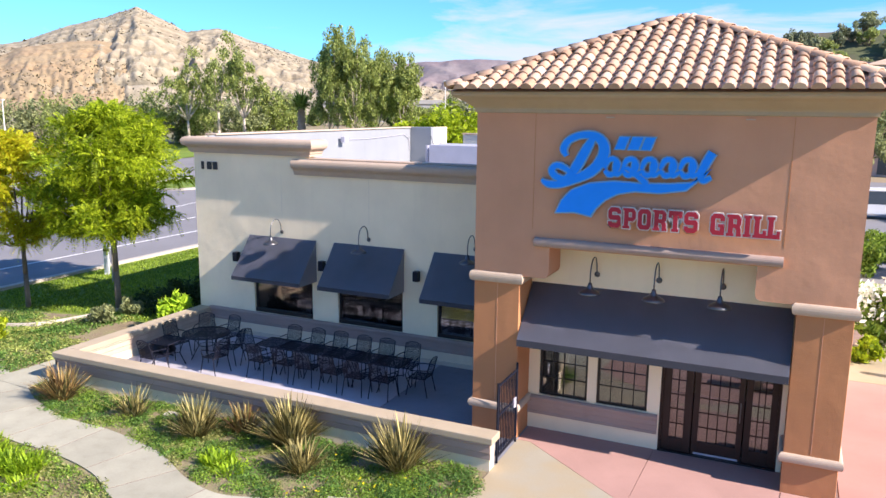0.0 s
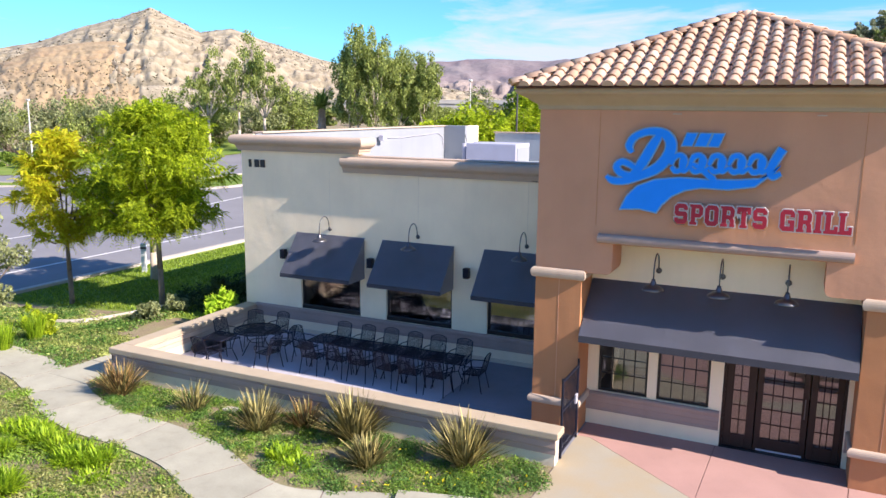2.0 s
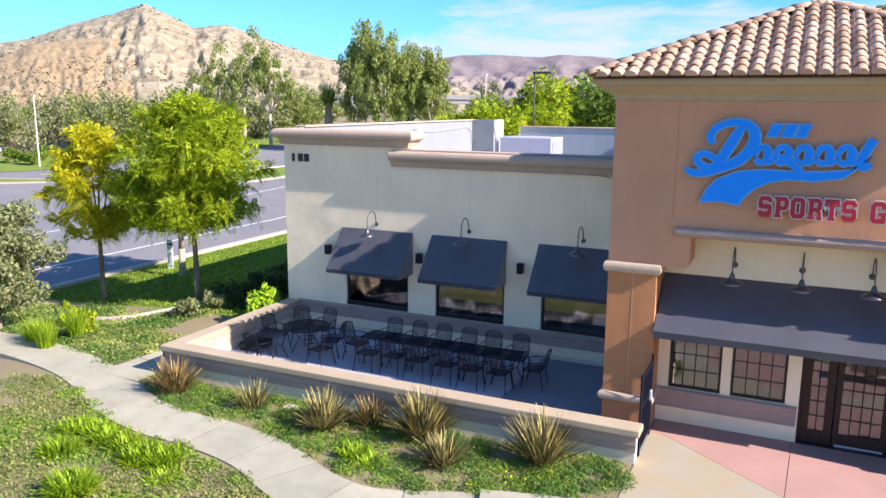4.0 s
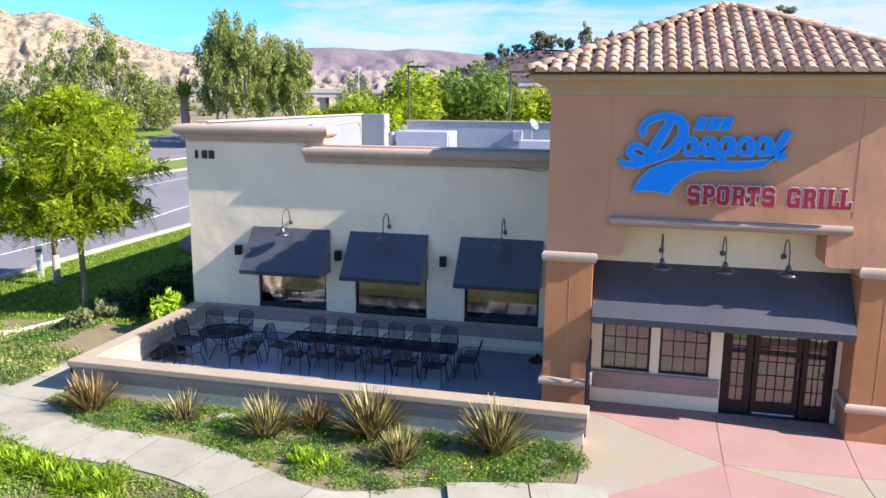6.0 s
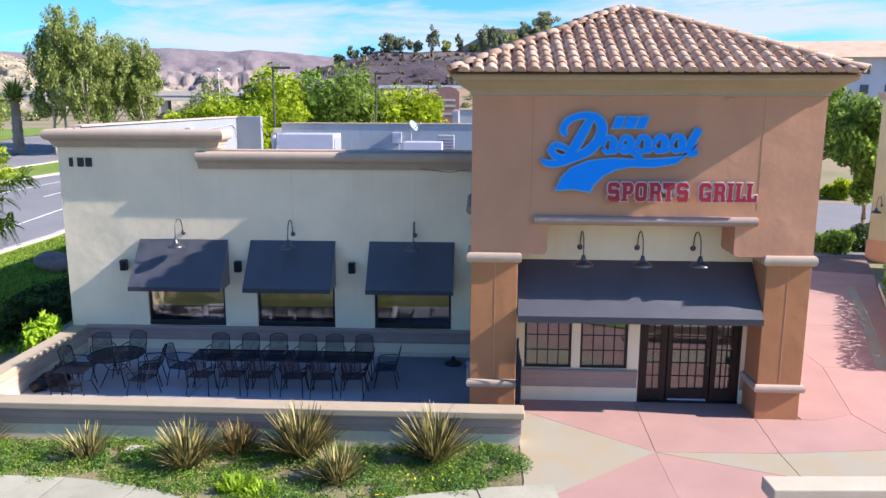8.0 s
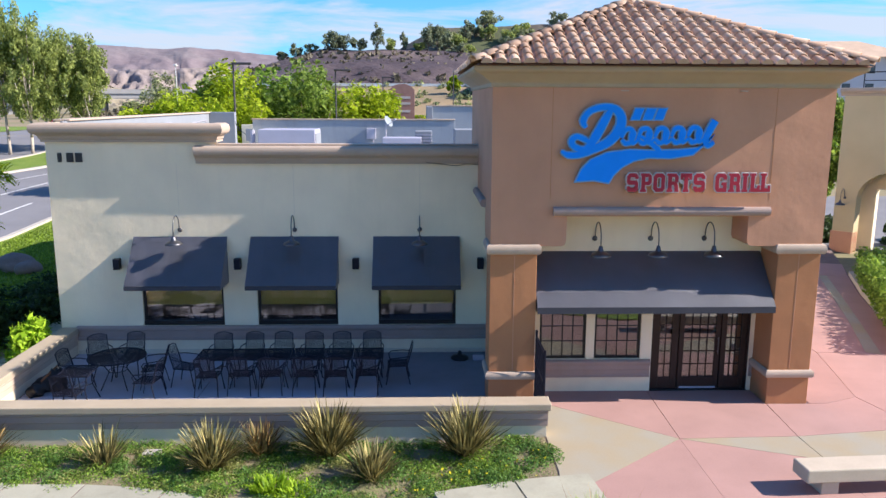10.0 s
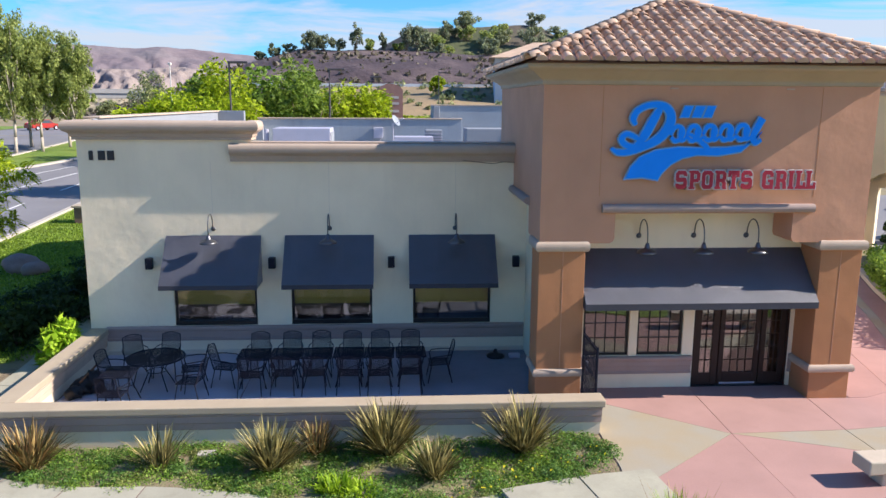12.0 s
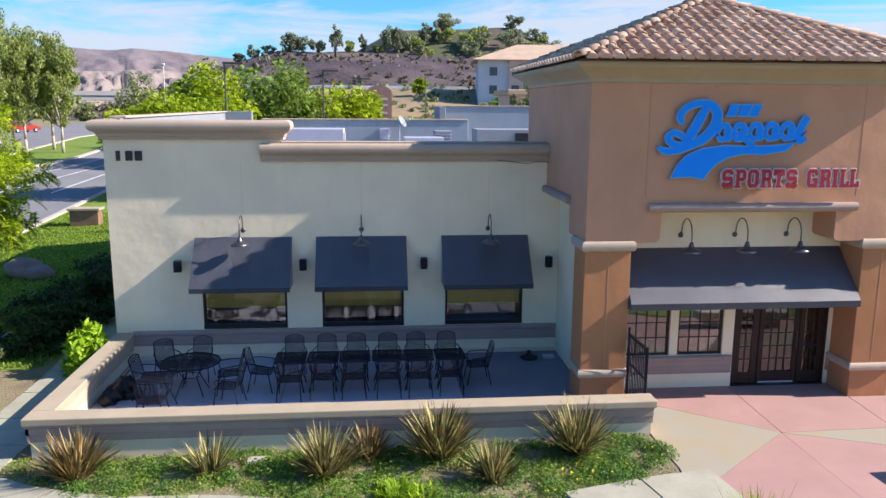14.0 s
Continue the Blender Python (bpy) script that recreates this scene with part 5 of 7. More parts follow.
def patio_chair():
    c = thing("patio_chair", 0, 0, 0, "black iron mesh patio armchair", "chair", "patio chairs")
    sw, sd, sh, bh = 0.46, 0.44, 0.42, 0.92
    bm = mesh_panel(bmesh.new(), (-sw / 2, -sd / 2, sh), (sw, 0, 0), (0, sd, 0.015), 18, 18, 0.0066)
    tube(bm, [(-sw / 2, -sd / 2, sh), (sw / 2, -sd / 2, sh), (sw / 2, sd / 2, sh + 0.015), (-sw / 2, sd / 2, sh + 0.015), (-sw / 2, -sd / 2, sh)], 0.012, 6)
    part("seat", bm, IRON, c)
    bm = mesh_panel(bmesh.new(), (-sw / 2 + 0.02, sd / 2, sh + 0.04), (sw - 0.04, 0, 0), (0, 0.13, bh - sh - 0.06), 18, 18, 0.0037)
    tube(bm, [(-sw / 2 + 0.01, sd / 2, sh), (-sw / 2 + 0.02, sd / 2 + 0.13, bh - 0.03), (-0.10, sd / 2 + 0.14, bh + 0.01), (0, sd / 2 + 0.14, bh + 0.02), (0.10, sd / 2 + 0.14, bh + 0.01), (sw / 2 - 0.02, sd / 2 + 0.13, bh - 0.03), (sw / 2 - 0.01, sd / 2, sh)], 0.012, 6)
    part("backrest", bm, IRON, c)
    for s in (-1, 1):
        bm = tube(bmesh.new(), [(s * sw / 2, sd / 2 + 0.06, sh + 0.24), (s * (sw / 2 + 0.05), sd / 4, sh + 0.235), (s * (sw / 2 + 0.06), -sd / 3, sh + 0.21), (s * (sw / 2 + 0.05), -sd / 2 + 0.02, sh + 0.15), (s * sw / 2, -sd / 2 + 0.06, sh)], 0.012, 6)
        part("arm", bm, IRON, c)
        part("leg", rod(bmesh.new(), (s * sw / 2, -sd / 2 + 0.04, sh), (s * (sw / 2 + 0.03), -sd / 2 - 0.04, 0), 0.012, seg=6), IRON, c)
        part("leg", rod(bmesh.new(), (s * sw / 2, sd / 2 - 0.02, sh), (s * (sw / 2 + 0.03), sd / 2 + 0.07, 0), 0.012, seg=6), IRON, c)
    return c


def square_table():
    t = thing("patio_table", 0, 0, 0, "black iron mesh square patio table", "table", "patio tables")
    bm = mesh_panel(bmesh.new(), (-0.33, -0.36, 0.72), (0.66, 0, 0), (0, 0.72, 0), 34, 36, 0.0056)
    tube(bm, [(-0.33, -0.36, 0.715), (0.33, -0.36, 0.715), (0.33, 0.36, 0.715), (-0.33, 0.36, 0.715), (-0.33, -0.36, 0.715)], 0.016, 6)
    part("tabletop", bm, IRON, t)
    for sx_ in (-1, 1):
        for sy_ in (-1, 1):
            part("leg", tube(bmesh.new(), [(sx_ * 0.29, sy_ * 0.31, 0.71), (sx_ * 0.20, sy_ * 0.22, 0.35), (sx_ * 0.30, sy_ * 0.32, 0)], 0.013, 6), IRON, t)
    part("stretcher", tube(bmesh.new(), [(-0.20, -0.22, 0.35), (0.20, 0.22, 0.35)], 0.01, 6), IRON, t)
    return t


def round_table(x, y):
    t = thing("round_table", x, y, 0, "black iron mesh round patio table", "table")
    bm = bmesh.new()
    R = 0.62
    for i in range(-28, 29):
        o = R * i / 28.8
        h = math.sqrt(max(R * R - o * o, 0))
        for a, b in (((o, -h), (o, h)), ((-h, o), (h, o))):
            a, b = Vector((*a, 0.72)), Vector((*b, 0.72))
            d = (b - a).normalized()
            n = Vector((-d.y, d.x, 0)) * 0.0060
            bm.faces.new([bm.verts.new(c) for c in (a - n, a + n, b + n, b - n)])
    tube(bm, [(R * math.cos(k * math.pi / 16), R * math.sin(k * math.pi / 16), 0.715) for k in range(33)], 0.016, 6)
    part("tabletop", bm, IRON, t)
    for k in range(4):
        a = math.pi / 4 + k * math.pi / 2
        ca, sa = math.cos(a), math.sin(a)
        part("leg", tube(bmesh.new(), [(0.40 * ca, 0.40 * sa, 0.71), (0.20 * ca, 0.20 * sa, 0.40), (0.42 * ca, 0.42 * sa, 0)], 0.013, 6), IRON, t)
    part("ring", tube(bmesh.new(), [(0.2 * math.cos(k * math.pi / 8), 0.2 * math.sin(k * math.pi / 8), 0.40) for k in range(17)], 0.009, 6), IRON, t)


TABX = (-6.16, -5.45, -4.75, -4.03, -3.34, -2.63)
tab = square_table()
tab.matrix_basis = pose(TABX[0], 1.42, 0)
for k, xx in enumerate(TABX[1:]):
    copy_thing(tab, pose(xx, 1.42 + 0.015 * ((k * 7) % 3 - 1), 0, 0, 0, ((k * 5) % 3 - 1) * 1.5))
chair = patio_chair()
chair.matrix_basis = pose(TABX[0] + 0.02, 0.86, 0, 0, 0, 180)
spots = []
for k, xx in enumerate(TABX):
    if k:
        spots.append((xx + (0.02, -0.03, 0.03, 0.0, -0.02)[k - 1], 0.88 + 0.02 * ((k * 3) % 4), 180 + (-3, 4, -2, 3, 1)[k - 1]))
    spots.append((xx + (0.0, 0.01, 0.02, 0.02, 0.02, 0.02)[k], 2.05 + 0.02 * (k % 3), (2, -3, 1, -2, 3, 0)[k]))
spots += [(-6.78, 1.42, 82), (-1.98, 1.55, -88)]
spots += [(-8.96, 1.98, 30), (-8.30, 2.12, -4), (-9.12, 1.08, 78), (-7.52, 1.34, -80), (-7.38, 0.56, -99), (-8.74, -0.16, 178)]
for x, y, r in spots:
    copy_thing(chair, pose(x, y, 0, 0, 0, r))
round_table(-8.30, 1.30)
copy_thing(tab, pose(-8.76, 0.34, 0, 0, 0, 3))

# folded umbrella that lies by the patio wall, and the umbrella foot
umb = thing("folded_umbrella", -9.84, 1.12, 0.0, "black folded patio umbrella heaped on the floor", "umbrella")
bm = bmesh.new()
for px, py, rx_, ry_, rz_ in ((0.0, 0.0, 0.30, 0.40, 0.26), (0.16, 0.16, 0.24, 0.28, 0.36), (-0.08, -0.30, 0.24, 0.26, 0.20), (0.30, -0.05, 0.22, 0.16, 0.14)):
    lump = bmesh.ops.create_icosphere(bm, subdivisions=3, radius=1.0)["verts"]
    for v in lump:
        c = v.co.copy()
        fold = 1 + 0.16 * math.sin(5 * math.atan2(c.y, c.x) + 4 * c.z + 7 * px) + 0.22 * noise.noise(c * 2.1 + Vector((px * 9, py * 9, 0)))
        v.co = Vector((px + c.x * rx_ * 0.8 * fold, py + c.y * ry_ * 0.8 * fold, max(0.004, rz_ * 0.45 + c.z * rz_ * 0.8 * fold)))
part("canopy", bm, PLASTIC, umb, smooth=True)
part("pole", rod(bmesh.new(), (0.02, -0.25, 0.30), (0.20, 0.30, 0.52), 0.022), material("wood_pole", (0.22, 0.09, 0.035), 0.6), umb, "brown wooden pole")
part("handle", tube(bmesh.new(), [(0.40, -0.10, 0.06), (0.52, -0.14, 0.05), (0.62, -0.12, 0.05)], 0.022, 6), PLASTIC, umb)
foot = thing("umbrella_base", -0.45, 3.10, 0.0, "round black umbrella base on the patio floor", "umbrella base")
part("disc", lathe(bmesh.new(), [(0.0, 0.0), (0.22, 0.0), (0.23, 0.03), (0.18, 0.07), (0.06, 0.10), (0.04, 0.20), (0.0, 0.20)], 20), PLASTIC, foot, smooth=True)
tray = thing("plastic_tub", 0.02, 3.02, 0.0, "small pale grey tub on the patio floor", "tub")
part("body", one_box(-0.14, 0.14, -0.09, 0.09, 0.0, 0.10, 0.02), DUCT, tray)

# ---- concrete bench ----
bench = thing("concrete_bench", 6.26, -3.66, 0.0, "pale cast concrete bench on the plaza", "bench", rz=3)
part("seat", one_box(-1.35, 1.35, -0.24, 0.24, 0.23, 0.47, 0.025), BENCHC, bench)
part("foot", one_box(-1.05, -0.75, -0.18, 0.18, 0.0, 0.23, 0.01), BENCHC, bench)
part("foot", one_box(0.75, 1.05, -0.18, 0.18, 0.0, 0.23, 0.01), BENCHC, bench)

# ---- roof plant ----
ac = thing("air_conditioner", -6.3, 14.2, 4.2, "grey metal rooftop air-conditioning unit", "air conditioner")
part("body", one_box(-1.15, 0.95, -0.8, 0.8, 0.0, 1.15, 0.02), DUCT, ac)
part("side_panel", one_box(0.952, 0.98, -0.7, 0.7, 0.1, 1.0, 0.005, 1), ROOFW, ac)
part("vent_pipe", rod(bmesh.new(), (-1.45, -0.3, 0), (-1.45, -0.3, 1.1), 0.09), DUCT, ac)
ac2 = thing("air_conditioner", 1.9, 17.5, 4.2, "pale rooftop air-conditioning unit with a dark grille", "air conditioner")
part("body", one_box(-1.9, 1.9, -0.8, 0.8, 0.0, 1.05, 0.02), ROOFW, ac2)
part("grille", one_box(-0.3, 0.5, -0.83, -0.80, 0.15, 0.9), PLASTIC, ac2)
ac3 = thing("air_conditioner", -2.2, 17.0, 4.2, "low grey rooftop unit", "air conditioner")
part("body", one_box(-0.8, 0.8, -0.6, 0.6, 0.0, 0.72, 0.02), DUCT, ac3)
dish = thing("satellite_dish", -3.05, 20.75, 5.05, "pale satellite dish on the rear parapet", "satellite dish")
bm = lathe(bmesh.new(), [(0.0, 0.0), (0.12, 0.012), (0.20, 0.035), (0.27, 0.075), (0.28, 0.075)], 20)
bm.transform(pose(0.08, -0.05, 0.40, 60, 0, 62))
part("reflector", bm, ROOFG, dish, smooth=True)
bm = rod(bmesh.new(), (0, 0.2, -0.8), (0, 0.05, 0.3), 0.03)
rod(bm, (0.02, 0.0, 0.2), (0.42, -0.30, 0.50), 0.014)
rod(bm, (0.38, -0.27, 0.47), (0.47, -0.33, 0.54), 0.035)
part("mast", bm, DUCT, dish)
meter = thing("meter_box", -3.75, 21.13, 4.2, "grey electrical box on the rear parapet", "electrical box")
part("box", one_box(-0.22, 0.22, -0.14, 0.06, 0.45, 0.95, 0.02), DUCT, meter)
part("conduit", tube(bmesh.new(), [(0.1, -0.04, 0.0), (0.1, -0.04, 0.45)], 0.02, 6), DUCT, meter)
meter = thing("meter_box", -8.55, 17.1, 4.2, "pale electrical box with conduit on the roof", "electrical box")
part("box", one_box(-0.15, 0.15, -0.1, 0.1, 0.55, 1.05, 0.02), ROOFW, meter)
part("conduit", tube(bmesh.new(), [(0.0, 0.0, 0.0), (0.0, 0.0, 0.55)], 0.025, 6), DUCT, meter)
part("conduit", tube(bmesh.new(), [(-0.15, 0.0, 0.8), (-0.5, 0.05, 1.05), (-0.62, 0.1, 1.35)], 0.012, 6), IRON, meter)
ac4 = thing("air_conditioner", -1.3, 18.2, 4.2, "small ribbed white rooftop condenser", "air conditioner")
part("body", one_box(-0.36, 0.36, -0.35, 0.35, 0.0, 0.95, 0.03), ROOFW, ac4)
for k in range(6):
    part("fin", one_box(-0.37, 0.37, -0.36, 0.36, 0.12 + 0.13 * k, 0.15 + 0.13 * k), DUCT, ac4)

flood = thing("floodlight", -10.25, 11.3, 5.53, "small grey floodlight on the white inner parapet", "floodlight")
part("bracket", rod(bmesh.new(), (0, 0, 0), (0.14, 0, 0.02), 0.02, seg=6), DUCT, flood)
part("housing", one_box(0.10, 0.30, -0.14, 0.14, -0.09, 0.13, 0.02), DUCT, flood)
part("cable", tube(bmesh.new(), [(0.02, 0.1, 0.0), (0.02, 2.0, -0.03), (0.02, 4.0, 0.03), (0.02, 5.3, 0.08), (0.02, 5.75, -0.1), (0.02, 5.9, -0.6)], 0.014, 5), DUCT, flood, "thin grey cable along the parapet")

# ---- tower roof of barrel tiles ----
EZ, AZ, EO = 7.12, 8.66, 0.50
apex = Vector(((TX0 + TX1) / 2, (TD + 0.3) / 2 - 0.10, AZ))
corners = [Vector((TX0 - EO + 0.10, -EO, EZ)), Vector((TX1 + EO - 0.10, -EO, EZ)), Vector((TX1 + EO - 0.10, TD + 0.3 + EO, EZ)), Vector((TX0 - EO + 0.10, TD + 0.3 + EO, EZ))]
roof = thing("roof", 0, 0, 0)
roof.parent = restaurant
tagged(roof, "hipped roof of terracotta barrel tiles")
bm = bmesh.new()
cv = [bm.verts.new(c - Vector((0, 0, 0.03))) for c in corners]
av = bm.verts.new(apex - Vector((0, 0, 0.03)))
for i in range(4):
    bm.faces.new((cv[i], cv[(i + 1) % 4], av))
bm.faces.new(cv[::-1])
part("roof_deck", bm, MORTAR, roof)


def barrel(length, r0, r1, thick=0.018, seg=8):
    """One curved clay tile, lower end at the origin, running up along +y."""
    vs, fs = [], []
    for r, y, lift in ((r0, 0.0, 0.012), (r1, length, 0.0)):
        for rr in (r, r - thick):
            for i in range(seg + 1):
                a = math.pi * i / seg
                vs.append((rr * math.cos(a), y, rr * math.sin(a) * 0.95 + lift))
    n = seg + 1
    for i in range(seg):
        fs += [(i, i + 1, 2 * n + i + 1, 2 * n + i), (n + i, 3 * n + i, 3 * n + i + 1, n + i + 1), (i, n + i, n + i + 1, i + 1)]
    return vs, fs


tv, tf = barrel(0.40, 0.110, 0.094)
tile_mesh = bpy.data.meshes.new("roof_tile")
tile_mesh.from_pydata(tv, [], tf)
tile_mesh.materials.append(TILE)
tile_mesh.shade_smooth()
# the lowest tile of each row is closed with clay
stop_mesh = bpy.data.meshes.new("eave_tile")
stop_mesh.from_pydata(tv, [], tf + [tuple(range(9, 18))])
stop_mesh.materials.append(TILE)
ROW, COL = 0.318, 0.269
rest_v, rest_f, pan_v, pan_f = [], [], [], []
for s in range(4):
    a, b = corners[s], corners[(s + 1) % 4]
    along = (b - a).normalized()
    mid = (a + b) / 2
    foot_pt = a + along * (apex - a).dot(along)
    upv = (apex - foot_pt)
    slope = upv.length
    upv.normalize()
    nrm = along.cross(upv)
    width = (b - a).length
    ncol = int(width / COL)
    off = (width - (ncol - 1) * COL) / 2
    for c in range(ncol):
        u = off + c * COL
        la = (foot_pt - a).length
        top = slope * (u / la if u < la else (width - u) / (width - la))
        base = a + along * u
        # the trough beside each row of covers
        for r in range(int((top + 0.06) / ROW) + 1):
            d0, d1 = r * ROW - 0.05, min((r + 1) * ROW + 0.02, top)
            if d1 - d0 < 0.05:
                continue
            k = len(pan_v)
            for d, lift in ((d0, 0.030), (d1, 0.0)):
                for i in range(7):
                    w = i / 6 * 2 - 1
                    pan_v.append(tuple(base + along * (COL / 2 + w * COL * 0.36) + upv * d + nrm * (0.012 + lift + 0.055 * w * w)))
            pan_f += [(k + i, k + i + 1, k + 8 + i, k + 7 + i) for i in range(6)]
        for r in range(int((top + 0.06) / ROW) + 1):
            d = r * ROW - 0.06
            if d > top - 0.10:
                continue
            jit = Vector((rnd(-0.006, 0.006), rnd(-0.006, 0.006), rnd(-0.004, 0.004)))
            org = base + upv * d + nrm * (0.02 + 0.004 * rnd(-1, 1)) + jit
            m = Matrix((along, upv, nrm)).transposed().to_4x4()
            m.translation = org
            m = m @ pose(0, 0, 0, -2.2, rnd(-1.5, 1.5), rnd(-1.2, 1.2))
            if s in (0, 3):
                ob = new("roof_tile", stop_mesh if r == 0 else tile_mesh)
                ob.parent = roof
                ob.matrix_basis = m
            else:
                kk = len(rest_v)
                rest_v += [tuple(m @ Vector(v)) for v in tv]
                rest_f += [tuple(kk + i for i in f) for f in tf]
for s in range(4):
    c = corners[s]
    d = (apex - c)
    n = int(d.length / 0.34) - 1
    f = d.normalized()
    side = f.cross(Vector((0, 0, 1))).normalized()
    upn = side.cross(f)
    for k in range(n + 1):
        m = Matrix((side, f, upn)).transposed().to_4x4()
        m.translation = c + f * (k * 0.34 - 0.05) + upn * 0.06
        m = m @ pose(0, 0, 0, -1.5, rnd(-2, 2), rnd(-1, 1)) @ Matrix.Diagonal((1.05, 1.0, 1.0, 1))
        ob = new("ridge_tile", tile_mesh)
        ob.parent = roof
        ob.matrix_basis = m
bm = lathe(bmesh.new(), [(0.15, -0.12), (0.14, 0.0), (0.09, 0.06), (0.0, 0.085)], 12, apex + Vector((0, 0, 0.03)))
part("apex_cap", bm, TILE, roof, smooth=True)
rest = pydata("rear_tiles", rest_v, rest_f, TILEJ, roof)
pydata("pan_tiles", pan_v, pan_f, TILEJ, roof)
tagged(rest, kind="stuff")

# ---- near planting ----
def flax(x, y, n, length, mat, seed, label, width=0.05, spread=0.98, bend=0.32):
    ob = thing("flax_plant", x, y, ground_z(x, y), label, "flax plant", "flax plants")
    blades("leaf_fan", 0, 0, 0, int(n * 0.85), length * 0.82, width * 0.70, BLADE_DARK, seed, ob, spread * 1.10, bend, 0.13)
    blades("striped_fan", 0, 0, 0, int(n * 0.95), length * 0.90, width * 0.62, mat, seed + 500, ob, spread * 1.06, bend * 0.8, 0.11)
    return ob


for i, (x, y, n, ln, mat, w) in enumerate(((-9.45, -2.35, 190, 1.05, BLADE_RED, 0.055), (-7.20, -2.35, 70, 0.95, BLADE_FLAX, 0.045), (-5.20, -2.55, 210, 1.05, BLADE_FLAX, 0.055),
                                           (-4.45, -1.95, 110, 0.85, BLADE_RED, 0.05), (-3.15, -2.05, 290, 1.22, BLADE_FLAX, 0.062), (-2.30, -2.95, 130, 0.85, BLADE_FLAX, 0.055), (-0.60, -2.10, 170, 1.22, BLADE_FLAX, 0.06))):
    flax(x, y, n, ln, mat, 40 + i, "bronze and olive striped flax plant with sword leaves", w)


def lily(x, y, n, length, seed):
    ob = thing("lily_clump", x, y, ground_z(x, y), "bright lime-green strappy lily clump", "lily", "lily clumps")
    blades("leaf_fan", 0, 0, 0, int(n * 3.2), length * 0.82, 0.038, BLADE_LIME, seed, ob, 1.20, 1.2, 0.24)


for i, (x, y, n, ln) in enumerate(((-7.65, -6.72, 190, 0.60), (-9.15, -5.72, 130, 0.46), (-9.75, -4.85, 110, 0.42), (-9.3, -4.75, 90, 0.40), (-8.75, -4.88, 130, 0.45), (-8.2, -5.0, 100, 0.42), (-7.50, -5.25, 150, 0.48), (-7.05, -5.15, 130, 0.46), (-6.6, -5.65, 50, 0.28), (-4.0, -3.35, 80, 0.35), (-3.55, -3.5, 50, 0.3))):
    lily(x, y, n, ln, 70 + i)
for i, (x, y, n, ln) in enumerate(((-15.35, -0.15, 260, 0.95), (-15.1, -1.35, 300, 1.0), (-15.9, -1.1, 200, 0.9))):
    gt = thing("grass_tuft", x, y, ground_z(x, y), "tall yellow-green tuft of fine arching grass", "ornamental grass", "grass tufts")
    blades("leaf_fan", 0, 0, 0, n, ln, 0.018, BLADE_LIME, 90 + i, gt, 0.45, 0.5, 0.14)
mp = thing("marker_post", -21.2, 9.6, ground_z(-21.2, 9.6), "white flat marker post beside the street", "marker post", rz=20)
part("post", one_box(-0.12, 0.12, -0.03, 0.03, -0.1, 1.3, 0.01), CARW, mp)
part("band", one_box(-0.123, 0.123, -0.033, 0.033, 1.05, 1.15), POLEM, mp)


def cover(name, x0, x1, y0, y1, n, size, mat, seed, label, inside, height=0.10, patch=1.1, keep=0.45):
    """Low creeping leaves over a piece of ground, in patches."""
    g = np.random.default_rng(seed)
    vs, fs, k = [], [], 0
    while k < n:
        x, y = g.uniform(x0, x1), g.uniform(y0, y1)
        h = noise.noise(Vector((x * patch + seed, y * patch, 0.3))) * 0.5 + 0.5
        k += 1
        if not inside(x, y) or h < keep * g.uniform(0.7, 1.2):
            continue
        z = ground_z(x, y) + 0.01 + height * max(0.1, h - 0.25) * 1.6 * g.random()
        a, s = g.uniform(0, 6.28), size * g.uniform(0.6, 1.3)
        tx, ty, up = math.cos(a) * s, math.sin(a) * s, g.uniform(0.1, 0.9) * s
        b = len(vs)
        vs += [(x, y, z), (x + tx * 0.5 - ty * 0.3, y + ty * 0.5 + tx * 0.3, z + up * 0.7), (x + tx, y + ty, z + up), (x + tx * 0.5 + ty * 0.3, y + ty * 0.5 - tx * 0.3, z + up * 0.6)]
        fs.append((b, b + 1, b + 2, b + 3))
    return tagged(pydata(name, vs, fs, mat), label, "groundcover", kind="stuff")


WALK = [(1.6, -3.75), (0.3, -3.95), (-1.2, -4.35), (-2.9, -4.95), (-4.2, -4.75), (-5.6, -4.10), (-7.1, -3.80), (-8.6, -3.72), (-10.2, -3.25), (-11.4, -2.65), (-13.2, -2.0), (-22, -1.8)]


def walk_y(x):
    return float(np.interp(-x, [-p[0] for p in WALK], [p[1] for p in WALK]))


def in_bed(x, y):
    if x > 0.95 or y > PY0 - 0.03:
        return False
    return y > walk_y(x) + 0.70 and (x > -10.7)


def in_front(x, y):
    return y < walk_y(x) - 0.72 and x < 1.2 - max(0, (-4.2 - y)) * 0.9


def in_west(x, y):
    return x < -12.2 and not (x > -13.5 and y > 0.8 + 0.5 * noise.noise(Vector((x * 2, y * 2, 0)))) and y > walk_y(x) + 0.70 and y < 4.4 + 0.25 * (x + 12) + noise.noise(Vector((x * .5, y * .5, 4)))


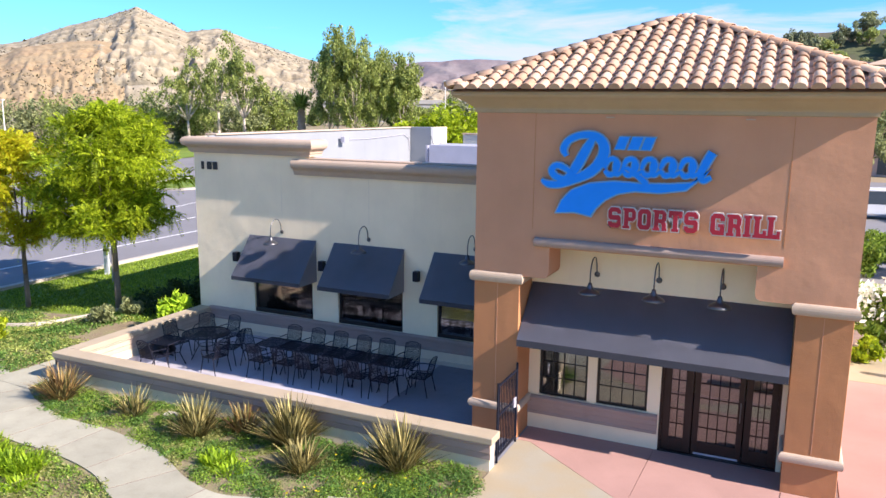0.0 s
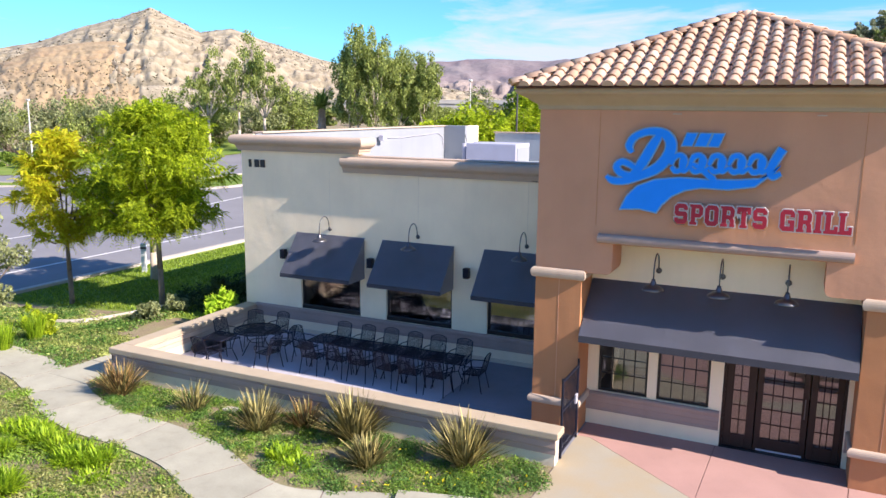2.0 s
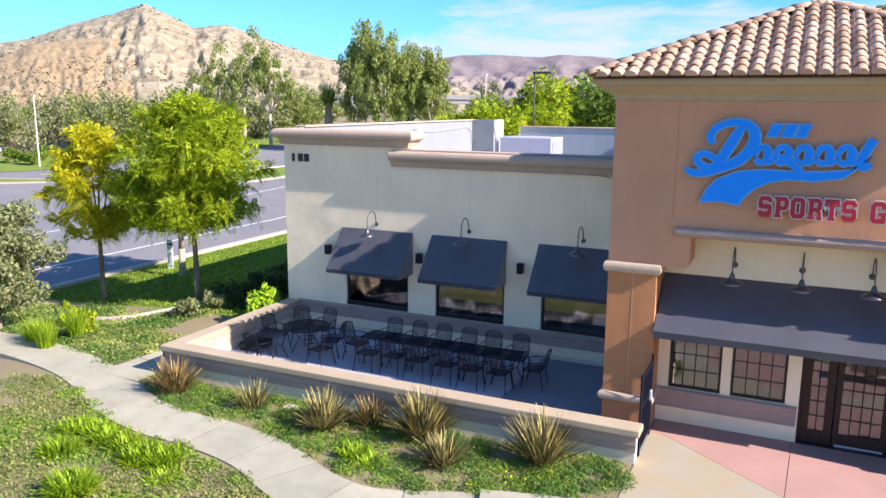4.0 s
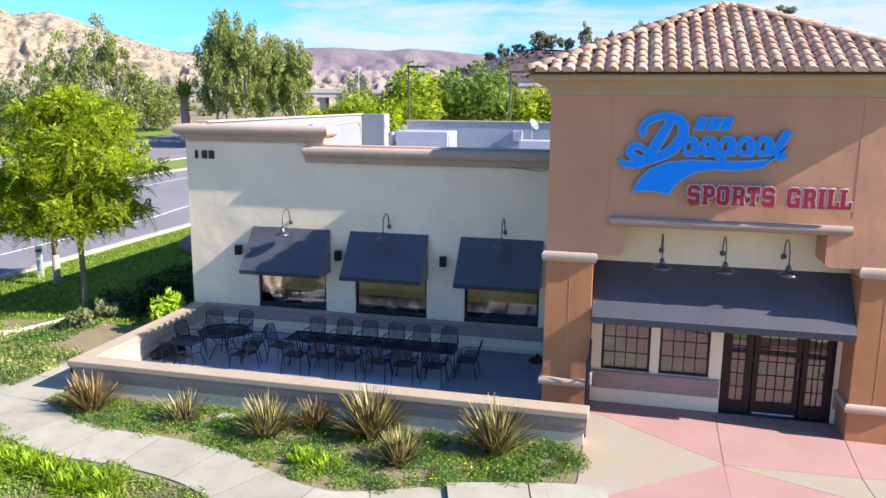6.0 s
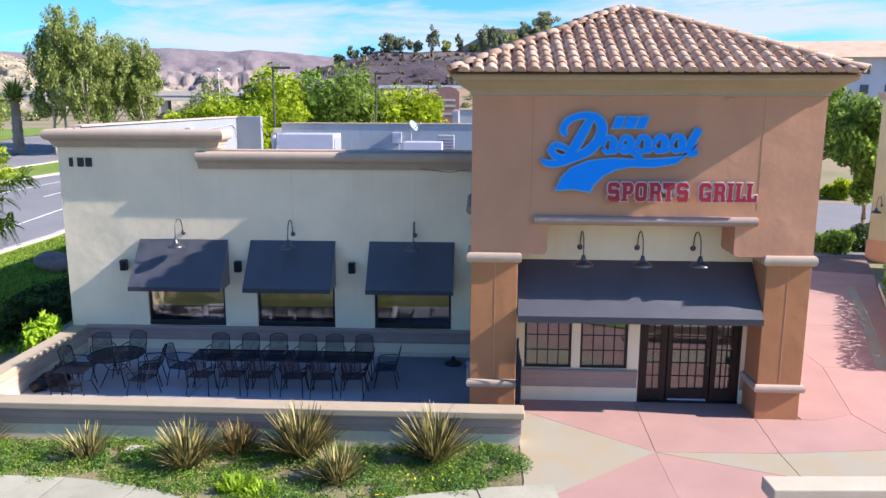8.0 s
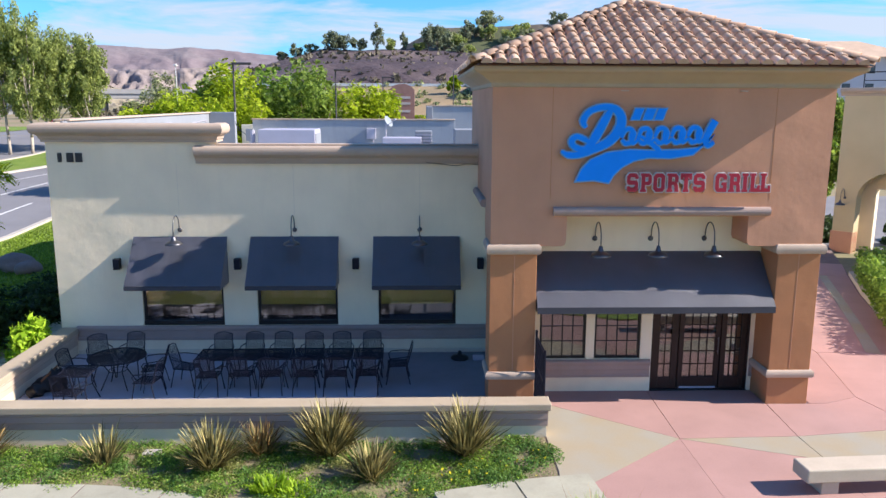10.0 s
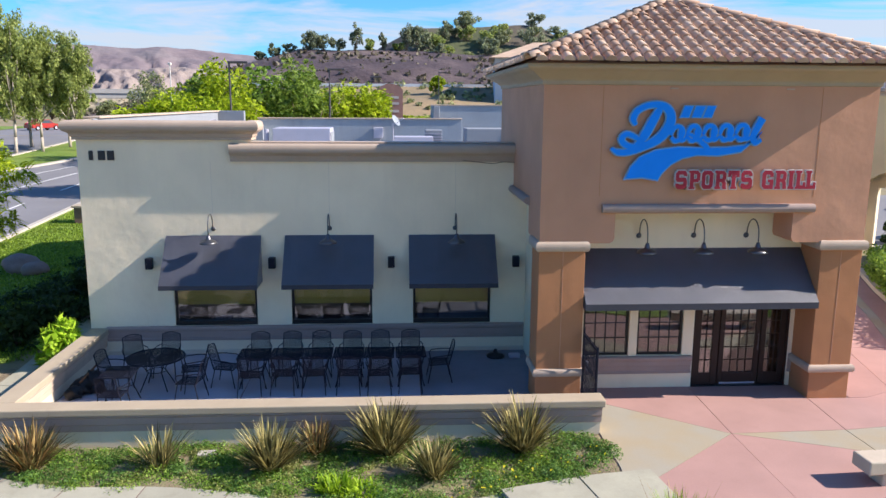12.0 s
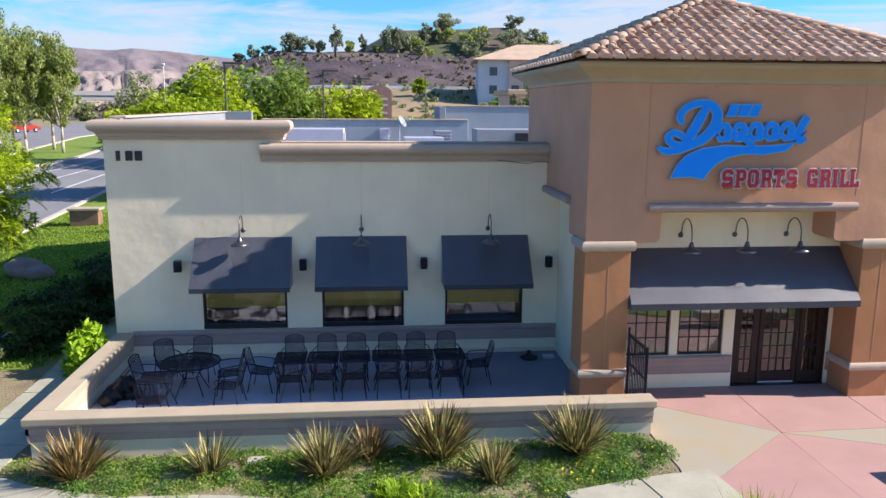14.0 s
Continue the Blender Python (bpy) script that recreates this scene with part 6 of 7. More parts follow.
def mounds(name, x0, x1, y0, y1, n, leaf, mat, seed, label, inside, rmax=0.34, hmax=0.22, per=330):
    """Low rounded cushions of creeping plants, unevenly strewn."""
    g = np.random.default_rng(seed)
    cl, k = [], 0
    while len(cl) < n and k < n * 12:
        k += 1
        x, y = g.uniform(x0, x1), g.uniform(y0, y1)
        if not inside(x, y) or noise.noise(Vector((x * 0.8 + seed, y * 0.8, 1.7))) < g.uniform(-0.5, 0.25):
            continue
        r = rmax * g.uniform(0.35, 1.0)
        cl.append(((x, y, ground_z(x, y) + 0.02), (r, r, hmax * (0.4 + 0.6 * r / rmax) * g.uniform(0.6, 1.1))))
    v, f = leaves(cl, len(cl) * per, leaf, seed, 0.1, 2.6, 0.6)
    v[:, 2] = np.maximum(v[:, 2], np.array([ground_z(p[0], p[1]) + 0.012 for p in v]))
    return tagged(pydata(name, v.tolist(), f.tolist(), mat), label, "groundcover", kind="stuff")


cover("groundcover", -10.7, 1.0, -5, -1.5, 36000, 0.024, LEAF_COVER, 3, "low green groundcover in the planting bed", in_bed, 0.10, 1.3, 0.44)
mounds("groundcover_cushions", -10.7, 1.0, -5, -1.5, 135, 0.021, LEAF_COVER, 4, "green cushions of groundcover in the planting bed", in_bed, 0.34, 0.20, 430)
mounds("groundcover_cushions", -10.7, 1.0, -5, -1.5, 125, 0.020, LEAF_HEDGE, 7, "bright green cushions of groundcover in the planting bed", in_bed, 0.40, 0.16, 460)
mounds("dry_groundcover", -10.7, 1.0, -5, -1.5, 80, 0.020, LEAF_DRY, 8, "dry olive cushions in the planting bed", in_bed, 0.3, 0.13, 420)
cover("groundcover", -14, 2, -9, -3, 50000, 0.042, LEAF_COVER, 5, "patchy green groundcover beside the path", in_front, 0.08, 0.9, 0.46)
cover("dry_groundcover", -14, 2, -9, -3, 72000, 0.048, LEAF_DRY, 6, "dry olive groundcover beside the path", in_front, 0.07, 1.2, 0.30)
mounds("groundcover_cushions", -14, 2, -9, -3, 150, 0.028, LEAF_HEDGE, 15, "green cushions of groundcover beside the path", in_front, 0.4, 0.16, 300)
mounds("groundcover_cushions", -14, 2, -9, -3, 420, 0.029, LEAF_DRY, 16, "yellow-green cushions of groundcover beside the path", in_front, 0.36, 0.13, 170)
cover("groundcover", -24, -10.7, -2.5, 6, 30000, 0.07, LEAF_COVER, 9, "low green groundcover west of the patio", in_west, 0.12, 0.7, 0.42)
cover("dry_groundcover", -24, -10.7, -2.5, 6, 24000, 0.06, LEAF_DRY, 10, "dry olive groundcover west of the patio", in_west, 0.10, 0.9, 0.34)
mounds("groundcover_cushions", -24, -10.7, -2.5, 5, 260, 0.040, LEAF_PALE, 17, "pale green low shrubs west of the patio", in_west, 0.55, 0.16, 150)
mounds("groundcover_cushions", -24, -10.7, -2.5, 5, 140, 0.040, LEAF_COVER, 18, "grey-green low shrubs west of the patio", in_west, 0.5, 0.2, 160)
cover("yellow_flowers", -2.2, 0.9, -4.2, -2.2, 170, 0.062, PETALY, 12, "tiny yellow flowers in the groundcover", in_bed, 0.30, 1.5, 0.45)


def lawn_blades(x0, x1, y0, y1, n, seed):
    g = np.random.default_rng(seed)
    x, y, a = g.uniform(x0, x1, n), g.uniform(y0, y1, n), g.uniform(0, 6.28, n)
    vs, fs = [], []
    for i in range(n):
        z = ground_z(x[i], y[i]) + 0.01
        c, s = math.cos(a[i]) * 0.03, math.sin(a[i]) * 0.03
        h = 0.05 + 0.05 * g.random()
        vs += [(x[i] - c, y[i] - s, z), (x[i] + c, y[i] + s, z), (x[i] + s * 1.2, y[i] - c * 1.2, z + h)]
        fs.append((3 * i, 3 * i + 1, 3 * i + 2))
    return tagged(pydata("grass", vs, fs, LEAF_GRASS), "short green lawn grass", "grass", kind="stuff")


lawn_blades(-22.2, -12.3, 3.6, 32, 60000, 14)


def bush(name, x, y, rx, rz, n, size, mat, seed, label, clumps=10, z=None, group="", long=1.8):
    ob = thing(name, x, y, ground_z(x, y) if z is None else z, label, "shrub", group)
    cl = crown_clumps(0, 0, rz * 0.8, rx * 0.75, rz * 0.75, clumps, seed, 0.45)
    cl = [((c[0], c[1], max(c[2], r[2] * 0.8)), r) for c, r in cl]
    bm = bmesh.new()
    for c, r in cl[:6]:
        rod(bm, (0, 0, -0.05), c, 0.02, 0.006, 5)
    part("stem", bm, BARK, ob)
    foliage("foliage", cl, n, size, mat, ob, seed, long=long)
    return ob


bush("shrub", -11.15, 3.05, 0.62, 0.80, 1500, 0.095, LEAF_BROAD, 21, "bright green broad-leaved shrub by the patio wall", 16, long=3.2)
# near-black leaf deepens the building's shade here by colour
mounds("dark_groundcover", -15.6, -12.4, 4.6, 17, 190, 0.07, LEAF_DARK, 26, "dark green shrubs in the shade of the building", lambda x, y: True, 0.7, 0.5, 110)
bush("shrub", -14.0, 2.9, 0.60, 0.42, 1500, 0.07, LEAF_OLIVE, 22, "grey-green rounded shrub in the bed")
bush("shrub", -13.9, 4.1, 0.55, 0.40, 1200, 0.07, LEAF_OLIVE, 23, "grey-green rounded shrub in the bed")
bush("shrub", -15.6, 0.3, 0.6, 0.4, 900, 0.09, LEAF_LIME, 24, "low lime-green shrub in the bed")
bush("shrub", -16.9, 0.9, 0.5, 0.5, 900, 0.09, LEAF_LIME, 25, "low lime-green shrub in the bed")
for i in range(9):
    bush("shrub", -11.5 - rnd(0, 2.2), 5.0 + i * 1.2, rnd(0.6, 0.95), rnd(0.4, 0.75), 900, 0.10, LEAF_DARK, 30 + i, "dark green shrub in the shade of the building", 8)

for x, y, seed in ((-72.0, 39.5, 27), (-68.6, 39.2, 28), (-70.5, 42.0, 29)):
    bush("shrub", x, y, 1.3, 1.0, 1600, 0.15, LEAF_MID, seed, "rounded green shrub on the far lawn", 12)

# trees west of the building
tree("street_tree", -15.0, 4.5, -0.2, 6.9, 0.10, 2.45, 2.75, LEAF_LIME, BARK, 50000, 0.050, 101, "bright lime-green feathery street tree", clumps=120, feathery=0.42, layered=True)
tree("street_tree", -18.9, 4.0, -0.5, 6.3, 0.09, 1.7, 2.6, LEAF_YEL, BARK, 21000, 0.054, 102, "yellowing street tree with a thin crown", clumps=62, feathery=0.42, layered=True)
tree("street_tree", -19.4, 8.4, -0.5, 5.6, 0.13, 1.6, 2.4, LEAF_LIME, PALEBARK, 12000, 0.085, 103, "lime-green street tree with a pale trunk", clumps=60, feathery=0.5, layered=True)
tree("street_tree", -18.7, -0.2, -0.45, 4.0, 0.10, 1.9, 0.7, LEAF_OLIVE, BARK, 18000, 0.07, 104, "grey-green tree with fine leaves", clumps=50, spread=0.24)

# planting in front of the plaza
fb = tagged(new("front_lawn"), "green lawn strip in front of the plaza", kind="structure")
part("turf", slab(bmesh.new(), [(0.2, -5.35), (1.9, -5.6), (3.4, -5.15), (4.4, -4.68), (11.0, -4.45), (11.0, -13.8), (-1.4, -13.8), (-1.4, -6.6)], -0.09, 0.03), LAWN, fb)
gt = thing("grass_tuft", 1.1, -5.55, 0.03, "tall yellow-green tuft of fountain grass with seed heads", "ornamental grass", "grass tufts")
blades("leaf_fan", 0, 0, 0, 420, 0.80, 0.016, BLADE_LIME, 97, gt, 0.55, 0.6, 0.16)
blades("seed_stems", 0, 0, 0, 40, 1.0, 0.010, BLADE_RED, 98, gt, 0.75, 0.35, 0.16)

# small utility box and boulder
ub = thing("irrigation_box", -6.45, -1.98, -0.13, "pale concrete irrigation box lid in the bed", "utility box")
part("lid", one_box(-0.16, 0.16, -0.11, 0.11, 0.0, 0.10, 0.012), KERBC, ub)
for i, (x, y, s) in enumerate(((-17.8, 15.4, 0.7), (-16.9, 14.6, 0.5))):
    b = thing("boulder", x, y, ground_z(x, y), "reddish boulder on the lawn", "rock")
    bm = bmesh.new()
    bmesh.ops.create_icosphere(bm, subdivisions=3, radius=s)
    for v in bm.verts:
        v.co *= 1 + 0.25 * noise.noise(v.co * 1.6 + Vector((i * 3, 0, 0)))
        v.co.z *= 0.65
    bm.transform(Matrix.Translation((0, 0, s * 0.35)))
    part("stone", bm, material("boulder_stone", (0.26, 0.17, 0.14), 0.9, var=0.25, scale=3, fine=25, bump=0.5, bump_dist=0.02), b, smooth=True)

pil = thing("stone_pillar", -19.9, 28.0, ground_z(-19.9, 28.0), "low stone-faced pillar with a pale cap beside the street", "pillar")
part("core", one_box(-0.75, 0.75, -0.35, 0.35, -0.1, 0.85, 0.02), material("pillar_stone", (0.24, 0.14, 0.09), 0.9, var=0.3, scale=3, fine=14, bump=0.6, bump_dist=0.03), pil)
part("cap", one_box(-0.85, 0.85, -0.45, 0.45, 0.852, 0.98, 0.02), CAPM, pil)

# ---- east side ----
bush("flowering_shrub", 8.35, 10.0, 0.9, 1.25, 2600, 0.11, LEAF_MID, 51, "tall shrub covered with white flowers", 12, z=-0.05)
fl = foliage("blossom", crown_clumps(0, 0, 1.25, 0.85, 1.05, 12, 51, 0.45), 700, 0.10, PETAL, None, 52)
fl.location = (8.35, 10.0, -0.05)
tagged(fl, "white blossom on the tall shrub", "blossom", kind="stuff")
bush("shrub", 8.0, 8.9, 0.45, 0.5, 900, 0.09, LEAF_LIME, 53, "lime-green shrub at the corner", 8, z=-0.05)
bollard = thing("concrete_bollard", 8.75, 7.95, 0.0, "pale round concrete bollard", "bollard")
part("post", lathe(bmesh.new(), [(0.0, 0.0), (0.13, 0.0), (0.13, 0.50), (0.11, 0.55), (0.0, 0.56)], 18), KERBC, bollard, smooth=True)
hedge = thing("hedge", 15.2, 9.2, 0.0, "clipped bright green box hedge behind a kerb", "hedge")
cl = [((-2.25 + 1.95 * s + o, -2.0 + 4.5 * s, z), (0.42, 0.42, 0.32)) for s in np.linspace(-0.85, 1, 20) for o in (0.0, 0.5, 1.0, 1.5, 2.0) for z in (0.38, 0.92)]
foliage("foliage", cl, 34000, 0.07, LEAF_HEDGE, hedge, 54)
kb = tagged(new("kerb_east"), "curved pale concrete kerb round the hedge bed", kind="structure")
ring = [(11.05, 3.0), (12.5, 6.5), (13.55, 9.5), (14.75, 12.4), (20, 13), (20, 2)]
part("kerb_ring", slab(bmesh.new(), ring, -0.05, 0.15), KERBC, kb)
part("bed", slab(bmesh.new(), [(11.4, 3.2), (12.75, 6.5), (13.8, 9.5), (14.95, 12.2), (19.8, 12.8), (19.8, 2.2)], 0.0, 0.155), SOIL, kb)
tree("street_tree", 18.9, 22.4, -0.1, 6.7, 0.11, 1.9, 2.2, LEAF_MID, BARK, 16000, 0.13, 106, "dark green tree by the car park", clumps=45, spread=0.26)
tree("street_tree", 24.5, 42, -0.1, 9.5, 0.2, 3.6, 2.6, LEAF_MID, BARK, 14000, 0.17, 107, "green tree beyond the car park", clumps=45, spread=0.25)
bush("hedge_shrub", 26, 40.5, 1.8, 0.9, 2500, 0.16, LEAF_LIME, 108, "bright green shrub bed beyond the car park", 12, z=-0.1)
bush("shrub", 16.3, 20.0, 1.3, 0.9, 5000, 0.09, LEAF_MID, 55, "dark green shrub by the car park", 22, z=-0.5)
tagged(part("car_park", slab(bmesh.new(), [(7.6, 21.5), (14.2, 19.0), (20, 17.5), (60, 8), (60, 39), (20, 37.5), (16, 75), (7.6, 75)], -0.14, -0.105), ASPHALT), "asphalt car park behind the plaza", kind="structure")
tagged(part("east_lawn", slab(bmesh.new(), [(7.6, 13.2), (12.4, 15.9), (14.0, 15.4), (15.2, 16.6), (14.2, 19.0), (8.2, 21.5), (7.6, 20)], -0.14, -0.09), LAWN), "strip of green lawn", kind="structure")


def car(x, y, z, rz, paint, label, length=4.5, height=1.45, van=False, category="car"):
    c = thing("car", x, y, z, label, category, rz=rz)
    L, W = length / 2, 0.88
    bm = bmesh.new()
    if van:
        prof = [(-L, 0.35), (L, 0.35), (L, 0.95), (L - 0.25, 1.1), (L - 0.9, height), (-L + 0.05, height), (-L, height - 0.1)]
    else:
        prof = [(-L, 0.3), (L, 0.3), (L, 0.68), (L - 0.15, 0.78), (L - 1.15, 0.92), (L - 1.75, height - 0.03), (-L + 1.2, height), (-L + 0.45, 0.98), (-L + 0.02, 0.9)]
    prism(bm, prof, lambda u, v, w: Vector((u, w, v)), (-W, W))
    bmesh.ops.bevel(bm, geom=[e for e in bm.edges], offset=0.05, segments=2, affect="EDGES")
    part("body", bm, paint, c, smooth=False)
    if van:
        gl = [(L - 0.88, 1.02), (L - 0.32, 1.06), (L - 0.86, height - 0.12), (-L + 0.5, height - 0.12), (-L + 0.5, 1.02)]
    else:
        gl = [(L - 1.25, 0.95), (L - 1.78, height - 0.10), (-L + 1.22, height - 0.08), (-L + 0.62, 0.98)]
    part("window", prism(bmesh.new(), gl, lambda u, v, w: Vector((u, w, v)), (-W - 0.006, W + 0.006)), DARKGL, c)
    for sxx in (-L + 0.8, L - 0.85):
        for syy in (-W + 0.02, W - 0.02):
            wbm = rod(bmesh.new(), (sxx, syy - 0.1, 0.31), (sxx, syy + 0.1, 0.31), 0.31, seg=18)
            w = part("wheel", wbm, TYRE, c)
            part("rim", rod(bmesh.new(), (sxx, syy - 0.108, 0.31), (sxx, syy + 0.108, 0.31), 0.19, seg=14), DUCT, w)
    for syy in (-0.6, 0.6):
        part("headlight", one_box(L - 0.03, L + 0.012, syy - 0.16, syy + 0.16, 0.6, 0.72, 0.01, 1), ROOFW, c)
        part("tail_light", one_box(-L - 0.012, -L + 0.03, syy - 0.16, syy + 0.16, 0.68, 0.84, 0.01, 1), CARR, c)
    return c


car(11.6, 44, -0.1, 10, CARW, "white parked van in the car park", 5.0, 2.0, True, "van")
car(12.5, 34, -0.1, 80, CARK, "dark parked car in the car park")
car(31, 30, -0.1, 20, CARB, "blue parked car in the car park")
car(-52, 96, ground_z(-52, 96), 62, CARR, "red car on the far carriageway")
for i in range(9):
    car(-84 - 3.1 * i, 44 + 1.2 * i, ground_z(-84, 44 + 1.2 * i), 70, (CARW, CARK, CARB, CARW)[i % 4], ("white", "dark", "blue", "white")[i % 4] + " car parked beyond the street", 4.4, 1.5)

# neighbouring building with an archway
arch = thing("arcade_building", 17.02, 18.0, -0.05, "cream stucco neighbour building with an archway", "building", rz=-52)
out = [(0, -0.1), (0.9, -0.1)] + [(0.9 + 1.6 * (1 - math.cos(math.pi * i / 12)), 2.35 + 1.25 * math.sin(math.pi * i / 12)) for i in range(13)] + [(4.1, -0.1), (12, -0.1), (12, 7.0), (0, 7.0)]
part("front_wall", prism(bmesh.new(), out, lambda u, v, w: Vector((u, w, v)), (0.0, 0.5)), material("ochre_stucco", (0.58, 0.46, 0.27), 0.9, var=0.08, scale=0.8, fine=45, bump=0.3), arch)
part("side_wall", one_box(-0.003, 0.4, 0.5, 1.6, -0.1, 7.0), CREAM, arch)
part("back_wall", wall_with_holes(0.4, 12, 1.3, 1.6, -0.1, 7.0, [(1.2, 3.8, -0.1, 2.7)]), CREAM, arch)
# unseen end wall, added to keep the low sun out of the passage
part("end_wall", one_box(11.6, 12, 0.5, 1.3, -0.1, 6.2), CREAM, arch)
part("roof_slab", one_box(0.4, 12, 0.5, 1.3, 6.2, 6.45), ROOFG, arch)
part("cornice", along_x([(u - WY, v) for u, v in cornice_profile(WY, 6.75, 7.1, 0.16)], -0.16, 12.1), CORNICE, arch)
bm = bmesh.new()
for k in range(9):
    rod(bm, (0.6 + 1.4 * k, 0.3, 7.0), (0.6 + 1.4 * k, 0.3, 7.75), 0.025, seg=6)
rod(bm, (0.6, 0.3, 7.75), (11.8, 0.3, 7.75), 0.025, seg=6)
rod(bm, (0.6, 0.3, 7.4), (11.8, 0.3, 7.4), 0.018, seg=6)
part("roof_railing", bm, IRON, arch)
part("pier_dado", one_box(-0.05, 0.9, -0.05, 0.5, -0.1, 0.85, 0.02), TERRA, arch)
lm = gooseneck(0, 0, 0, 0.4)
lm.matrix_basis = pose(17.02 + 0.42 * math.cos(radians(-52)), 18.0 + 0.42 * math.sin(radians(-52)), 2.3, 0, 0, -52)


# the first three are added to darken the view through the archway
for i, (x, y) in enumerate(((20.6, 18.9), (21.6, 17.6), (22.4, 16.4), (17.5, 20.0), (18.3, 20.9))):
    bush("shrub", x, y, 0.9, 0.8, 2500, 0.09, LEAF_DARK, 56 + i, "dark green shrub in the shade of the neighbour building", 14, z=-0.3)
car(24.0, 20.2, -0.1, 30, CARB, "blue parked car beyond the archway")

# ---- mid-distance trees ----
def far_tree(x, y, h, r, mat, seed, label, n=2600, leaf=0.34, trunk=0.16, z0=0.25, clumps=14, bark=BARK, spread=0.40, name="tree", droop=0.3, feathery=0.0):
    return tree(name, x, y, ground_z(x, y), h, trunk, r, h * z0, mat, bark, n, leaf, seed, label, clumps=clumps, spread=spread, droop=droop, feathery=feathery)


for i, (x, y, top, r) in enumerate(((-20.2, 55, 8.4, 2.8), (-17.4, 52, 10.0, 3.0), (-15.0, 56, 10.0, 3.5), (-11.2, 54, 9.8, 3.5), (-7.8, 57, 9.2, 3.4), (-21.5, 66, 9.4, 3.3), (-13.0, 68, 10.6, 3.6), (-5.4, 58, 7.8, 2.6))):
    far_tree(x, y, top - ground_z(x, y), r, (LEAF_MID, LEAF_SUNNY, LEAF_HEDGE)[i % 3], 200 + i, "bright green car-park tree", 7200, 0.145, z0=0.10, clumps=70, spread=0.24, feathery=0.5)
far_tree(-24.0, 56, 9.2 - ground_z(-24, 56), 2.3, LEAF_OLIVE, 209, "olive-green tree beside the street", 7000, 0.13, z0=0.15, clumps=50, spread=0.26)
for i, (x, y, top, r) in enumerate(((-20.4, 37.5, 6.2, 1.8), (-18.4, 38.5, 7.2, 2.1), (-16.3, 37, 7.2, 2.1), (-14.2, 40, 7.0, 2.2))):
    far_tree(x, y, top - ground_z(x, y), r, LEAF_SUNNY, 220 + i, "lime-green street tree behind the building", 7000, 0.105, z0=0.25, clumps=90, spread=0.22, feathery=0.45)
for i, (x, y, h, r) in enumerate(((11.3, 60, 8.6, 2.4), (14.6, 63, 9.2, 2.8), (18.5, 66, 9.0, 2.8))):
    far_tree(x, y, h, r, LEAF_OLIVE, 224 + i, "dusky green tree behind the car park", 9000, 0.16, z0=0.2, clumps=45, spread=0.25)
for i, (x, y) in enumerate(((8.9, 22.5), (9.6, 24.5), (10.6, 26.5))):
    bush("shrub", x, y, 0.9, 1.1, 3000, 0.09, LEAF_MID, 228 + i, "green shrub at the edge of the car park", 14, z=-0.1)
# eucalyptus group beyond the street
for i, (x, y, h, r) in enumerate(((-37.2, 62, 12.0, 2.8), (-38.8, 60, 13.6, 2.9), (-40.9, 60, 15.6, 2.9), (-42.2, 60, 13.0, 2.3), (-40.5, 67, 13.0, 3.0), (-36.2, 66, 12.0, 3.0), (-34.2, 63, 10.6, 2.4))):
    far_tree(x, y, h, r, LEAF_EUC, 230 + i, "tall eucalyptus with pale trunk", 11000, 0.105, 0.15, 0.24, 95, PALEBARK, 0.16, "eucalyptus_tree", 0.8)
for i, (x, y, h, r) in enumerate(((-59.6, 62, 14.6, 4.2), (-63.5, 61, 11.0, 3.4), (-56.4, 63, 11.6, 3.0))):
    far_tree(x, y, h, r, LEAF_EUC, 250 + i, "tall open eucalyptus with a pale trunk", 5200, 0.12, 0.20, 0.34, 56, PALEBARK, 0.15, "eucalyptus_tree", 0.8)

palm = thing("palm_tree", -46.9, 61.5, ground_z(-46.9, 61.5), "fan palm with a thick shaggy trunk", "palm tree")
bm = bmesh.new()
for k in range(13):
    rod(bm, (0, 0, k * 0.42), (0, 0, k * 0.42 + 0.44), 0.56 - 0.012 * k + 0.06 * (k % 2), 0.50 - 0.012 * k, 10)
part("trunk", bm, SHAG, palm)
blades("frond_crown", 0, 0, 5.4, 260, 2.3, 0.24, PALM, 77, palm, 1.75, 0.75, 0.2)

# grey-green belt of trees beyond the street
belt_g = random.Random(9)
for i in range(40):
    a = i / 39
    x, y = -96 + 36 * a + belt_g.uniform(-3, 3), 30 + 52 * a + belt_g.uniform(-4, 4)
    far_tree(x, y, belt_g.uniform(5.0, 7.6), belt_g.uniform(2.6, 3.6), (LEAF_OLIVE, LEAF_OLIVE, LEAF_EUC)[i % 3], 300 + i, "grey-green tree beyond the street", 2300, 0.185, 0.12, 0.05, 26, spread=0.3)
for i in range(16):
    x, y = -150 + 9 * i + belt_g.uniform(-4, 4), 130 + 4 * i + belt_g.uniform(-10, 10)
    far_tree(x, y, belt_g.uniform(3.5, 6), belt_g.uniform(2.5, 4), (LEAF_OLIVE, LEAF_DARK, LEAF_EUC)[i % 3], 340 + i, "dusty green tree in the valley", 1500, 0.36, 0.2, 0.05, 12)


# ---- poles, monument sign, overpass ----
def street_lamp(x, y, h, mat, arm=1.2, rz=0, thick=0.08):
    s = thing("street_lamp", x, y, ground_z(x, y), "tall thin street lamp", "street lamp", rz=rz)
    part("pole", rod(bmesh.new(), (0, 0, 0), (0, 0, h), thick, thick * 0.7, 8), mat, s)
    part("head", one_box(-0.1, arm, -0.14, 0.14, h - 0.05, h + 0.10, 0.03), mat, s)


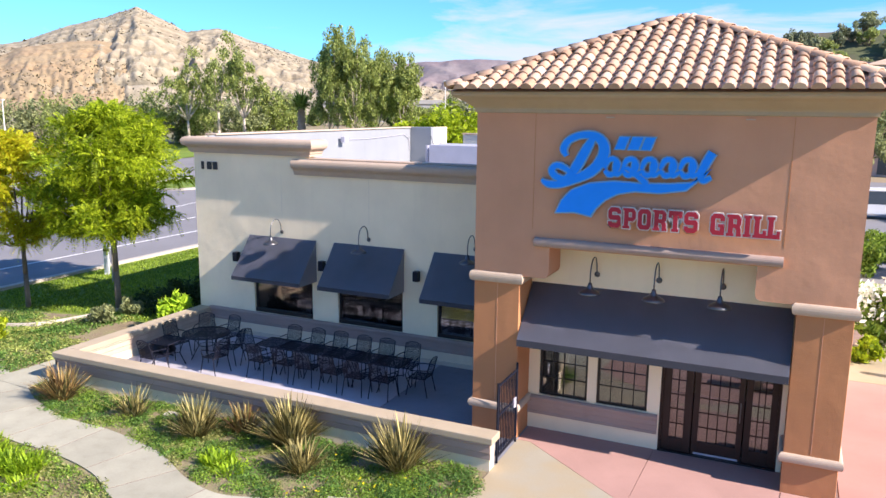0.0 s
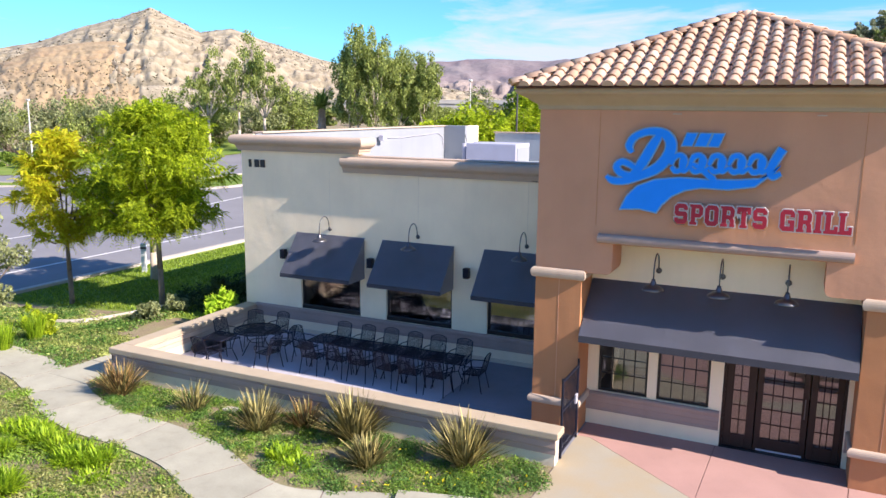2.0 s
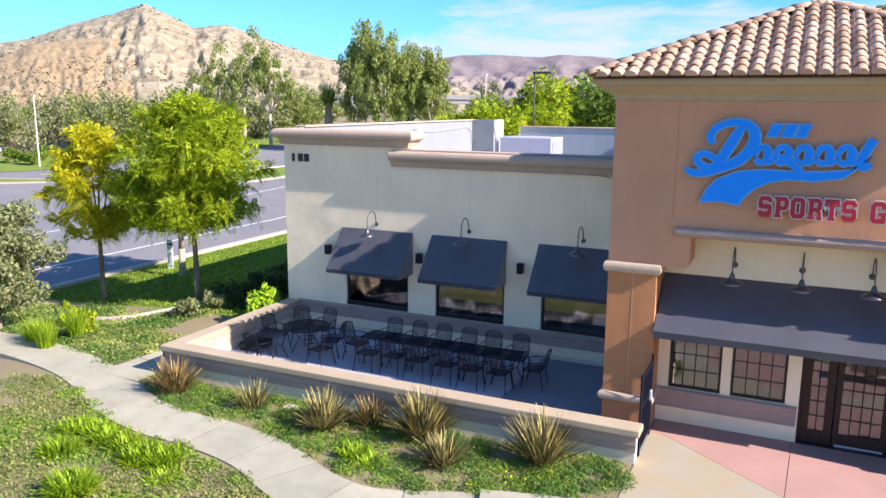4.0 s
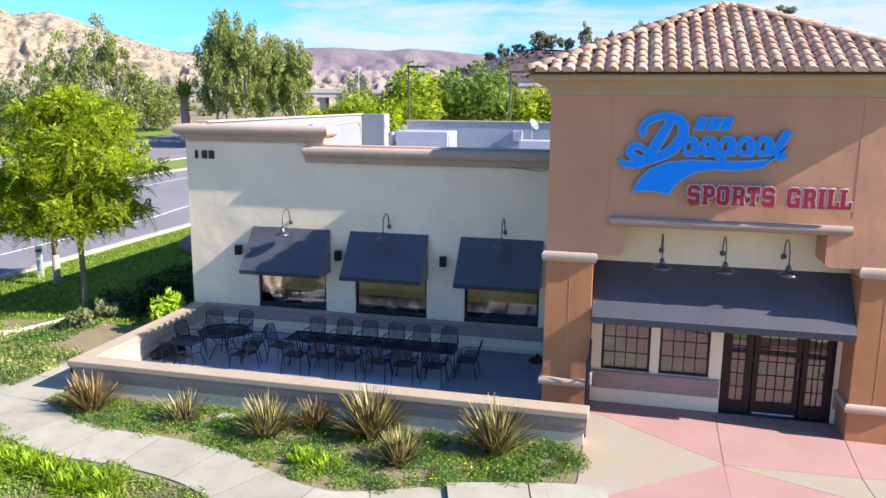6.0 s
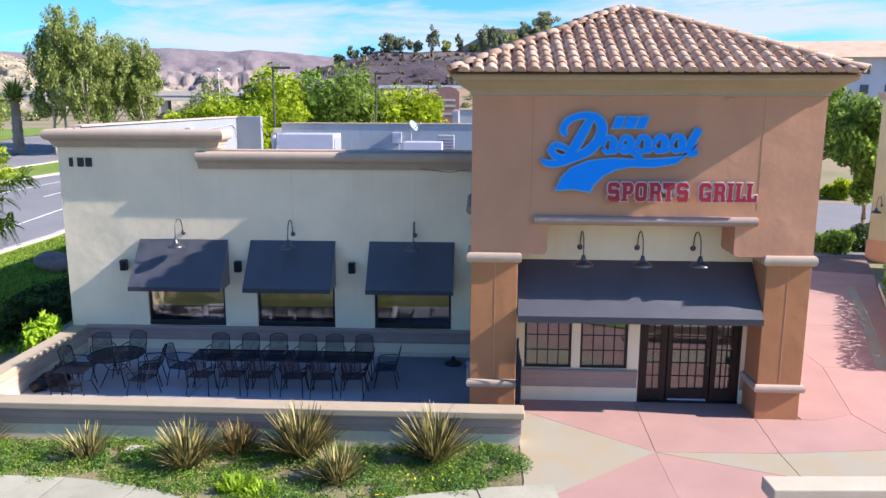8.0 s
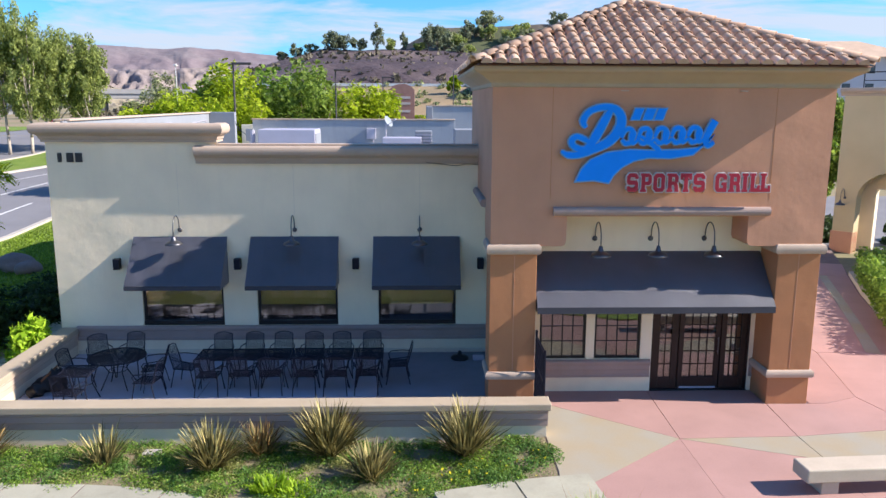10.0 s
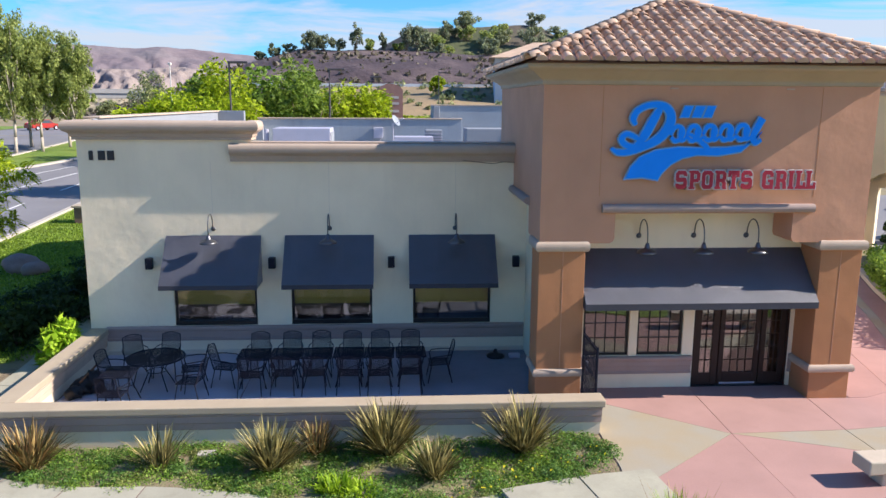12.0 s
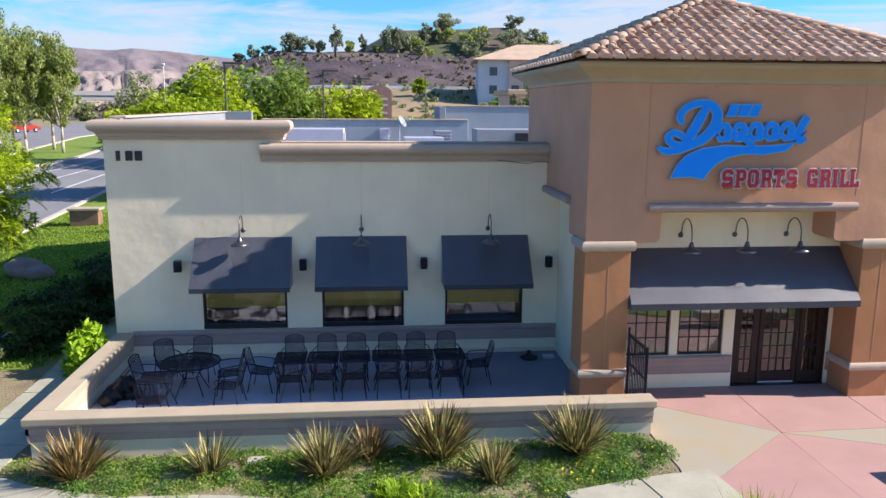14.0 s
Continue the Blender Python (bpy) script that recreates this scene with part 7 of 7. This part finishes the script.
for x, y, h in ((-13.7, 36.5, 8.85), (-8.0, 45.5, 8.85), (-5.6, 72.0, 9.1), (3.2, 95, 10.5)):
    street_lamp(x, y, h, POLEM)
street_lamp(-17.9, 38.0, 8.7, POLEW, 0.1, thick=0.045)
street_lamp(-66, 38, 7, POLEW, 0.2)
mono = thing("monument_sign", -3.5, 72, -0.6, "pinkish stucco monument sign with a curved top", "sign")
out = [(-1.4, 0), (1.4, 0), (1.4, 8.25), (1.0, 8.65), (0.4, 8.87), (-0.4, 8.87), (-1.0, 8.65), (-1.4, 8.25)]
part("panel", prism(bmesh.new(), out, lambda u, v, w: Vector((u, w, v)), (-0.4, 0.4)), material("monument_stucco", (0.36, 0.20, 0.17), 0.9), mono)
for z in (7.4, 6.75, 5.9):
    part("bar", one_box(-0.95, 0.95, -0.43, -0.40, z - 0.13, z + 0.13), WHITE, mono)
bridge = thing("overpass", -98, 225, -1.6, "pale concrete road overpass", "bridge", rz=14)
part("deck", one_box(-46, 30, -6, 6, 8.4, 10.2, 0.1), CONCB, bridge)
part("parapet", one_box(-46, 30, -6.3, -6.0, 9.9, 11.2), CONCB, bridge)
for xx in (-25, 0, 22):
    part("pier", one_box(xx - 1, xx + 1, -4, 4, -1, 8.4), CONCB, bridge)

shop = thing("shop_building", 13.5, 84, -0.1, "dusky two-storey shop building with a tan roof", "building")
part("wall", one_box(0, 22, 0, 10, -0.5, 7.6), HOTELP, shop)
part("roof", one_box(-0.6, 22.6, -0.8, 10.6, 7.6, 8.3, 0.1), HOTELR, shop)
for k in range(6):
    part("window", one_box(1.0 + 3.5 * k, 3.2 + 3.5 * k, -0.06, 0.04, 4.6, 6.4), DARKGL, shop)
    part("shop_front", one_box(0.8 + 3.5 * k, 3.6 + 3.5 * k, -0.06, 0.04, 0.2, 3.0), DARKGL, shop)
part("canopy", one_box(0, 22, -1.6, 0.0, 3.3, 3.6), HOTELR, shop)

# hotel
hotel = thing("hotel", 16.6, 138, 0, "four-storey pale blue hotel with a tiled hip roof", "building", rz=-6)
part("wall", one_box(0, 75, 0, 16, -0.6, 14.9), HOTELW, hotel)
part("wing", one_box(6, 14, -0.6, 0, -0.6, 14.9), HOTELP, hotel)
bm = bmesh.new()
base = [(-1.2, -1.4, 14.9), (76.2, -1.4, 14.9), (76.2, 17.4, 14.9), (-1.2, 17.4, 14.9)]
bv = [bm.verts.new(v) for v in base]
rv = [bm.verts.new((8, 8, 18.4)), bm.verts.new((68, 8, 18.4))]
for f in ((bv[0], bv[1], rv[1], rv[0]), (bv[1], bv[2], rv[1]), (bv[2], bv[3], rv[0], rv[1]), (bv[3], bv[0], rv[0]), tuple(bv[::-1])):
    bm.faces.new(f)
part("roof", bm, HOTELR, hotel)
for st in range(4):
    for k in range(17):
        xx, zz = 2.2 + k * 4.3, 1.4 + st * 3.5
        w = part("window", one_box(xx, xx + 1.5, -0.72 if 6 < xx < 14 else -0.1, 0.05, zz, zz + 1.6), DARKGL, hotel)


# ---- hills and mountains ----
def ridge(name, origin, yaw, half, depth, prof, base, mat, label, rough, nx=220, ny=70, freq=0.01, front=1.0, octave=6, ridged=0.0):
    """A range of hills: a crest line over a local axis, falling to the front and the back, with eroded relief."""
    c, s = math.cos(radians(yaw)), math.sin(radians(yaw))
    pa, ph = [p[0] for p in prof], [p[1] for p in prof]
    vs, fs = [], []
    for j in range(ny):
        b = (j / (ny - 1)) * 2 - 1
        for i in range(nx):
            a = -half + 2 * half * i / (nx - 1)
            fall = max(0.0, 1 - abs(b)) ** front
            x, y = origin[0] + a * c - b * depth * s, origin[1] + a * s + b * depth * c
            h = float(np.interp(a, pa, ph))
            q = Vector((x * freq, y * freq, 0.7))
            n1 = noise.fractal(q, 1.0, 2.0, octave)
            n2 = 1 - abs(noise.fractal(q * 1.7 + Vector((5, 2, 1)), 0.9, 2.1, octave)) * 1.4
            vs.append((x, y, base + h * fall + rough * (n1 * (1 - ridged) + (n2 - 0.6) * ridged) * min(1, fall * 2.2) * (0.35 + 0.65 * (1 - fall ** 3))))
    for j in range(ny - 1):
        for i in range(nx - 1):
            k = j * nx + i
            fs.append((k, k + 1, k + nx + 1, k + nx))
    ob = pydata(name, vs, fs, mat, smooth=True)
    return tagged(ob, label, "hill", kind="structure")


def far_range(name, dist, depth, prof, mat, label, rough, nx, ny, freq, ridged=0.7, octave=7, front=0.85):
    """A distant range round the place: crest as a rise over distance by bearing (degrees east of north), eroded slopes before it."""
    pa, ph = [p[0] for p in prof], [p[1] for p in prof]
    vs, fs = [], []
    for j in range(ny):
        b = j / (ny - 1) * 1.6 - 1
        for i in range(nx):
            az = pa[0] + (pa[-1] - pa[0]) * i / (nx - 1)
            d = dist + b * depth
            x, y = 1 + d * math.sin(radians(az)), -15 + d * math.cos(radians(az))
            fall = max(0.0, 1 - abs(b)) ** front
            h = (6.4 + dist * float(np.interp(az, pa, ph)))
            q = Vector((dist * radians(az) * freq * 1.9, d * freq * 0.48, 0.7 + dist * 0.01))
            n1 = noise.fractal(q, 1.0, 2.0, octave)
            n2 = 1 - abs(noise.fractal(q * 1.7 + Vector((5, 2, 1)), 0.9, 2.1, octave)) * 1.4
            vs.append((x, y, h * fall + rough * (n1 * (1 - ridged) + (n2 - 0.6) * ridged) * min(1, fall * 3) * (0.12 + 0.88 * (1 - fall ** 4))))
    for j in range(ny - 1):
        for i in range(nx - 1):
            k = j * nx + i
            fs.append((k, k + 1, k + nx + 1, k + nx))
    return tagged(pydata(name, vs, fs, mat, smooth=True), label, "mountain", kind="structure")


far_range("rocky_mountain", 900, 430, [(-70.55, 0.022), (-62.55, 0.037), (-56.55, 0.054), (-54.45, 0.0615), (-52.25, 0.0703), (-49.65, 0.0887), (-47.05, 0.1029), (-45.35, 0.1149), (-43.95, 0.1039), (-42.15, 0.0885), (-40.05, 0.0937), (-38.05, 0.082), (-34.55, 0.0624), (-31.05, 0.048), (-27.55, 0.034), (-22.55, 0.02), (-18.55, 0.004)], ROCK, "bare tan rocky mountain with scattered scrub", 8.5, 440, 140, 0.015, 0.8, 8)
far_range("rocky_spur", 700, 230, [(-64.55, 0.004), (-58.55, 0.018), (-56.45, 0.032), (-54.45, 0.0466), (-52.35, 0.063), (-49.65, 0.071), (-47.85, 0.075), (-46.05, 0.069), (-44.25, 0.051), (-42.85, 0.037), (-41.05, 0.032), (-39.05, 0.038), (-37.05, 0.024), (-34.55, 0.016), (-30.55, 0.004)], SPUR, "lower tan spur before the rocky mountain", 6.5, 360, 110, 0.015, 0.8, 8)
far_range("far_mountains", 2700, 900, [(-60, 0.044), (-40, 0.056), (-34, 0.055), (-31, 0.053), (-27, 0.057), (-24, 0.0615), (-22, 0.0635), (-20, 0.0615), (-18, 0.0605), (-16.4, 0.0615), (-14, 0.0600), (-12, 0.0575), (-10, 0.054), (-5, 0.047), (10, 0.044), (30, 0.044), (60, 0.044)], HAZEROCK, "distant brown and mauve mountain range", 45, 340, 80, 0.0028, 0.6)
far_range("pale_cliffs", 1250, 260, [(-35, 0.004), (-31, 0.023), (-27, 0.033), (-23, 0.037), (-19, 0.035), (-15, 0.039), (-12, 0.033), (-7, 0.023), (1, 0.004)], material("pale_cliff", (0.29, 0.235, 0.205), 0.95, var=0.3, scale=0.02, fine=0.2, bump=0.8, bump_dist=2.0, tint=(0.20, 0.165, 0.155)), "pale eroded cliffs in the valley", 30, 200, 50, 0.011, 0.8)
ridge("burnt_hill", (8, 262), 2, 190, 105, [(-190, 0), (-110, 2), (-83, 10), (-66, 19), (-57, 21.5), (-44, 25), (-8, 25), (18, 23.5), (52, 23), (140, 20), (190, 12)], -1, BURNT, "dark burnt hillside with dry scrub", 3.5, 220, 80, 0.03, 0.75, 6, 0.3)
ridge("dry_bank", (0, 158), 0, 130, 55, [(-130, 0.2), (-50, 0.3), (-38, 3), (-28, 9.6), (-10, 10.3), (26, 10.3), (60, 10), (130, 3)], -0.6, material("dry_grass_bank", (0.31, 0.225, 0.125), 0.95, var=0.3, scale=0.2, fine=3, bump=0.4, bump_dist=0.1, tint=(0.21, 0.16, 0.09)), "dry tan bank below the burnt hill", 1.2, 120, 40, 0.05, 0.9, 5)
rail = thing("roadside_barrier", 0, 156.5, 8.7, "low white roadside barrier along the foot of the hill", "barrier")
part("beam", one_box(-38, 34, -0.1, 0.1, 0.9, 1.5), CARW, rail)
for k in range(19):
    part("post", one_box(-38 + 4 * k - 0.1, -38 + 4 * k + 0.1, 0.1, 0.3, -0.5, 1.4), POLEW, rail)
for i, (x, y, h, r, m) in enumerate(((5.5, 146, 4.4, 1.7, LEAF_LIME), (-1.0, 110, 3.4, 3.0, LEAF_LIME), (2.4, 112, 3.0, 2.6, LEAF_EUC), (26, 126, 6.0, 3.2, LEAF_MID), (20, 124, 5.0, 3.0, LEAF_MID), (31, 122, 6.2, 3.4, LEAF_MID))):
    tree("tree", x, y, (y - 103) * 0.177 - 0.3, h, 0.12, r, h * 0.25, m, BARK, 3500, 0.2, 470 + i, "small bright green tree before the bank", clumps=24, spread=0.3)
ridge("green_hill", (90, 318), 0, 190, 70, [(-190, 2), (-116, 16), (-98, 31), (-84, 38.5), (-34, 40), (-8, 27), (40, 21), (190, 17)], -1, material("hill_grass", (0.115, 0.095, 0.07), 0.95, var=0.4, scale=0.05, fine=0.5, bump=0.6, bump_dist=0.5, tint=(0.07, 0.08, 0.035)), "wooded hill behind the burnt slope", 2.5, 160, 40, 0.03, 0.75, 6, 0.3)
hg2 = random.Random(12)
for i in range(44):
    x, y = 8 + 1.9 * i + hg2.uniform(-3, 3), 318 - hg2.uniform(0, 40)
    hh = float(np.interp(x - 90, [-116, -98, -84, -34, -8, 40], [16, 31, 38.5, 40, 27, 21])) * (1 - abs(y - 318) / 70) ** 0.75
    ht, r = hg2.uniform(4, 9), hg2.uniform(3.2, 5.4)
    tree("hill_tree", x, y, hh - 1.6, ht, 0.2, r, ht * 0.02, (LEAF_HAZED, LEAF_HAZED, LEAF_EUC, LEAF_OLIVE)[i % 4], BARK, 950, 0.48, 520 + i, "grey-green tree on the wooded hill", clumps=16, spread=0.3)
CREST = ((-33.0, 7.0, 3.6, 0), (-30.0, 5.2, 3.0, 1), (-27.2, 6.6, 3.1, 0), (-22.3, 4.8, 2.6, 1), (-16.4, 9.6, 2.5, 2), (-11.6, 4.6, 2.6, 3), (-7.2, 6.2, 1.3, 2), (-1.8, 3.2, 2.2, 3),
         (0.8, 9.2, 2.9, 1), (4.8, 9.0, 1.9, 0), (-39.0, 3.4, 2.3, 0), (-44.2, 4.6, 2.3, 1), (-49.0, 3.6, 2.0, 0), (12.0, 4.0, 2.6, 1), (30.0, 4.5, 2.8, 0), (48.0, 5.0, 3.0, 1), (62.0, 5.5, 3.2, 0))
for i, (x, ht, r, m) in enumerate(CREST):
    hh = float(np.interp(x - 8, [-110, -83, -57, -44, -8, 18, 52, 140], [13, 17, 21.5, 25, 25, 23.5, 23, 20]))
    tree("hill_tree", x, 258, hh - 1.8, ht, 0.2, r, ht * 0.04, (LEAF_HAZED, LEAF_HAZED, LEAF_HAZED, LEAF_PALE)[m], BARK, 1200, 0.37, 400 + i, "grey-green tree on the hilltop", clumps=20, spread=0.3)
gg = np.random.default_rng(17)
sv, sf = [], []
for i in range(900):
    x, y = gg.uniform(-120, 130), gg.uniform(168, 250)
    hh = float(np.interp(x - 8, [-190, -110, -83, -66, -57, -44, -8, 18, 52, 140], [0, 2, 10, 19, 21.5, 25, 25, 23.5, 23, 20])) * (1 - abs(y - 262) / 105) ** 0.75
    v, f = leaves([((x, y, hh - 0.3), (1.0, 1.0, 0.7))], 8, 0.8, 1000 + i)
    b = len(sv)
    sv += v.tolist()
    sf += (f + b).tolist()
tagged(pydata("hill_scrub", sv, sf, LEAF_SCRUB), "sparse dark scrub on the burnt hill", "scrub", kind="stuff")

bv_ = [v.co for v in bpy.data.objects["dry_bank"].data.vertices if v.co.y < 157 and -55 < v.co.x < 45]
bg = np.random.default_rng(31)
sv, sf = [], []
for i in bg.choice(len(bv_), 260, replace=False):
    c = bv_[int(i)]
    r = bg.uniform(0.5, 1.5)
    v, f = leaves([((c.x + bg.uniform(-1, 1), c.y, c.z + r * 0.3), (r, r, r * 0.7))], 40, 0.4, 9000 + int(i))
    b = len(sv)
    sv += v.tolist()
    sf += (f + b).tolist()
tagged(pydata("bank_scrub", sv, sf, LEAF_OLIVE), "olive scrub on the dry bank", "scrub", kind="stuff")

mv = [v.co for nm in ("rocky_mountain", "rocky_spur") for v in bpy.data.objects[nm].data.vertices]
mg = np.random.default_rng(23)
sv, sf = [], []
for i in mg.choice(len(mv), 13000, replace=False):
    c = mv[int(i)]
    if noise.noise(c * 0.012) < -0.15:
        continue
    r = mg.uniform(0.45, 1.1) * (1.7 if mg.random() < 0.06 else 1.0)
    v, f = leaves([((c.x, c.y, c.z + 0.2), (r, r, r * 0.6))], 4, r * 0.95, 5000 + int(i))
    b = len(sv)
    sv += v.tolist()
    sf += (f + b).tolist()
tagged(pydata("mountain_scrub", sv, sf, LEAF_SCRUB), "scattered dark scrub on the rocky mountain", "scrub", kind="stuff")
